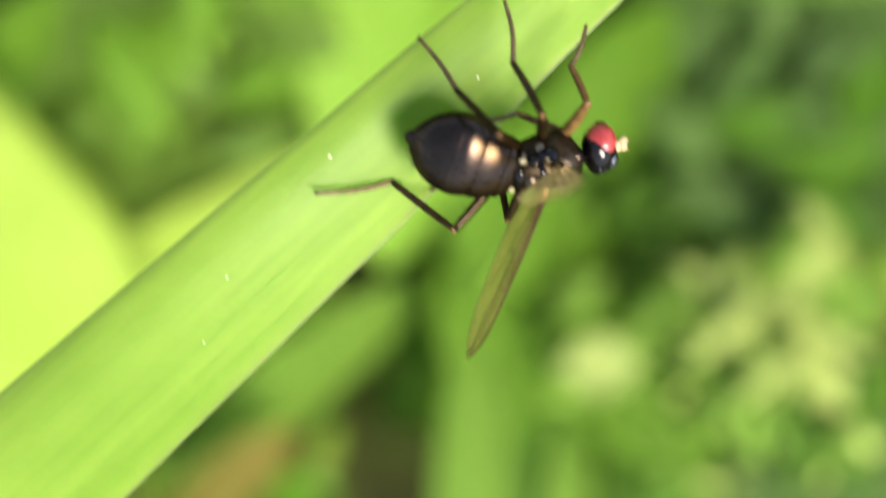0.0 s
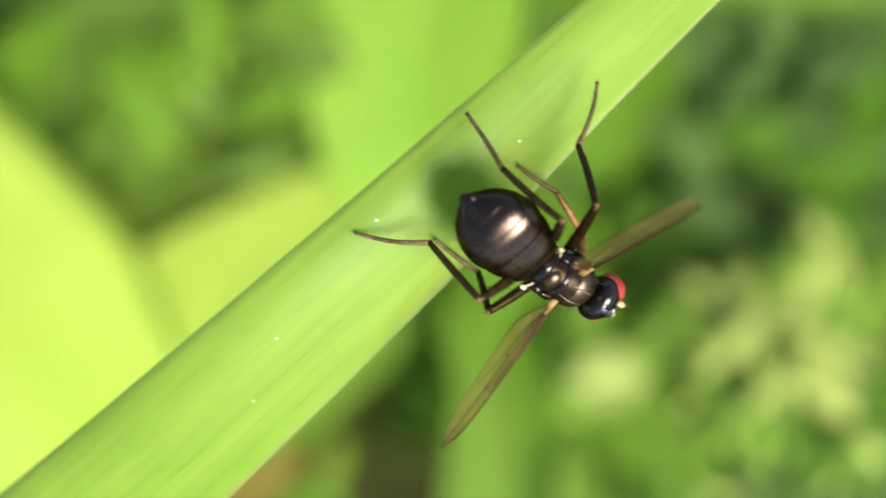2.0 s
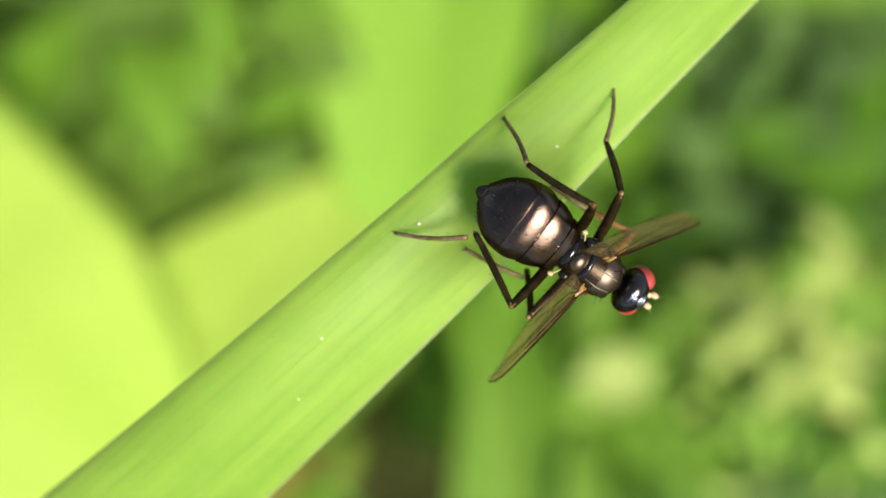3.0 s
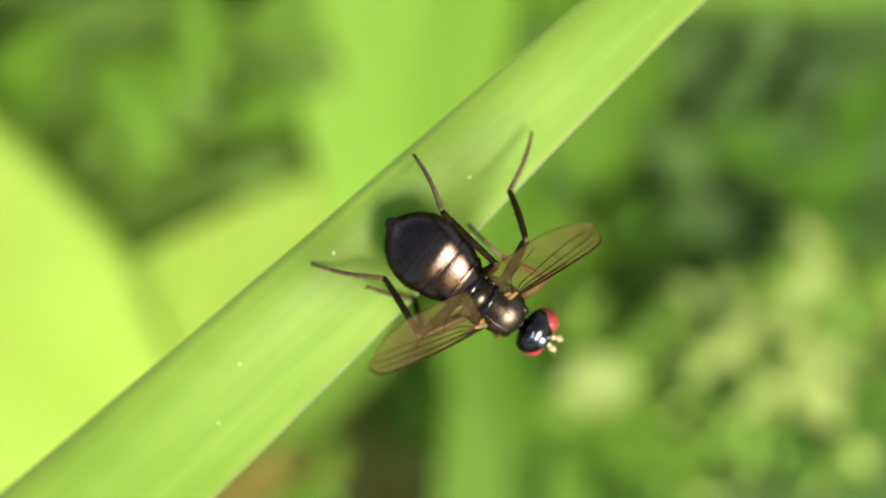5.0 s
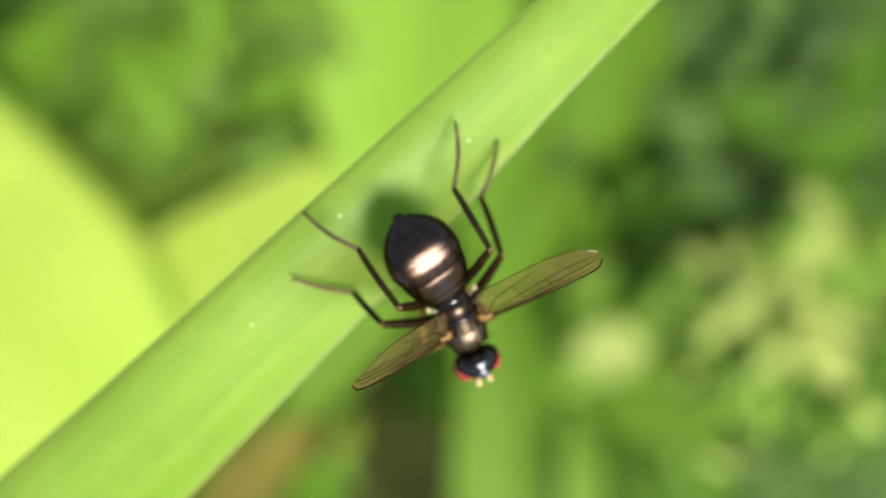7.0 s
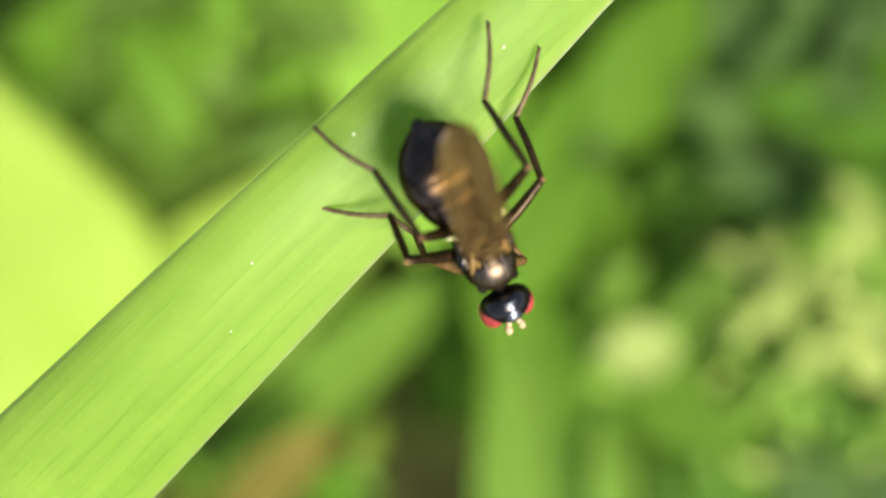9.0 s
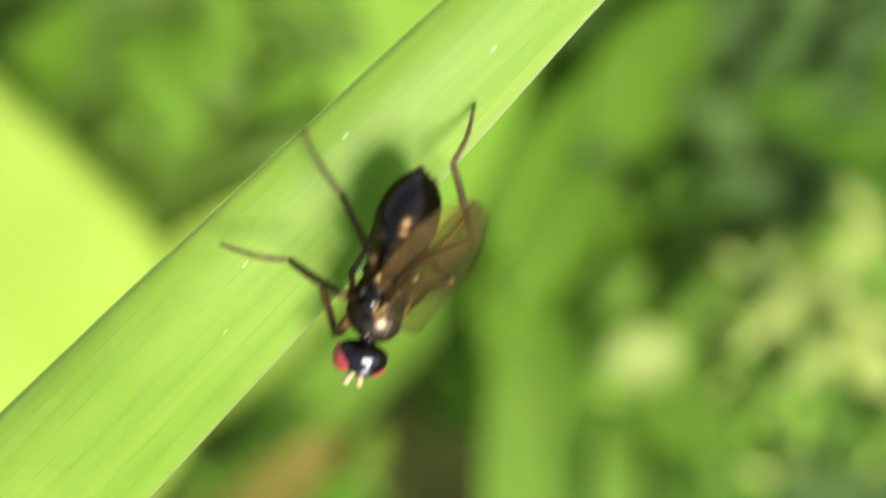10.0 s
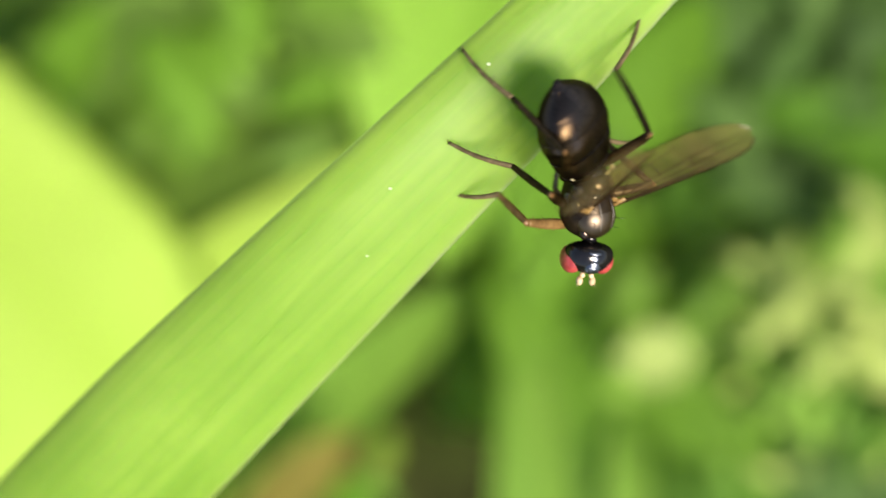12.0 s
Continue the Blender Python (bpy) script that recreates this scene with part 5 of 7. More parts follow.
    walk(tarsus["LF"], [at(r) for r in (
        (0, 0.726, 0.827, -1.2, 1.6, 53.6, 2.8), (0.5, 0.813, 0.134, -1.875, 24.9, 39.9, 47.6), (0.7, 0.314, 0.257, -1.308, 2.8, 62.9, 4.4),
        (0.8, 0.445, -0.203, -1.871, 34.4, 12.1, 97.1), (0.9, 0.211, 0.179, -1.594, 26.5, 36.9, 51.9), (1, 0.69, 0.407, -1.95, 19.7, 32.0, 37.5),
        (1.2, 0.023, 0.387, -1.401, 41.3, 47.5, 81.8), (1.5, -0.266, 0.507, -1.578, 31.7, 10.1, 120.6), (1.7, -0.067, 0.402, -1.286, 25.9, 21.4, 147.8),
        (2, -0.118, 0.626, -1.461, -6.3, 22.7, -173.6), (2.2, -0.041, 0.535, -1.34, -2.0, 13.5, -177.6), (2.5, -0.148, 0.504, -1.701, -2.9, -23.1, -174.8),
        (2.7, 0.014, 0.486, -1.404, -2.5, -4.7, -176.0), (4.3, -0.007, 0.486, -1.139, -2.6, 18.2, -177.0), (4.5, -0.022, 0.471, -1.165, -3.6, 19.4, -176.1),
        (4.7, 0.021, 0.477, -1.151, -3.4, 13.2, -175.8), (5, -0.012, 0.446, -1.182, 5.1, 9.6, 173.3), (5.2, -0.01, 0.427, -1.226, 13.2, 3.3, 160.1),
        (5.3, -0.043, 0.464, -1.297, 17.7, -6.2, 149.4), (5.5, -0.386, 0.952, -1.469, 23.6, -25.2, 133.5), (5.7, -0.133, 0.56, -1.254, 13.8, 3.7, 159.1),
        (5.8, -0.077, 0.484, -1.2, 10.2, 11.5, 166.7), (6, 0.038, 0.382, -1.165, 11.3, 12.6, 165.4), (6.2, -0.006, 0.419, -1.165, 4.6, 14.7, 174.4),
        (6.5, 0.012, 0.402, -1.167, 11.2, 9.4, 164.7), (6.7, 0.009, 0.413, -1.163, 8.7, 11.4, 168.6), (7, -0.002, 0.448, -1.155, -3.6, 16.1, -175.8),
        (7.2, 0.008, 0.451, -1.151, -3.0, 15.9, -176.5), (8.8, 0.003, 0.461, -1.146, -1.9, 17.6, -177.9), (9, 0.008, 0.477, -1.148, -9.6, 16.4, -168.6),
        (9.2, 0.004, 0.476, -1.154, -8.2, 16.4, -170.3), (9.5, 0.038, 0.471, -1.167, -9.7, 7.4, -166.5), (9.7, 0.063, 0.419, -1.133, -0.3, -4.7, -179.5),
        (9.8, 0.043, 0.417, -1.14, -2.8, -3.1, -175.6), (10, -0.016, 0.392, -1.086, 1.5, -7.6, 177.5), (10.2, 0, 0.383, -1.123, 7.6, -11.3, 167.2),
        (10.3, 0.027, 0.374, -1.13, 4.1, -8.8, 173.3), (10.5, 0.048, 0.385, -1.132, -2.7, -5.1, -175.8), (10.7, 0.021, 0.368, -1.095, 0.1, -0.4, 179.8),
        (10.8, 0.047, 0.287, -0.972, 8.2, -7.1, 166.6), (11, 0.02, 0.373, -1.105, 3.8, 0.2, 174.2), (11.2, 0.001, 0.401, -1.083, 1.5, -6.2, 177.5),
        (11.3, 0.085, 0.414, -1.154, -4.5, -7.0, -172.6), (11.5, 0.052, 0.47, -1.181, -12.0, -0.8, -161.1), (11.7, 0.055, 0.446, -1.177, -4.8, -5.9, -172.2),
        (11.8, 0.039, 0.436, -1.177, -2.5, -6.1, -176.0), (12, 0.055, 0.419, -1.187, -1.0, -8.4, -178.3),
    )])
    walk(femur["LM"], [at(r) for r in (
        (0, 0.05, 0.24, -0.34, 32.1, -11.6, 105.7), (0.5, 0.05, 0.24, -0.34, 31.2, -24.4, 112.2), (0.7, 0.05, 0.24, -0.34, 29.8, -29.6, 117.9),
        (0.8, 0.05, 0.24, -0.34, 29.5, -23.6, 117.6), (0.9, 0.05, 0.24, -0.34, 35.6, -22.0, 89.7), (1, 0.05, 0.24, -0.34, 32.8, -22.5, 105.5),
        (1.2, 0.05, 0.24, -0.34, 29.9, -15.5, 115.6), (1.5, 0.05, 0.24, -0.34, 31.2, -24.2, 112.0), (1.7, 0.05, 0.24, -0.34, 30.6, -17.5, 112.8),
        (2, 0.05, 0.24, -0.34, 30.5, -11.4, 113.2), (2.2, 0.05, 0.24, -0.34, 30.7, -13.9, 112.5), (2.5, 0.05, 0.24, -0.34, 31.7, -25.0, 110.7),
        (2.7, 0.05, 0.24, -0.34, 31.3, -22.2, 111.1), (4.3, 0.05, 0.24, -0.34, 31.2, -11.9, 110.5), (4.5, 0.05, 0.24, -0.34, 31.6, -15.4, 108.7),
        (4.7, 0.05, 0.24, -0.34, 31.7, -19.5, 108.8), (5, 0.05, 0.24, -0.34, 32.4, -24.4, 107.9), (5.2, 0.05, 0.24, -0.34, 32.3, -24.7, 108.3),
        (5.3, 0.05, 0.24, -0.34, 32.2, -24.5, 108.5), (5.5, 0.05, 0.24, -0.34, 30.8, -15.4, 111.9), (5.7, 0.05, 0.24, -0.34, 29.6, -1.1, 120.2),
        (5.8, 0.05, 0.24, -0.34, 30.7, 3.3, 118.6), (6, 0.05, 0.24, -0.34, 31.8, -13.5, 107.6), (6.2, 0.05, 0.24, -0.34, 28.3, -8.3, 122.2),
        (6.5, 0.05, 0.24, -0.34, 29.6, -5.0, 118.7), (6.7, 0.05, 0.24, -0.34, 28.3, -14.6, 121.2), (7, 0.05, 0.24, -0.34, 26.5, -11.2, 127.3),
        (7.2, 0.05, 0.24, -0.34, 27.2, -19.1, 124.1), (8.8, 0.05, 0.24, -0.34, 30.9, -5.8, 113.0), (9, 0.05, 0.24, -0.34, 29.6, -5.1, 118.6),
        (9.2, 0.05, 0.24, -0.34, 26.8, -13.9, 125.9), (9.5, 0.05, 0.24, -0.34, 25.6, -33.4, 129.6), (9.7, 0.05, 0.24, -0.34, 27.0, -36.9, 127.0),
        (9.8, 0.05, 0.24, -0.34, 26.8, -38.3, 127.9), (10, 0.05, 0.24, -0.34, 25.2, -41.1, 132.1), (10.2, 0.05, 0.24, -0.34, 19.9, -37.5, 142.6),
        (10.3, 0.05, 0.24, -0.34, 17.3, -33.8, 147.5), (10.5, 0.05, 0.24, -0.34, 13.1, -26.9, 155.8), (10.7, 0.05, 0.24, -0.34, 22.6, -38.0, 136.9),
        (10.8, 0.05, 0.24, -0.34, 27.8, -38.5, 125.6), (11, 0.05, 0.24, -0.34, 27.9, -20.5, 122.2), (11.2, 0.05, 0.24, -0.34, 32.1, -27.4, 110.2),
        (11.3, 0.05, 0.24, -0.34, 33.8, -29.0, 104.9), (11.5, 0.05, 0.24, -0.34, 34.8, -29.1, 100.9), (11.7, 0.05, 0.24, -0.34, 35.7, -29.4, 97.4),
        (11.8, 0.05, 0.24, -0.34, 36.1, -29.6, 95.8), (12, 0.05, 0.24, -0.34, 36.6, -30.0, 94.3),
    )])
    walk(tibia["LM"], [at(r) for r in (
        (0, -0.281, 1.419, -0.088, -81.2, 77.2, -100.7), (0.5, -0.381, 1.293, 0.177, 176.5, 79.3, 177.5), (0.7, -0.458, 1.201, 0.278, -72.0, 83.6, -81.2),
        (0.8, -0.481, 1.255, 0.159, -92.4, 81.1, -106.1), (0.9, 0.056, 1.399, 0.129, -119.4, 82.2, -129.9), (1, -0.259, 1.353, 0.138, 160.8, 75.8, 168.3),
        (1.2, -0.471, 1.326, -0.006, 119.9, 72.5, 145.2), (1.5, -0.376, 1.297, 0.173, 80.6, 58.2, 145.5), (1.7, -0.412, 1.339, 0.036, 88.6, 65.0, 133.1),
        (2, -0.433, 1.366, -0.093, 99.8, 70.6, 132.0), (2.2, -0.415, 1.361, -0.04, 85.9, 66.5, 126.4), (2.5, -0.35, 1.3, 0.189, 80.6, 58.6, 144.0),
        (2.7, -0.366, 1.32, 0.133, 82.1, 61.3, 135.7), (4.3, -0.379, 1.386, -0.083, 128.9, 76.0, 146.6), (4.5, -0.336, 1.381, -0.007, 134.2, 69.5, 159.1),
        (4.7, -0.33, 1.355, 0.078, 106.2, 67.2, 144.6), (5, -0.3, 1.324, 0.176, 95.0, 61.5, 150.3), (5.2, -0.306, 1.318, 0.182, 87.7, 59.9, 148.3),
        (5.3, -0.311, 1.319, 0.178, 83.7, 58.1, 151.4), (5.5, -0.4, 1.358, -0.008, 58.9, 50.3, 132.4), (5.7, -0.578, 1.32, -0.315, 42.4, 37.5, 136.1),
        (5.8, -0.547, 1.336, -0.413, 38.5, 30.2, 127.6), (6, -0.318, 1.399, -0.049, 59.3, 50.5, 132.3), (6.2, -0.609, 1.287, -0.16, 60.8, 53.7, 121.0),
        (6.5, -0.547, 1.333, -0.232, 37.7, 43.8, 160.1), (6.7, -0.576, 1.275, -0.025, 52.3, 50.3, 162.6), (7, -0.693, 1.216, -0.098, 26.6, 42.5, 166.8),
        (7.2, -0.613, 1.218, 0.068, 43.0, 49.2, 166.5), (8.8, -0.435, 1.385, -0.214, 21.8, 29.7, 160.2), (9, -0.545, 1.334, -0.229, 20.6, 41.6, 169.8),
        (9.2, -0.661, 1.223, -0.04, 43.9, 44.5, 154.9), (9.5, -0.616, 1.044, 0.347, -129.1, 65.7, -162.3), (9.7, -0.552, 1.037, 0.411, 149.5, 82.2, 155.7),
        (9.8, -0.552, 1.014, 0.436, 78.5, 77.3, 97.7), (10, -0.581, 0.939, 0.482, 51.2, 58.5, 88.8), (10.2, -0.738, 0.843, 0.421, 39.4, 52.2, 72.6),
        (10.3, -0.825, 0.798, 0.356, 35.8, 50.9, 66.0), (10.5, -0.968, 0.696, 0.225, 31.7, 49.8, 58.1), (10.7, -0.669, 0.912, 0.43, 92.5, 71.7, 122.6),
        (10.8, -0.519, 1.036, 0.438, 83.0, 56.6, 162.0), (11, -0.574, 1.231, 0.098, -6.6, 45.5, -177.7), (11.2, -0.334, 1.281, 0.236, -17.4, 44.5, -173.1),
        (11.3, -0.232, 1.296, 0.266, -27.0, 44.0, -168.0), (11.5, -0.157, 1.313, 0.268, -39.1, 44.6, -160.5), (11.7, -0.091, 1.32, 0.273, -48.5, 48.9, -161.9),
        (11.8, -0.06, 1.322, 0.277, -53.0, 50.6, -163.1), (12, -0.031, 1.32, 0.284, -52.9, 50.7, -163.6),
    )])
    walk(tarsus["LM"], [at(r) for r in (
        (0, -0.33, 1.158, -1.259, -2.1, 78.4, -2.7), (0.5, -0.603, 1.303, -1.002, 50.6, 80.4, 61.5), (0.7, -0.437, 1.068, -0.914, 41.5, 75.6, 55.2),
        (0.8, -0.533, 1.076, -1.026, 63.2, 75.7, 82.4), (0.9, -0.048, 1.274, -1.06, 37.4, 71.3, 53.3), (1, -0.547, 1.412, -1.026, 47.3, 53.1, 88.8),
        (1.2, -0.768, 1.532, -1.151, 57.1, 59.8, 97.9), (1.5, -0.896, 1.655, -0.847, 44.6, 41.1, 103.3), (1.7, -0.759, 1.709, -1.052, 56.5, 61.1, 94.5),
        (2, -0.701, 1.663, -1.224, 43.5, 47.8, 86.9), (2.2, -0.699, 1.746, -1.14, 55.2, 60.8, 92.8), (2.5, -0.856, 1.668, -0.835, 44.2, 40.0, 104.5),
        (2.7, -0.778, 1.722, -0.92, 54.2, 55.7, 99.6), (4.3, -0.622, 1.546, -1.247, 43.1, 41.9, 94.9), (4.5, -0.728, 1.531, -1.131, 42.5, 39.3, 97.8),
        (4.7, -0.709, 1.624, -1.028, 44.9, 48.7, 89.5), (5, -0.797, 1.607, -0.879, 41.7, 36.5, 100.5), (5.2, -0.818, 1.635, -0.856, 41.3, 37.8, 95.4),
        (5.3, -0.869, 1.623, -0.841, 36.9, 31.3, 85.8), (5.5, -0.917, 1.925, -0.931, 36.3, 21.1, 103.4), (5.7, -1.265, 1.981, -1.045, 35.5, 21.0, 117.7),
        (5.8, -1.18, 2.158, -1.016, 35.4, 23.6, 125.0), (6, -0.831, 1.963, -0.976, 39.6, 30.9, 103.3), (6.2, -0.976, 1.896, -1.126, 9.4, 21.9, 170.2),
        (6.5, -1.362, 1.628, -1.062, 26.3, 8.0, 136.5), (6.7, -1.308, 1.504, -0.948, 23.8, 17.1, 148.3), (7, -1.554, 1.418, -0.908, 38.3, 30.1, 128.0),
        (7.2, -1.375, 1.401, -0.84, 34.6, 31.0, 142.3), (8.8, -1.416, 1.738, -0.808, 36.5, 26.8, 127.7), (9, -1.428, 1.493, -1.026, 29.5, 14.8, 133.4),
        (9.2, -1.436, 1.586, -0.882, 30.6, 17.8, 133.5), (9.5, -1.086, 0.894, -0.746, 47.5, 41.8, 132.9), (9.7, -0.701, 1.105, -0.777, 22.5, 11.4, 147.0),
        (9.8, -0.587, 1.275, -0.735, 16.3, 6.5, 155.8), (10, -0.568, 1.566, -0.542, 9.9, -11.4, 163.0), (10.2, -0.517, 1.545, -0.527, 22.3, -11.3, 138.1),
        (10.3, -0.518, 1.49, -0.575, 23.2, -7.1, 137.1), (10.5, -0.558, 1.355, -0.692, 24.6, -4.8, 134.4), (10.7, -0.873, 1.23, -0.709, 30.2, -4.0, 116.5),
        (10.8, -1.148, 1.241, -0.564, 33.5, -9.8, 95.2), (11, -1.414, 1.198, -0.759, 33.9, -8.4, 81.0), (11.2, -1.184, 1.179, -0.605, 33.4, -1.3, 84.0),
        (11.3, -1.077, 1.117, -0.567, 31.0, 4.1, 67.0), (11.5, -0.962, 1.027, -0.575, 31.2, 18.6, 69.4), (11.7, -0.841, 1.075, -0.631, 33.1, 11.9, 80.1),
        (11.8, -0.789, 1.1, -0.65, 33.5, 9.4, 84.3), (12, -0.761, 1.105, -0.644, 32.6, 3.8, 76.8),
    )])
    walk(femur["LH"], [at(r) for r in (
        (0, -0.4, 0.23, -0.28, 29.1, -16.5, 118.3), (0.5, -0.4, 0.23, -0.28, 27.9, -30.3, 123.3), (0.7, -0.4, 0.23, -0.28, 25.0, -39.4, 132.2),
        (0.8, -0.4, 0.23, -0.28, 23.1, -34.6, 135.3), (0.9, -0.4, 0.23, -0.28, 27.6, -39.0, 126.2), (1, -0.4, 0.23, -0.28, 29.1, -43.6, 124.5),
        (1.2, -0.4, 0.23, -0.28, 23.3, -35.9, 135.1), (1.5, -0.4, 0.23, -0.28, 28.7, -52.0, 128.9), (1.7, -0.4, 0.23, -0.28, 26.1, -41.4, 130.2),
        (2, -0.4, 0.23, -0.28, 23.7, -33.9, 134.1), (2.2, -0.4, 0.23, -0.28, 24.1, -38.2, 133.7), (2.5, -0.4, 0.23, -0.28, 27.5, -54.0, 132.0),
        (2.7, -0.4, 0.23, -0.28, 27.8, -46.4, 128.3), (4.3, -0.4, 0.23, -0.28, 31.5, -44.1, 119.2), (4.5, -0.4, 0.23, -0.28, 32.8, -50.5, 119.8),
        (4.7, -0.4, 0.23, -0.28, 33.4, -49.1, 117.8), (5, -0.4, 0.23, -0.28, 40.7, -61.3, 113.1), (5.2, -0.4, 0.23, -0.28, 34.8, -52.8, 117.4),
        (5.3, -0.4, 0.23, -0.28, 34.5, -54.4, 119.0), (5.5, -0.4, 0.23, -0.28, 31.7, -64.5, 130.3), (5.7, -0.4, 0.23, -0.28, 14.3, -55.5, 155.7),
        (5.8, -0.4, 0.23, -0.28, 16.5, -46.7, 150.3), (6, -0.4, 0.23, -0.28, 22.7, -51.5, 139.8), (6.2, -0.4, 0.23, -0.28, 18.6, -39.0, 145.3),
        (6.5, -0.4, 0.23, -0.28, 20.9, -45.3, 141.8), (6.7, -0.4, 0.23, -0.28, 20.5, -39.3, 141.5), (7, -0.4, 0.23, -0.28, 20.3, -40.5, 142.1),
        (7.2, -0.4, 0.23, -0.28, 22.3, -39.2, 137.8), (8.8, -0.4, 0.23, -0.28, 25.9, -45.1, 131.8), (9, -0.4, 0.23, -0.28, 23.5, -43.9, 136.3),
        (9.2, -0.4, 0.23, -0.28, 22.4, -41.0, 137.9), (9.5, -0.4, 0.23, -0.28, 19.1, -42.1, 144.8), (9.7, -0.4, 0.23, -0.28, 28.4, -40.2, 124.8),
        (9.8, -0.4, 0.23, -0.28, 25.9, -35.4, 129.2), (10, -0.4, 0.23, -0.28, 22.9, -31.1, 135.4), (10.2, -0.4, 0.23, -0.28, 23.4, -29.5, 134.3),
        (10.3, -0.4, 0.23, -0.28, 23.4, -28.0, 134.0), (10.5, -0.4, 0.23, -0.28, 22.8, -23.3, 135.4), (10.7, -0.4, 0.23, -0.28, 19.2, -38.7, 144.0),
        (10.8, -0.4, 0.23, -0.28, 8.7, -38.2, 164.2), (11, -0.4, 0.23, -0.28, 5.9, -40.5, 169.4), (11.2, -0.4, 0.23, -0.28, 19.6, -37.8, 143.2),
        (11.3, -0.4, 0.23, -0.28, 19.8, -47.4, 144.3), (11.5, -0.4, 0.23, -0.28, 15.3, -44.0, 152.2), (11.7, -0.4, 0.23, -0.28, 23.8, -25.4, 133.1),
        (11.8, -0.4, 0.23, -0.28, 22.1, -30.4, 137.2), (12, -0.4, 0.23, -0.28, 12.4, -59.0, 159.7),
    )])
    walk(tibia["LH"], [at(r) for r in (
        (0, -1.082, 1.496, 0.147, -66.1, 62.6, -107.9), (0.5, -1.111, 1.313, 0.476, -88.4, 65.5, -131.7), (0.7, -1.178, 1.089, 0.672, -84.4, 62.3, -135.5),
        (0.8, -1.278, 1.099, 0.571, -67.7, 57.7, -123.3), (0.9, -1.088, 1.17, 0.665, -81.4, 62.6, -130.8), (1, -1.015, 1.125, 0.755, -70.6, 54.4, -149.8),
        (1.2, -1.261, 1.088, 0.599, -72.8, 54.7, -158.2), (1.5, -0.98, 0.948, 0.903, -45.5, 48.7, -163.9), (1.7, -1.126, 1.089, 0.712, -65.9, 53.0, -157.8),
        (2, -1.265, 1.124, 0.558, -95.9, 60.0, -156.6), (2.2, -1.215, 1.083, 0.647, -84.9, 57.2, -159.4), (2.5, -0.99, 0.886, 0.933, -32.2, 47.5, -169.3),
        (2.7, -1.041, 1.042, 0.806, -42.7, 47.0, -162.2), (4.3, -0.925, 1.171, 0.764, -71.3, 54.3, -158.3), (4.5, -0.875, 1.057, 0.878, -34.3, 47.7, -168.6),
        (4.7, -0.858, 1.098, 0.855, -32.0, 45.5, -166.9), (5, -0.683, 0.893, 1.035, -7.1, 41.2, -176.6), (5.2, -0.817, 1.034, 0.916, -25.0, 43.4, -168.6),
        (5.3, -0.824, 0.995, 0.939, -25.6, 43.9, -168.7), (5.5, -0.819, 0.723, 1.073, 11.9, 48.2, 176.9), (5.7, -1.175, 0.579, 0.956, 28.1, 48.8, 172.4),
        (5.8, -1.293, 0.739, 0.812, 2.2, 52.5, 179.7), (6, -1.114, 0.833, 0.893, -49.0, 49.6, -163.3), (6.2, -1.359, 0.894, 0.663, -42.3, 49.0, -166.5),
        (6.5, -1.23, 0.883, 0.786, -19.7, 41.1, -169.9), (6.7, -1.309, 0.952, 0.669, -13.4, 46.2, -175.5), (7, -1.301, 0.93, 0.694, 0.9, 51.3, 179.9),
        (7.2, -1.261, 1.01, 0.669, -28.1, 50.5, -174.1), (8.8, -1.105, 1.02, 0.782, 29.2, 46.4, 169.4), (9, -1.181, 0.976, 0.761, -7.0, 49.3, -178.4),
        (9.2, -1.239, 0.989, 0.705, -34.7, 51.5, -173.5), (9.5, -1.309, 0.871, 0.726, -57.9, 55.1, -175.7), (9.7, -1.054, 1.172, 0.687, 13.3, 38.3, 172.2),
        (9.8, -1.172, 1.178, 0.588, -20.7, 34.3, -164.7), (10, -1.315, 1.132, 0.494, -23.5, 16.1, -148.2), (10.2, -1.311, 1.165, 0.458, -23.0, 21.3, -152.6),
        (10.3, -1.32, 1.182, 0.425, -25.4, 20.9, -148.3), (10.5, -1.381, 1.196, 0.314, -27.7, 14.3, -137.7), (10.7, -1.348, 0.918, 0.657, -32.1, 39.4, -159.0),
        (10.8, -1.534, 0.552, 0.648, 92.3, 58.8, 158.6), (11, -1.521, 0.439, 0.694, 122.6, 59.7, 171.8), (11.2, -1.349, 0.941, 0.639, 121.6, 63.3, 163.3),
        (11.3, -1.224, 0.823, 0.824, 25.0, 45.3, 170.3), (11.5, -1.355, 0.734, 0.761, 93.0, 57.7, 165.6), (11.7, -1.326, 1.219, 0.364, -23.1, 16.6, -149.2),
        (11.8, -1.35, 1.109, 0.478, -20.9, 19.6, -154.7), (12, -1.125, 0.498, 1.006, 38.9, 44.9, 161.0),
    )])
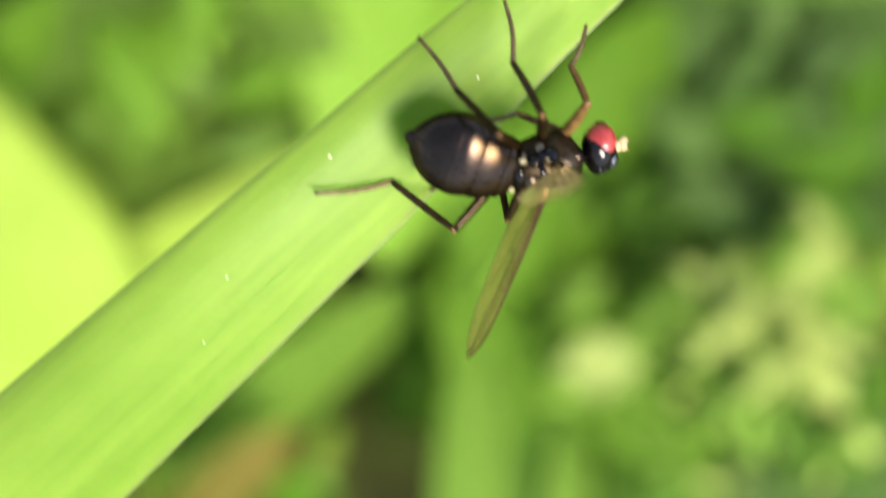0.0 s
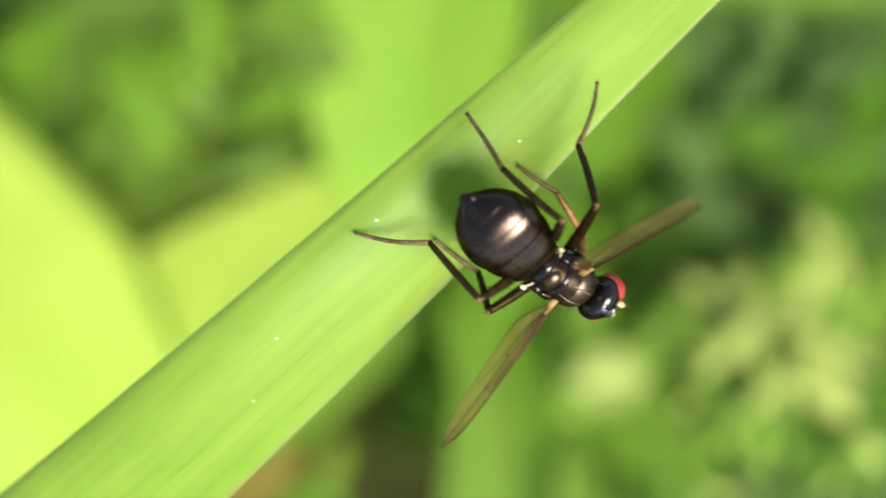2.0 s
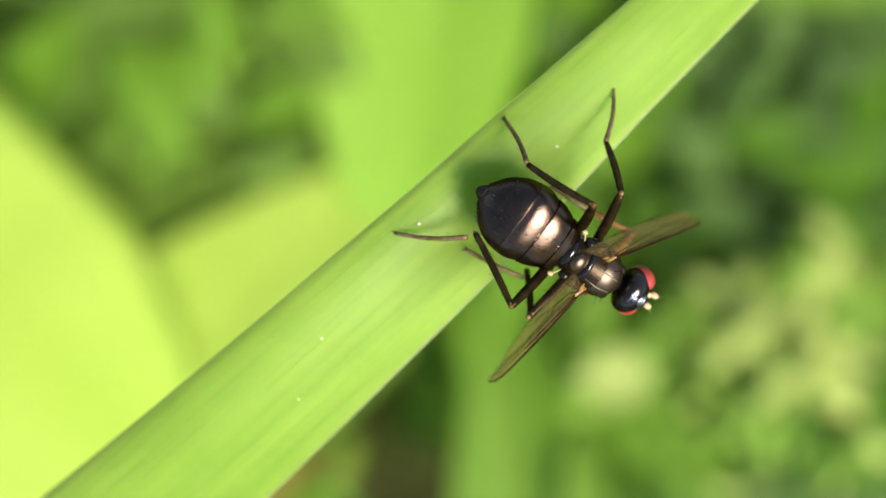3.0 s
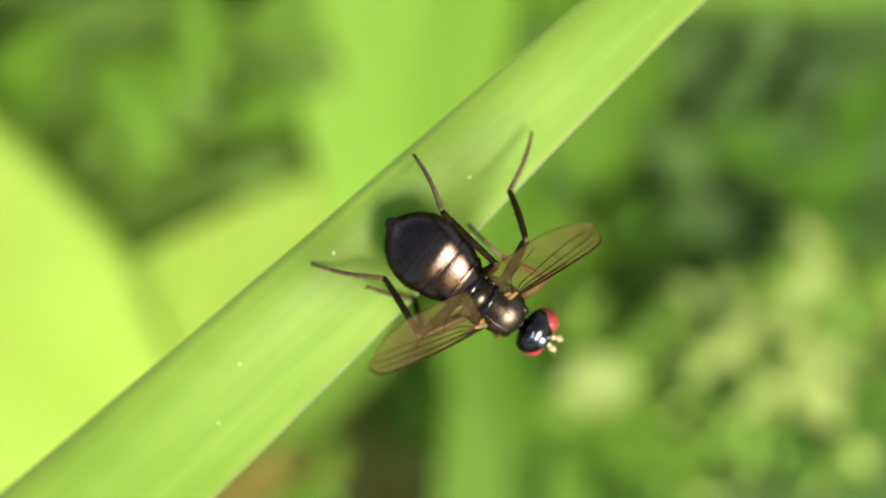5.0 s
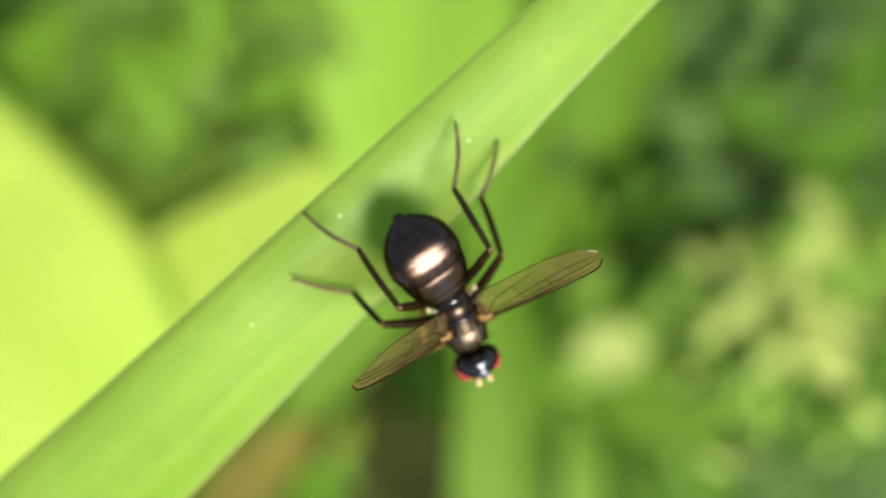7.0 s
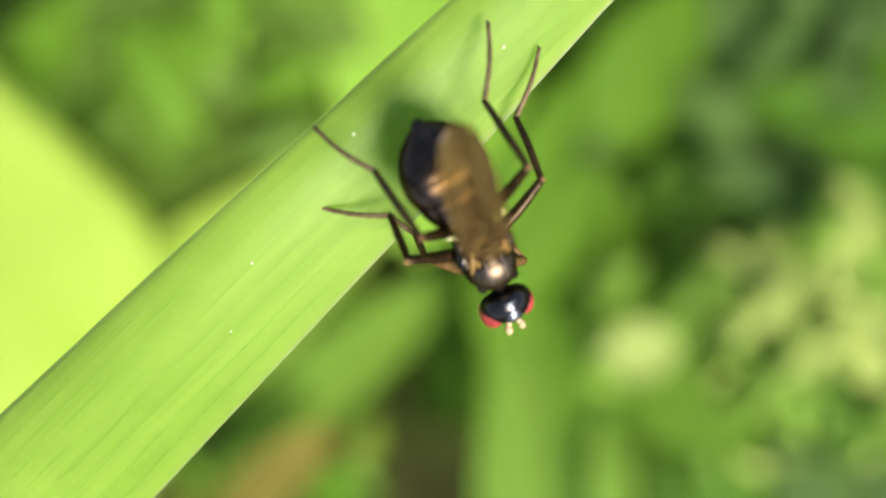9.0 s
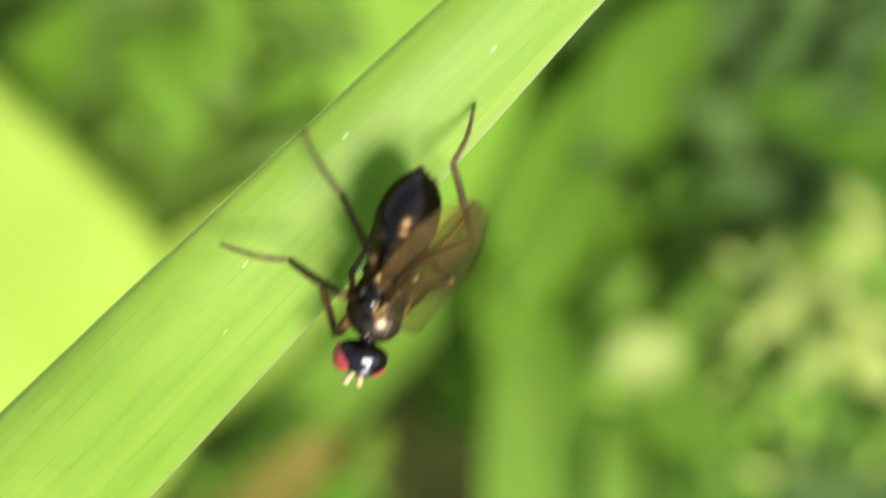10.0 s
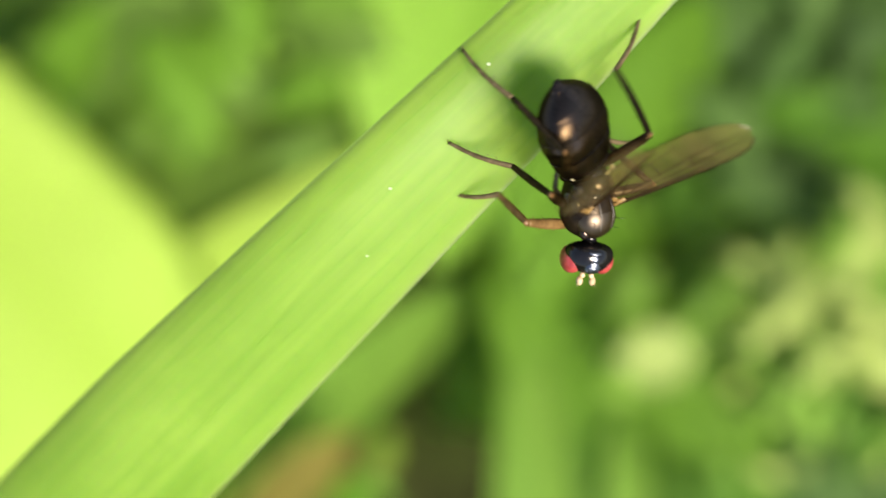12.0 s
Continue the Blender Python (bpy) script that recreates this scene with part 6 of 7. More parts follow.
    walk(tarsus["LH"], [at(r) for r in (
        (0, -1.283, 0.874, -1.114, -90.3, 72.5, -118.7), (0.5, -1.502, 0.873, -0.816, -125.7, 67.3, -157.8), (0.7, -1.648, 0.627, -0.585, -77.6, 57.2, -145.5),
        (0.8, -1.695, 0.464, -0.629, -71.8, 54.8, -148.8), (0.9, -1.515, 0.676, -0.596, -90.2, 58.3, -159.0), (1, -1.73, 0.709, -0.399, -164.0, 63.2, -176.6),
        (1.2, -2.024, 0.783, -0.559, -142.7, 67.8, -165.5), (1.5, -1.879, 0.688, -0.165, 78.1, 55.8, 171.3), (1.7, -1.918, 0.766, -0.421, -163.1, 75.6, -169.9),
        (2, -1.917, 0.843, -0.672, -168.6, 74.9, -173.4), (2.2, -1.935, 0.812, -0.547, -178.5, 78.5, -179.0), (2.5, -1.932, 0.708, -0.114, 129.9, 62.5, 168.1),
        (2.7, -1.962, 0.745, -0.233, 151.2, 75.1, 162.8), (4.3, -1.694, 0.864, -0.39, 98.9, 60.6, 157.1), (4.5, -1.811, 0.868, -0.173, 90.7, 58.5, 158.5),
        (4.7, -1.827, 0.872, -0.158, 141.0, 67.2, 165.5), (5, -1.75, 0.83, 0.101, 59.2, 51.9, 162.2), (5.2, -1.829, 0.831, -0.06, 92.6, 60.0, 153.3),
        (5.3, -1.827, 0.794, -0.045, 78.8, 59.4, 137.6), (5.5, -1.763, 0.775, 0.014, 44.8, 44.3, 152.8), (5.7, -2.102, 0.703, -0.113, 61.1, 52.2, 161.2),
        (5.8, -2.159, 0.743, -0.314, 63.1, 52.1, 156.5), (6, -1.996, 0.568, -0.187, 43.5, 46.8, 160.8), (6.2, -2.265, 0.677, -0.408, -3.1, 51.0, -179.5),
        (6.5, -2.284, 0.694, -0.147, 30.9, 41.7, 162.9), (6.7, -2.29, 0.876, -0.355, 45.5, 41.4, 141.0), (7, -2.188, 0.932, -0.415, 44.4, 40.4, 140.6),
        (7.2, -2.159, 0.918, -0.428, 49.9, 45.5, 146.6), (8.8, -2.068, 1.199, -0.246, 42.0, 38.4, 141.1), (9, -2.108, 0.95, -0.315, 33.8, 31.4, 144.8),
        (9.2, -2.119, 0.889, -0.406, 40.7, 34.2, 130.4), (9.5, -2.12, 0.811, -0.438, 26.6, 25.8, 150.5), (9.7, -2.158, 1.322, -0.193, 39.2, 34.7, 138.4),
        (9.8, -2.303, 0.868, -0.213, 31.1, 30.1, 147.9), (10, -2.474, 0.413, 0.099, 35.3, 28.1, 135.0), (10.2, -2.486, 0.556, -0.059, 32.2, 16.0, 125.8),
        (10.3, -2.448, 0.484, -0.081, 32.2, 21.5, 133.4), (10.5, -2.399, 0.271, -0.037, 30.6, 25.9, 143.4), (10.7, -2.372, 0.525, -0.245, 28.6, 30.3, 152.1),
        (10.8, -2.219, 0.819, -0.567, 14.9, 6.4, 158.2), (11, -2.231, 0.542, -0.531, 37.3, 31.9, 137.0), (11.2, -1.961, 1.124, -0.629, 1.9, 3.7, 177.2),
        (11.3, -2.209, 0.992, -0.185, 26.1, 12.3, 140.0), (11.5, -2.089, 0.923, -0.439, 18.9, 10.8, 153.2), (11.7, -2.496, 0.522, -0.04, 34.6, 23.1, 127.3),
        (11.8, -2.56, 0.537, 0.002, 36.0, 22.9, 119.0), (12, -2.077, 0.826, 0.004, 32.3, 16.2, 125.6),
    )])
    walk(femur["RF"], [at(r) for r in (
        (0, 0.42, -0.2, -0.3, -28.0, 41.9, -53.7), (0.5, 0.42, -0.2, -0.3, -29.0, 44.2, -55.1), (0.7, 0.42, -0.2, -0.3, -27.0, 41.0, -51.9),
        (0.8, 0.42, -0.2, -0.3, -26.5, 40.3, -51.0), (0.9, 0.42, -0.2, -0.3, -26.2, 39.4, -50.5), (1, 0.42, -0.2, -0.3, -27.6, 42.0, -52.8),
        (1.2, 0.42, -0.2, -0.3, -28.1, 42.9, -53.8), (1.5, 0.42, -0.2, -0.3, -27.8, 41.8, -53.3), (1.7, 0.42, -0.2, -0.3, -27.0, 39.9, -52.3),
        (2, 0.42, -0.2, -0.3, -27.5, 41.2, -52.9), (2.2, 0.42, -0.2, -0.3, -27.4, 41.2, -52.8), (2.5, 0.42, -0.2, -0.3, -28.1, 42.4, -53.8),
        (2.7, 0.42, -0.2, -0.3, -27.3, 40.5, -52.6), (4.3, 0.42, -0.2, -0.3, -27.7, 41.5, -53.3), (4.5, 0.42, -0.2, -0.3, -27.7, 41.3, -53.4),
        (4.7, 0.42, -0.2, -0.3, -27.6, 40.9, -53.3), (5, 0.42, -0.2, -0.3, -28.3, 42.4, -54.2), (5.2, 0.42, -0.2, -0.3, -27.8, 41.6, -53.5),
        (5.3, 0.42, -0.2, -0.3, -27.3, 40.5, -52.8), (5.5, 0.42, -0.2, -0.3, -27.2, 40.6, -52.5), (5.7, 0.42, -0.2, -0.3, -28.0, 42.4, -53.7),
        (5.8, 0.42, -0.2, -0.3, -29.3, 44.3, -55.7), (6, 0.42, -0.2, -0.3, -26.7, 39.0, -51.7), (6.2, 0.42, -0.2, -0.3, -27.2, 40.7, -52.3),
        (6.5, 0.42, -0.2, -0.3, -26.9, 41.1, -51.7), (6.7, 0.42, -0.2, -0.3, -27.2, 41.8, -52.2), (7, 0.42, -0.2, -0.3, -28.2, 42.9, -53.9),
        (7.2, 0.42, -0.2, -0.3, -27.9, 41.9, -53.7), (8.8, 0.42, -0.2, -0.3, -37.5, 41.2, -77.9), (9, 0.42, -0.2, -0.3, -42.9, 36.1, -125.5),
        (9.2, 0.42, -0.2, -0.3, -39.0, 42.0, -81.3), (9.5, 0.42, -0.2, -0.3, -44.6, 50.2, -86.4), (9.7, 0.42, -0.2, -0.3, 3.9, 48.6, 6.8),
        (9.8, 0.42, -0.2, -0.3, -6.1, 51.2, -10.5), (10, 0.42, -0.2, -0.3, 19.7, 36.7, 37.1), (10.2, 0.42, -0.2, -0.3, -9.0, 51.3, -15.7),
        (10.3, 0.42, -0.2, -0.3, 1.5, 51.2, 2.5), (10.5, 0.42, -0.2, -0.3, 22.9, 48.2, 41.3), (10.7, 0.42, -0.2, -0.3, 16.4, 44.8, 29.8),
        (10.8, 0.42, -0.2, -0.3, 15.0, 41.9, 27.3), (11, 0.42, -0.2, -0.3, 18.8, 41.1, 34.7), (11.2, 0.42, -0.2, -0.3, 26.6, 57.1, 45.0),
        (11.3, 0.42, -0.2, -0.3, 15.9, 61.2, 25.6), (11.5, 0.42, -0.2, -0.3, -4.6, 66.1, -7.0), (11.7, 0.42, -0.2, -0.3, -27.5, 49.3, -50.1),
        (11.8, 0.42, -0.2, -0.3, -33.2, 40.2, -67.0), (12, 0.42, -0.2, -0.3, -33.3, 5.0, -102.8),
    )])
    walk(tibia["RF"], [at(r) for r in (
        (0, 0.817, -0.74, -0.901, 19.3, 18.4, 156.4), (0.5, 0.79, -0.729, -0.927, 15.2, 16.2, 161.2), (0.7, 0.839, -0.735, -0.89, 17.3, 18.6, 159.4),
        (0.8, 0.852, -0.734, -0.882, 16.2, 18.6, 160.9), (0.9, 0.862, -0.736, -0.872, 17.4, 19.4, 159.6), (1, 0.824, -0.733, -0.902, 16.8, 18.1, 159.9),
        (1.2, 0.81, -0.732, -0.913, 16.1, 17.3, 160.4), (1.5, 0.821, -0.738, -0.9, 17.8, 18.8, 158.8), (1.7, 0.842, -0.746, -0.878, 20.6, 19.6, 155.1),
        (2, 0.828, -0.74, -0.893, 18.5, 18.0, 157.3), (2.2, 0.83, -0.739, -0.893, 18.3, 18.6, 158.0), (2.5, 0.813, -0.737, -0.907, 17.5, 18.4, 158.9),
        (2.7, 0.835, -0.744, -0.885, 20.0, 20.3, 156.5), (4.3, 0.823, -0.741, -0.896, 18.9, 20.3, 158.0), (4.5, 0.824, -0.743, -0.893, 19.8, 20.6, 156.9),
        (4.7, 0.826, -0.745, -0.89, 20.7, 20.4, 155.4), (5, 0.809, -0.739, -0.907, 18.3, 19.2, 158.3), (5.2, 0.82, -0.741, -0.897, 19.3, 20.2, 157.3),
        (5.3, 0.834, -0.745, -0.885, 20.5, 20.8, 156.1), (5.5, 0.836, -0.742, -0.886, 19.3, 20.7, 157.7), (5.7, 0.814, -0.736, -0.906, 17.0, 18.1, 159.5),
        (5.8, 0.783, -0.732, -0.929, 15.5, 16.7, 161.0), (6, 0.854, -0.749, -0.866, 21.3, 22.0, 155.6), (6.2, 0.837, -0.74, -0.887, 18.4, 19.9, 158.5),
        (6.5, 0.84, -0.732, -0.892, 15.6, 19.7, 162.2), (6.7, 0.832, -0.73, -0.899, 15.3, 18.7, 162.1), (7, 0.809, -0.732, -0.913, 16.2, 17.0, 160.1),
        (7.2, 0.817, -0.74, -0.901, 18.2, 18.0, 157.8), (8.8, 0.562, -0.862, -0.893, 37.8, 35.9, 144.9), (9, -0.002, -0.792, -0.831, 117.1, 79.8, 131.4),
        (9.2, 0.521, -0.861, -0.903, 45.4, 40.5, 136.9), (9.5, 0.456, -0.774, -0.992, 60.1, 54.7, 115.7), (9.7, 1.011, -0.13, -0.975, -16.9, 21.9, -161.5),
        (9.8, 0.974, -0.303, -1.002, 7.7, 16.3, 170.9), (10, 0.996, 0.235, -0.838, -10.0, 45.4, -176.4), (10.2, 0.962, -0.352, -1.002, 19.2, 2.7, 149.3),
        (10.3, 0.983, -0.175, -1.002, 16.6, 4.7, 154.7), (10.5, 0.87, 0.196, -0.971, -28.2, 35.1, -157.8), (10.7, 0.974, 0.117, -0.935, -0.8, 12.6, -179.1),
        (10.8, 1.015, 0.108, -0.901, -2.3, 9.0, -176.9), (11, 0.978, 0.187, -0.891, -43.9, 44.9, -155.8), (11.2, 0.765, 0.146, -1.056, -20.2, 13.1, -152.1),
        (11.3, 0.811, -0.013, -1.088, -9.8, 8.6, -166.6), (11.5, 0.782, -0.245, -1.123, -35.1, 33.4, -145.4), (11.7, 0.797, -0.65, -0.983, 6.0, 20.2, 173.5),
        (11.8, 0.689, -0.833, -0.881, 18.2, 16.1, 156.9), (12, 0.222, -1.074, -0.379, 118.4, 65.3, 157.4),
    )])
    walk(tarsus["RF"], [at(r) for r in (
        (0, 0.034, -0.399, -1.185, -7.4, 6.4, -169.5), (0.5, -0.028, -0.451, -1.179, -4.4, -0.3, -173.3), (0.7, 0.041, -0.435, -1.177, -0.1, 4.3, -179.9),
        (0.8, 0.046, -0.455, -1.168, 9.6, 14.5, 168.1), (0.9, 0.066, -0.44, -1.17, 5.0, 7.7, 173.1), (1, 0.021, -0.439, -1.183, -4.1, 2.1, -174.0),
        (1.2, 0, -0.444, -1.18, -0.3, 9.6, -179.6), (1.5, 0.027, -0.429, -1.191, 0.6, 2.3, 179.1), (1.7, 0.073, -0.389, -1.179, -2.9, 0.9, -175.6),
        (2, 0.039, -0.41, -1.172, -4.1, 12.4, -174.8), (2.2, 0.039, -0.419, -1.18, -1.3, 8.8, -178.2), (2.5, 0.015, -0.43, -1.19, -1.9, 3.6, -177.2),
        (2.7, 0.061, -0.407, -1.198, -2.3, 1.5, -176.6), (4.3, 0.04, -0.425, -1.209, -0.8, 1.7, -178.8), (4.5, 0.049, -0.412, -1.21, -2.8, 0.8, -175.9),
        (4.7, 0.059, -0.394, -1.203, -5.3, -3.2, -171.7), (5, 0.019, -0.424, -1.204, -2.9, -1.0, -175.5), (5.2, 0.041, -0.416, -1.208, -2.9, -0.0, -175.6),
        (5.3, 0.065, -0.403, -1.205, -4.3, -1.0, -173.5), (5.5, 0.056, -0.423, -1.204, 0.7, 3.7, 179.1), (5.7, 0.012, -0.437, -1.186, -1.3, 9.5, -178.3),
        (5.8, -0.032, -0.452, -1.188, -0.7, 12.3, -179.2), (6, 0.093, -0.404, -1.203, -1.4, 6.4, -178.1), (6.2, 0.049, -0.43, -1.194, -1.1, 7.5, -178.5),
        (6.5, 0.033, -0.473, -1.196, 8.4, 5.0, 167.9), (6.7, 0.02, -0.469, -1.188, 6.8, 6.8, 170.6), (7, -0.001, -0.44, -1.175, -4.2, 11.6, -174.6),
        (7.2, 0.024, -0.417, -1.179, -5.0, 10.0, -173.4), (8.8, -0.034, -0.443, -1.421, -11.5, -5.4, -161.1), (9, -0.107, -0.673, -1.716, -14.3, -30.8, -153.5),
        (9.2, 0.022, -0.393, -1.487, -17.1, -7.3, -150.4), (9.5, 0.23, -0.305, -1.726, -20.7, -25.8, -140.2), (9.7, 0.219, -0.395, -1.311, -33.5, -0.5, -90.7),
        (9.8, 0.121, -0.167, -1.254, -34.3, 11.7, -96.3), (10, 0.365, 0.196, -1.478, -31.6, -2.3, -110.5), (10.2, 0.189, 0.107, -1.044, -41.9, 34.4, -121.5),
        (10.3, 0.172, 0.208, -1.075, -40.7, 36.0, -96.2), (10.5, 0.188, -0.082, -1.488, -33.6, -2.4, -89.6), (10.7, 0.096, 0.102, -1.132, -33.5, 32.3, -72.1),
        (10.8, 0.127, 0.06, -1.042, -34.4, 28.3, -77.8), (11, 0.396, -0.075, -1.526, -33.4, -4.8, -94.6), (11.2, -0.009, -0.265, -1.26, -30.2, 29.4, -63.3),
        (11.3, -0.054, -0.219, -1.223, -31.0, 35.3, -63.5), (11.5, 0.164, -0.671, -1.618, -33.9, 8.3, -91.2), (11.7, -0.043, -0.555, -1.293, -34.4, 32.9, -74.9),
        (11.8, -0.107, -0.493, -1.13, -41.9, 46.4, -84.6), (12, -0.126, -0.93, -1.196, -51.8, 74.1, -70.2),
    )])
    walk(femur["RM"], [at(r) for r in (
        (0, 0.05, -0.24, -0.34, -28.4, -35.1, -123.1), (0.5, 0.05, -0.24, -0.34, -28.8, -37.3, -122.9), (0.7, 0.05, -0.24, -0.34, -29.8, -38.8, -120.9),
        (0.8, 0.05, -0.24, -0.34, -30.3, -39.3, -119.8), (0.9, 0.05, -0.24, -0.34, -29.2, -34.7, -121.0), (1, 0.05, -0.24, -0.34, -28.2, -26.5, -121.7),
        (1.2, 0.05, -0.24, -0.34, -30.7, -26.2, -114.2), (1.5, 0.05, -0.24, -0.34, -32.3, -18.0, -106.0), (1.7, 0.05, -0.24, -0.34, -31.4, -25.8, -111.8),
        (2, 0.05, -0.24, -0.34, -28.0, -19.4, -121.7), (2.2, 0.05, -0.24, -0.34, -30.0, -23.6, -115.8), (2.5, 0.05, -0.24, -0.34, -31.4, -16.9, -109.7),
        (2.7, 0.05, -0.24, -0.34, -32.4, -24.4, -107.8), (4.3, 0.05, -0.24, -0.34, -33.0, -15.9, -101.8), (4.5, 0.05, -0.24, -0.34, -32.0, -4.4, -107.5),
        (4.7, 0.05, -0.24, -0.34, -32.7, -18.7, -104.5), (5, 0.05, -0.24, -0.34, -27.7, -18.9, -122.8), (5.2, 0.05, -0.24, -0.34, -31.5, -22.3, -110.5),
        (5.3, 0.05, -0.24, -0.34, -32.1, -17.5, -106.7), (5.5, 0.05, -0.24, -0.34, -32.0, 6.3, -114.9), (5.7, 0.05, -0.24, -0.34, -32.5, -18.5, -105.4),
        (5.8, 0.05, -0.24, -0.34, -33.3, -26.8, -105.3), (6, 0.05, -0.24, -0.34, -32.8, -35.9, -111.9), (6.2, 0.05, -0.24, -0.34, -31.0, -26.6, -113.5),
        (6.5, 0.05, -0.24, -0.34, -32.1, -31.0, -111.7), (6.7, 0.05, -0.24, -0.34, -30.7, -24.4, -113.7), (7, 0.05, -0.24, -0.34, -29.4, -10.4, -118.0),
        (7.2, 0.05, -0.24, -0.34, -29.6, -19.6, -116.8), (8.8, 0.05, -0.24, -0.34, -25.9, -21.3, -127.6), (9, 0.05, -0.24, -0.34, -29.9, -27.9, -117.1),
        (9.2, 0.05, -0.24, -0.34, -32.9, -33.4, -110.2), (9.5, 0.05, -0.24, -0.34, -32.6, -28.9, -108.9), (9.7, 0.05, -0.24, -0.34, -31.7, -51.6, -122.7),
        (9.8, 0.05, -0.24, -0.34, -32.3, -36.6, -113.6), (10, 0.05, -0.24, -0.34, -33.8, -29.2, -105.1), (10.2, 0.05, -0.24, -0.34, -33.2, -26.8, -106.0),
        (10.3, 0.05, -0.24, -0.34, -33.0, -27.3, -106.8), (10.5, 0.05, -0.24, -0.34, -34.5, -37.8, -108.1), (10.7, 0.05, -0.24, -0.34, -33.0, -31.4, -108.8),
        (10.8, 0.05, -0.24, -0.34, -32.6, -30.5, -109.6), (11, 0.05, -0.24, -0.34, -31.9, -30.7, -112.1), (11.2, 0.05, -0.24, -0.34, -34.3, -34.3, -106.3),
        (11.3, 0.05, -0.24, -0.34, -33.2, -29.6, -107.4), (11.5, 0.05, -0.24, -0.34, -32.6, -27.8, -108.5), (11.7, 0.05, -0.24, -0.34, -32.4, -28.4, -109.4),
        (11.8, 0.05, -0.24, -0.34, -32.6, -31.2, -110.1), (12, 0.05, -0.24, -0.34, -31.7, -33.8, -114.1),
    )])
    walk(tibia["RM"], [at(r) for r in (
        (0, -0.508, -1.096, 0.379, 35.6, 83.7, 41.0), (0.5, -0.49, -1.075, 0.418, -72.8, 85.2, -79.6), (0.7, -0.451, -1.076, 0.443, -37.1, 77.9, -47.6),
        (0.8, -0.431, -1.08, 0.451, -39.3, 75.1, -52.8), (0.9, -0.48, -1.121, 0.371, -45.7, 74.5, -61.8), (1, -0.538, -1.191, 0.219, -71.2, 75.0, -93.1),
        (1.2, -0.409, -1.263, 0.212, -108.4, 83.5, -117.9), (1.5, -0.278, -1.383, 0.045, 115.6, 80.1, 129.6), (1.7, -0.367, -1.285, 0.205, 42.4, 84.0, 48.3),
        (2, -0.569, -1.243, 0.076, -13.0, 80.3, -16.1), (2.2, -0.449, -1.271, 0.161, 24.7, 86.3, 27.0), (2.5, -0.354, -1.366, 0.023, 104.5, 79.6, 120.2),
        (2.7, -0.299, -1.324, 0.176, 97.9, 80.8, 112.1), (4.3, -0.196, -1.416, 0.003, 19.8, -2.8, 146.1), (4.5, -0.326, -1.428, -0.243, 17.9, -16.4, 147.0),
        (4.7, -0.246, -1.386, 0.062, 34.0, 24.9, 133.3), (5, -0.591, -1.234, 0.064, 150.1, 78.0, 159.7), (5.2, -0.355, -1.323, 0.134, 59.2, 50.9, 129.1),
        (5.3, -0.292, -1.382, 0.037, 36.1, 27.5, 130.9), (5.5, -0.473, -1.367, -0.478, 19.0, -24.1, 144.0), (5.7, -0.265, -1.383, 0.056, 24.4, 15.2, 145.8),
        (5.8, -0.244, -1.317, 0.223, 32.2, 32.2, 148.9), (6, -0.327, -1.179, 0.394, 72.7, 54.9, 151.7), (6.2, -0.396, -1.265, 0.22, -70.4, 55.3, -140.4),
        (6.5, -0.346, -1.236, 0.304, -86.1, 57.9, -156.0), (6.7, -0.408, -1.283, 0.176, -105.9, 63.7, -152.9), (7, -0.528, -1.325, -0.115, -132.2, 73.2, -152.7),
        (7.2, -0.481, -1.291, 0.079, 160.6, 81.6, 164.9), (8.8, -0.661, -1.162, 0.115, 98.7, 72.1, 127.9), (9, -0.453, -1.223, 0.245, 126.4, 67.3, 158.1),
        (9.2, -0.31, -1.219, 0.349, 149.0, 73.6, 162.9), (9.5, -0.305, -1.276, 0.263, -79.4, 61.5, -131.3), (9.7, -0.369, -0.893, 0.64, -83.3, 70.8, -114.4),
        (9.8, -0.351, -1.16, 0.405, -92.9, 79.8, -108.6), (10, -0.234, -1.294, 0.269, -114.7, 86.9, -119.0), (10.2, -0.257, -1.313, 0.223, 155.0, 86.5, 157.3),
        (10.3, -0.272, -1.304, 0.232, 131.2, 85.1, 136.8), (10.5, -0.258, -1.179, 0.426, 134.9, 80.3, 145.7), (10.7, -0.293, -1.25, 0.311, 122.6, 82.9, 131.9),
        (10.8, -0.311, -1.255, 0.294, 111.7, 83.1, 121.6), (11, -0.354, -1.236, 0.299, 82.9, 81.6, 95.6), (11.2, -0.24, -1.231, 0.364, -169.0, 70.4, -175.2),
        (11.3, -0.275, -1.278, 0.277, -141.8, 73.0, -159.1), (11.5, -0.3, -1.289, 0.242, -105.6, 71.1, -136.2), (11.7, -0.315, -1.278, 0.254, -145.2, 75.2, -158.9),
        (11.8, -0.318, -1.244, 0.308, 167.3, 75.4, 172.5), (12, -0.373, -1.188, 0.356, 107.6, 71.3, 137.4),
    )])
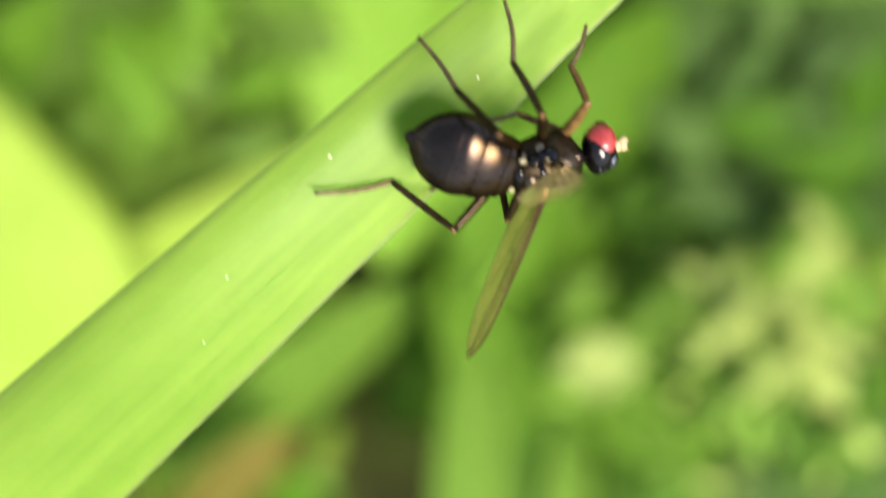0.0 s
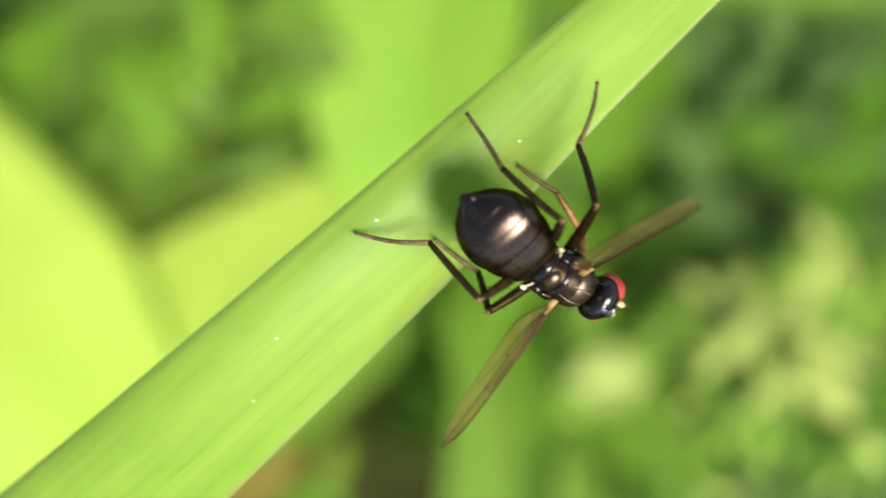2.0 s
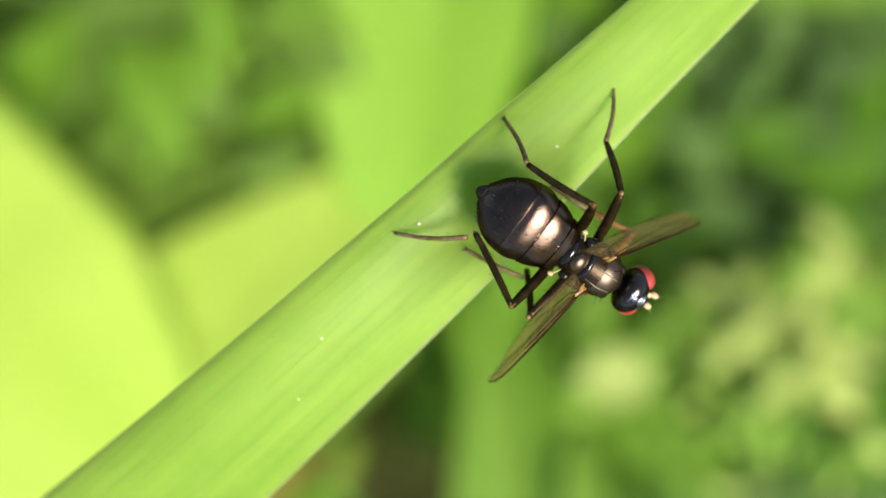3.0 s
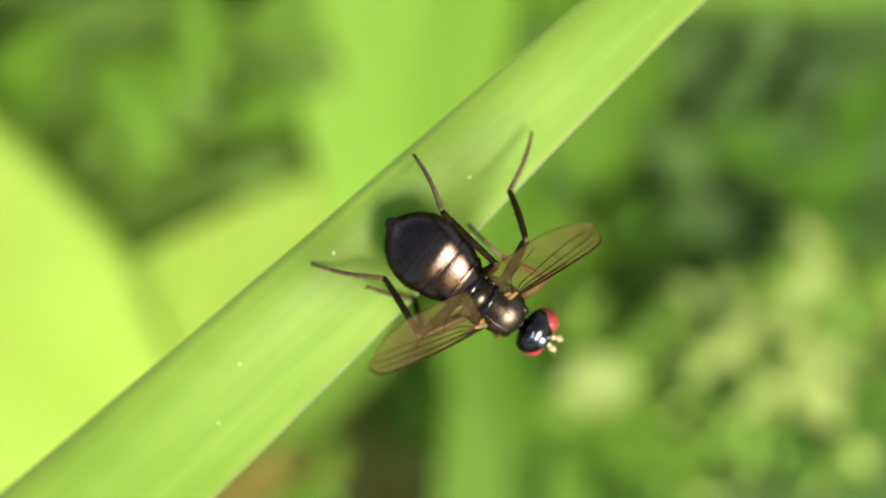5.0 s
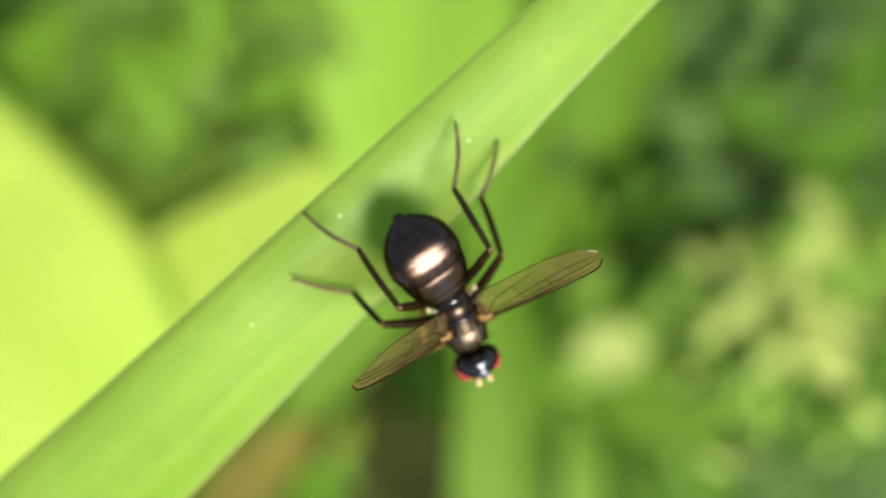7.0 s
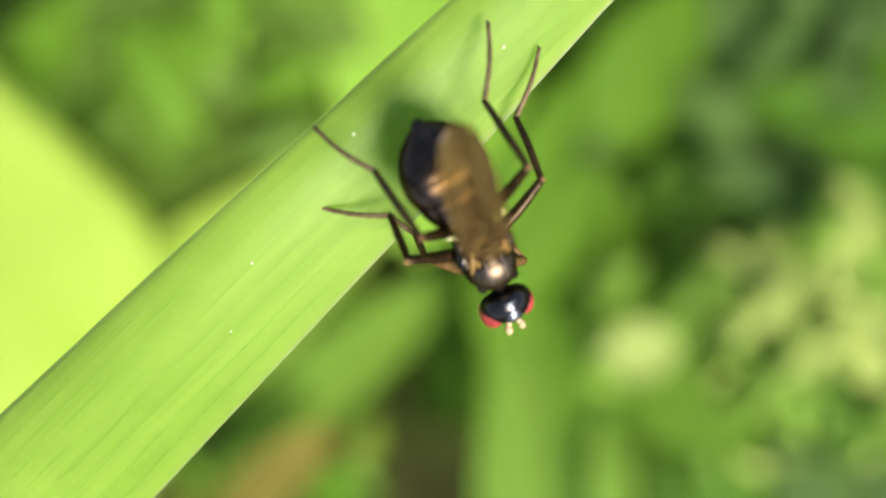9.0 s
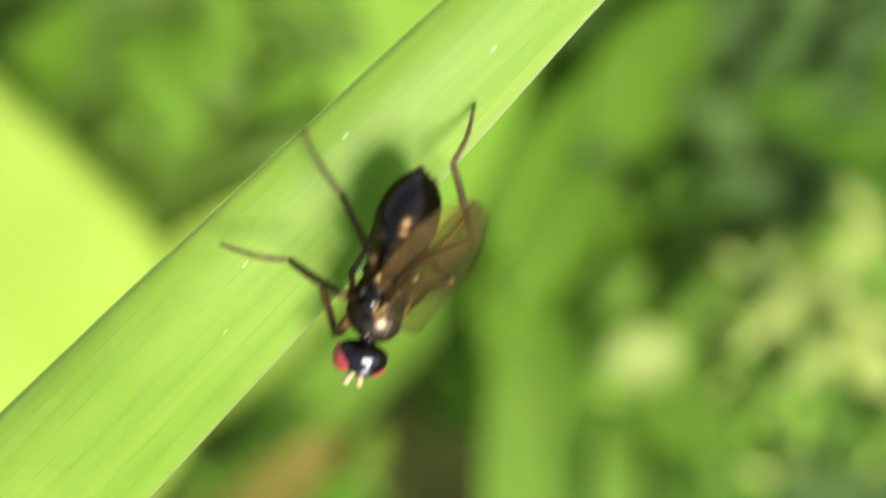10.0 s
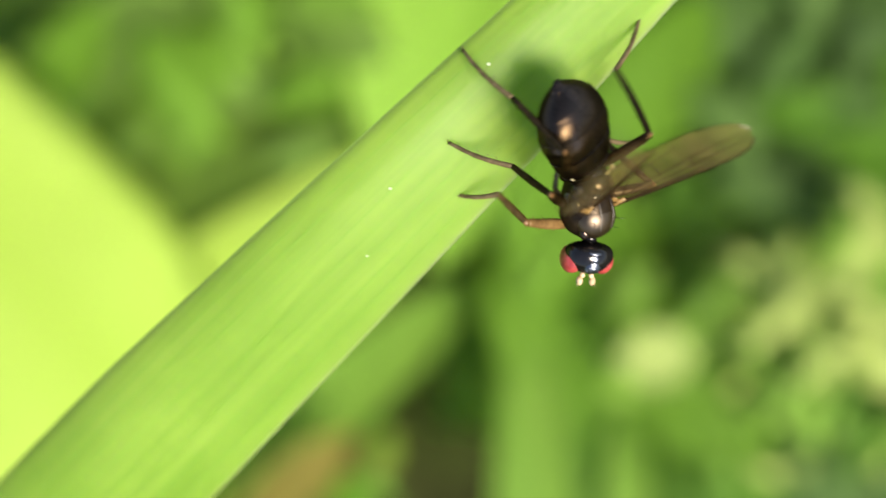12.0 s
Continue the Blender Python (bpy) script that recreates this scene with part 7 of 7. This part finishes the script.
    walk(tarsus["RM"], [at(r) for r in (
        (0, -0.408, -1.009, -0.813, -11.0, -11.5, -161.1), (0.5, -0.472, -1.173, -0.778, -5.6, -12.7, -170.4), (0.7, -0.282, -1.261, -0.73, 1.1, -4.5, 178.3),
        (0.8, -0.245, -1.325, -0.709, 10.4, 3.3, 164.5), (0.9, -0.328, -1.403, -0.785, 10.8, -2.2, 162.8), (1, -0.555, -1.502, -0.94, 9.1, -14.7, 164.1),
        (1.2, -0.473, -1.384, -0.98, 5.2, -2.5, 171.9), (1.5, -0.41, -1.224, -1.137, 2.9, -22.3, 174.9), (1.7, -0.284, -1.191, -0.989, 0.4, -4.8, 179.4),
        (2, -0.374, -1.299, -1.107, 5.1, 0.6, 172.4), (2.2, -0.38, -1.236, -1.037, 4.1, 2.0, 174.0), (2.5, -0.462, -1.179, -1.158, 1.7, -16.2, 177.1),
        (2.7, -0.371, -1.145, -1.008, -0.4, -4.4, -179.4), (4.3, -1.19, -0.747, 0.063, -54.8, 48.1, -126.1), (4.5, -1.291, -0.802, 0.096, -59.1, 52.8, -119.6),
        (4.7, -0.992, -0.594, -0.443, -29.7, 12.6, -130.7), (5, -0.826, -1.147, -1.11, -3.4, -34.8, -173.8), (5.2, -0.832, -0.736, -0.797, -19.1, 0.7, -148.8),
        (5.3, -0.989, -0.578, -0.518, -29.6, 18.3, -136.9), (5.5, -1.359, -0.722, 0.012, -74.6, 60.0, -128.7), (5.7, -1.223, -0.733, -0.259, -55.9, 51.5, -114.4),
        (5.8, -1.114, -0.792, -0.416, -58.7, 52.1, -121.0), (6, -0.935, -0.852, -0.588, -58.4, 63.2, -94.3), (6.2, -0.923, -1.701, -0.767, -36.9, 23.8, -99.4),
        (6.5, -0.928, -1.495, -0.713, -39.0, 28.8, -107.0), (6.7, -0.88, -1.525, -0.901, -35.1, 22.4, -123.8), (7, -0.836, -1.484, -1.264, -26.4, 0.3, -131.7),
        (7.2, -0.649, -1.246, -1.108, -30.0, 8.4, -125.8), (8.8, -0.888, -0.871, -1.027, -31.7, 20.6, -133.8), (9, -0.882, -1.051, -0.862, -40.2, 31.2, -115.0),
        (9.2, -0.634, -1.119, -0.803, -40.8, 35.4, -134.6), (9.5, -0.683, -1.706, -0.791, -38.5, 30.7, -94.8), (9.7, -0.532, -1.253, -0.493, -41.4, 53.4, -75.7),
        (9.8, -0.419, -1.361, -0.776, -57.6, 69.2, -84.2), (10, -0.266, -1.352, -0.929, -40.9, 65.5, -63.4), (10.2, -0.326, -1.284, -0.974, 123.2, 84.1, 130.8),
        (10.3, -0.346, -1.234, -0.963, -32.8, 82.4, -38.7), (10.5, -0.424, -1.065, -0.757, -47.8, 63.9, -76.1), (10.7, -0.392, -1.141, -0.88, -36.5, 75.1, -49.1),
        (10.8, -0.387, -1.133, -0.898, -47.9, 78.0, -60.8), (11, -0.371, -1.061, -0.888, -45.5, 65.2, -70.9), (11.2, -0.641, -1.265, -0.766, -10.1, 71.1, -14.5),
        (11.3, -0.602, -1.403, -0.871, -74.7, 76.7, -94.4), (11.5, -0.581, -1.558, -0.893, -55.5, 55.5, -102.9), (11.7, -0.601, -1.388, -0.907, -61.1, 60.4, -104.1),
        (11.8, -0.618, -1.204, -0.853, -64.8, 59.5, -112.5), (12, -0.657, -0.928, -0.781, -70.6, 58.0, -127.9),
    )])
    walk(femur["RH"], [at(r) for r in (
        (0, -0.4, -0.23, -0.28, -15.9, -30.2, -150.3), (0.5, -0.4, -0.23, -0.28, -19.4, -34.3, -143.2), (0.7, -0.4, -0.23, -0.28, -23.6, -39.2, -135.0),
        (0.8, -0.4, -0.23, -0.28, -27.9, -42.2, -126.5), (0.9, -0.4, -0.23, -0.28, -21.5, -45.1, -140.6), (1, -0.4, -0.23, -0.28, -19.0, -49.1, -146.2),
        (1.2, -0.4, -0.23, -0.28, -19.5, -51.4, -145.7), (1.5, -0.4, -0.23, -0.28, -28.3, -54.4, -130.6), (1.7, -0.4, -0.23, -0.28, -23.0, -47.1, -138.1),
        (2, -0.4, -0.23, -0.28, -15.1, -40.2, -152.3), (2.2, -0.4, -0.23, -0.28, -21.5, -43.6, -140.2), (2.5, -0.4, -0.23, -0.28, -29.8, -50.1, -125.9),
        (2.7, -0.4, -0.23, -0.28, -30.4, -44.7, -122.0), (4.3, -0.4, -0.23, -0.28, -30.0, -45.9, -123.4), (4.5, -0.4, -0.23, -0.28, -29.1, -51.3, -127.8),
        (4.7, -0.4, -0.23, -0.28, -31.1, -48.9, -122.5), (5, -0.4, -0.23, -0.28, -32.6, -53.8, -122.3), (5.2, -0.4, -0.23, -0.28, -26.3, -45.8, -131.1),
        (5.3, -0.4, -0.23, -0.28, -16.6, -36.6, -149.2), (5.5, -0.4, -0.23, -0.28, -27.0, -41.1, -128.1), (5.7, -0.4, -0.23, -0.28, -31.9, -31.8, -112.6),
        (5.8, -0.4, -0.23, -0.28, -28.9, -32.3, -121.0), (6, -0.4, -0.23, -0.28, -36.2, -54.3, -115.7), (6.2, -0.4, -0.23, -0.28, -34.1, -48.8, -116.3),
        (6.5, -0.4, -0.23, -0.28, -44.8, -61.4, -106.2), (6.7, -0.4, -0.23, -0.28, -32.6, -49.8, -120.0), (7, -0.4, -0.23, -0.28, -24.9, -45.1, -133.7),
        (7.2, -0.4, -0.23, -0.28, -25.2, -41.3, -132.1), (8.8, -0.4, -0.23, -0.28, -19.3, -42.5, -144.4), (9, -0.4, -0.23, -0.28, -30.2, -52.5, -126.2),
        (9.2, -0.4, -0.23, -0.28, -28.0, -44.4, -127.1), (9.5, -0.4, -0.23, -0.28, -35.8, -56.3, -117.8), (9.7, -0.4, -0.23, -0.28, -30.4, -54.2, -126.6),
        (9.8, -0.4, -0.23, -0.28, -28.9, -41.8, -124.2), (10, -0.4, -0.23, -0.28, -30.3, -35.3, -118.4), (10.2, -0.4, -0.23, -0.28, -28.1, -31.4, -122.8),
        (10.3, -0.4, -0.23, -0.28, -28.8, -33.9, -121.7), (10.5, -0.4, -0.23, -0.28, -31.5, -41.4, -117.9), (10.7, -0.4, -0.23, -0.28, -28.9, -32.1, -121.0),
        (10.8, -0.4, -0.23, -0.28, -30.7, -35.2, -117.2), (11, -0.4, -0.23, -0.28, -29.9, -31.4, -118.1), (11.2, -0.4, -0.23, -0.28, -26.9, -33.0, -126.4),
        (11.3, -0.4, -0.23, -0.28, -25.1, -36.1, -131.1), (11.5, -0.4, -0.23, -0.28, -25.2, -36.9, -131.0), (11.7, -0.4, -0.23, -0.28, -24.2, -36.6, -133.2),
        (11.8, -0.4, -0.23, -0.28, -23.8, -36.6, -134.1), (12, -0.4, -0.23, -0.28, -27.0, -39.6, -127.7),
    )])
    walk(tibia["RH"], [at(r) for r in (
        (0, -1.527, -0.872, 0.474, -93.7, 58.9, -159.5), (0.5, -1.393, -0.972, 0.565, -62.7, 53.1, -165.2), (0.7, -1.223, -1.052, 0.667, -47.2, 43.8, -146.3),
        (0.8, -1.061, -1.122, 0.728, -45.7, 41.6, -141.3), (0.9, -1.218, -0.902, 0.782, -83.5, 57.1, -157.8), (1, -1.216, -0.776, 0.854, -69.6, 54.4, -166.5),
        (1.2, -1.174, -0.757, 0.892, -20.3, 45.8, -172.7), (1.5, -0.969, -0.893, 0.939, -37.5, 50.6, -171.5), (1.7, -1.161, -0.912, 0.818, -160.5, 59.0, -178.4),
        (2, -1.416, -0.762, 0.687, -124.9, 65.5, -160.5), (2.2, -1.234, -0.925, 0.755, -170.4, 59.0, -179.2), (2.5, -0.964, -1.009, 0.871, 1.3, 44.7, 179.5),
        (2.7, -0.965, -1.135, 0.775, 26.9, 44.0, 168.1), (4.3, -0.975, -1.102, 0.797, 81.6, 56.8, 157.0), (4.5, -0.975, -0.972, 0.89, 101.4, 57.8, 171.2),
        (4.7, -0.93, -1.062, 0.85, 80.5, 56.4, 158.4), (5, -0.873, -0.978, 0.931, 49.2, 52.9, 172.0), (5.2, -1.088, -1.018, 0.795, 38.2, 39.2, 151.0),
        (5.3, -1.435, -0.847, 0.614, -17.8, 40.5, -170.6), (5.5, -1.097, -1.119, 0.707, 37.2, 49.3, 169.6), (5.7, -0.89, -1.407, 0.511, 23.6, 42.5, 168.7),
        (5.8, -1.052, -1.317, 0.522, 1.6, 48.9, 179.6), (6, -0.779, -1.018, 0.939, -85.7, 56.4, -175.4), (6.2, -0.837, -1.115, 0.849, -66.6, 55.5, -175.4),
        (6.5, -0.6, -0.92, 1.037, -5.1, 46.9, -178.5), (6.7, -0.884, -1.068, 0.866, 8.6, 50.1, 178.2), (7, -1.132, -0.995, 0.783, -42.3, 51.5, -171.3),
        (7.2, -1.156, -1.067, 0.709, -15.1, 51.6, -177.6), (8.8, -1.3, -0.873, 0.733, -175.9, 59.7, -179.6), (9, -0.939, -0.968, 0.909, -24.8, 47.7, -172.5),
        (9.2, -1.047, -1.085, 0.769, -54.8, 54.6, -174.9), (9.5, -0.789, -0.966, 0.968, -89.5, 57.0, -167.5), (9.7, -0.924, -0.935, 0.936, -136.8, 72.4, -156.8),
        (9.8, -1.028, -1.155, 0.72, 164.5, 72.7, 172.1), (10, -0.983, -1.307, 0.586, 101.0, 63.9, 148.4), (10.2, -1.094, -1.306, 0.502, 89.9, 60.9, 146.9),
        (10.3, -1.054, -1.29, 0.556, 98.8, 62.1, 151.7), (10.5, -0.926, -1.225, 0.712, 133.4, 65.6, 164.4), (10.7, -1.054, -1.32, 0.516, 119.8, 66.4, 156.1),
        (10.8, -0.961, -1.319, 0.586, 115.7, 65.4, 155.4), (11, -1.003, -1.359, 0.501, 103.1, 68.0, 140.3), (11.2, -1.146, -1.242, 0.538, 146.0, 69.3, 165.5),
        (11.3, -1.198, -1.143, 0.603, -169.2, 68.8, -175.8), (11.5, -1.187, -1.135, 0.62, -125.9, 65.9, -160.3), (11.7, -1.224, -1.107, 0.615, 105.8, 58.0, 172.1),
        (11.8, -1.237, -1.095, 0.615, 102.5, 58.0, 170.6), (12, -1.107, -1.145, 0.676, 116.8, 58.2, 174.4),
    )])
    walk(tarsus["RH"], [at(r) for r in (
        (0, -2.214, -1.129, -0.742, 4.4, -0.9, 173.3), (0.5, -2.216, -1.19, -0.571, 2.6, -9.2, 175.8), (0.7, -2.076, -1.62, -0.315, -0.5, -7.5, -179.2),
        (0.8, -1.89, -1.786, -0.214, -4.4, -12.4, -172.5), (0.9, -1.933, -1.193, -0.41, -13.2, -0.1, -159.3), (1, -2.019, -0.969, -0.301, -25.5, 11.4, -140.8),
        (1.2, -2.156, -0.882, -0.126, -39.7, 33.2, -131.7), (1.5, -1.859, -1.026, -0.159, -32.4, 23.0, -135.1), (1.7, -1.891, -0.933, -0.4, -32.9, 21.8, -131.6),
        (2, -1.97, -0.959, -0.605, -37.8, 30.5, -131.5), (2.2, -1.965, -0.935, -0.462, -35.5, 28.8, -135.9), (2.5, -1.972, -1.001, -0.128, -34.9, 26.9, -134.0),
        (2.7, -1.964, -0.924, -0.211, -35.6, 28.1, -133.8), (4.3, -1.692, -0.797, -0.391, -19.9, 16.6, -154.5), (4.5, -1.724, -0.856, -0.311, -25.1, 17.1, -145.8),
        (4.7, -1.661, -0.773, -0.332, -22.9, 13.4, -147.5), (5, -1.721, -0.858, -0.202, -24.0, 16.8, -147.6), (5.2, -2.05, -0.485, -0.103, -40.5, 32.9, -125.8),
        (5.3, -2.5, -1.023, -0.309, -35.3, 36.9, -151.2), (5.5, -2.007, -0.953, -0.37, -31.8, 34.9, -153.2), (5.7, -1.916, -1.202, -0.449, -35.4, 36.4, -150.2),
        (5.8, -1.986, -1.311, -0.548, -38.3, 41.8, -155.8), (6, -1.563, -1.081, -0.244, -48.9, 43.1, -134.6), (6.2, -1.64, -1.179, -0.32, -55.7, 49.7, -121.0),
        (6.5, -1.57, -0.946, 0, -56.1, 48.4, -142.3), (6.7, -1.795, -1.04, -0.223, -81.4, 58.8, -144.3), (7, -2.006, -1.128, -0.328, -59.2, 50.0, -141.2),
        (7.2, -2.037, -1.104, -0.404, -63.8, 53.6, -130.1), (8.8, -2.016, -0.879, -0.493, -53.6, 48.8, -154.7), (9, -1.886, -1.092, -0.142, -56.0, 48.7, -147.6),
        (9.2, -1.867, -1.158, -0.388, -84.2, 56.7, -162.5), (9.5, -1.543, -1.133, -0.224, -56.8, 48.8, -143.6), (9.7, -1.32, -1.104, -0.417, -98.3, 65.9, -140.8),
        (9.8, -1.446, -1.097, -0.635, -115.5, 71.4, -143.6), (10, -1.515, -0.98, -0.689, 172.6, 63.6, 178.3), (10.2, -1.673, -0.929, -0.739, 50.5, 45.3, 143.3),
        (10.3, -1.638, -0.976, -0.7, 65.7, 52.7, 151.3), (10.5, -1.491, -1.067, -0.582, -135.4, 60.2, -173.5), (10.7, -1.575, -1.089, -0.785, 166.6, 66.9, 175.6),
        (10.8, -1.497, -1.074, -0.706, 120.6, 65.6, 158.0), (11, -1.412, -1.02, -0.815, -136.5, 62.4, -170.5), (11.2, -1.631, -1.116, -0.79, 162.1, 65.3, 174.9),
        (11.3, -1.71, -1.181, -0.721, -178.3, 65.8, -179.5), (11.5, -1.733, -1.33, -0.676, -99.8, 59.9, -160.3), (11.7, -1.97, -1.003, -0.588, -97.9, 68.7, -134.1),
        (11.8, -1.98, -0.971, -0.589, -103.8, 66.0, -145.5), (12, -1.853, -1.071, -0.531, -98.8, 56.8, -177.1),
    )])


motions()
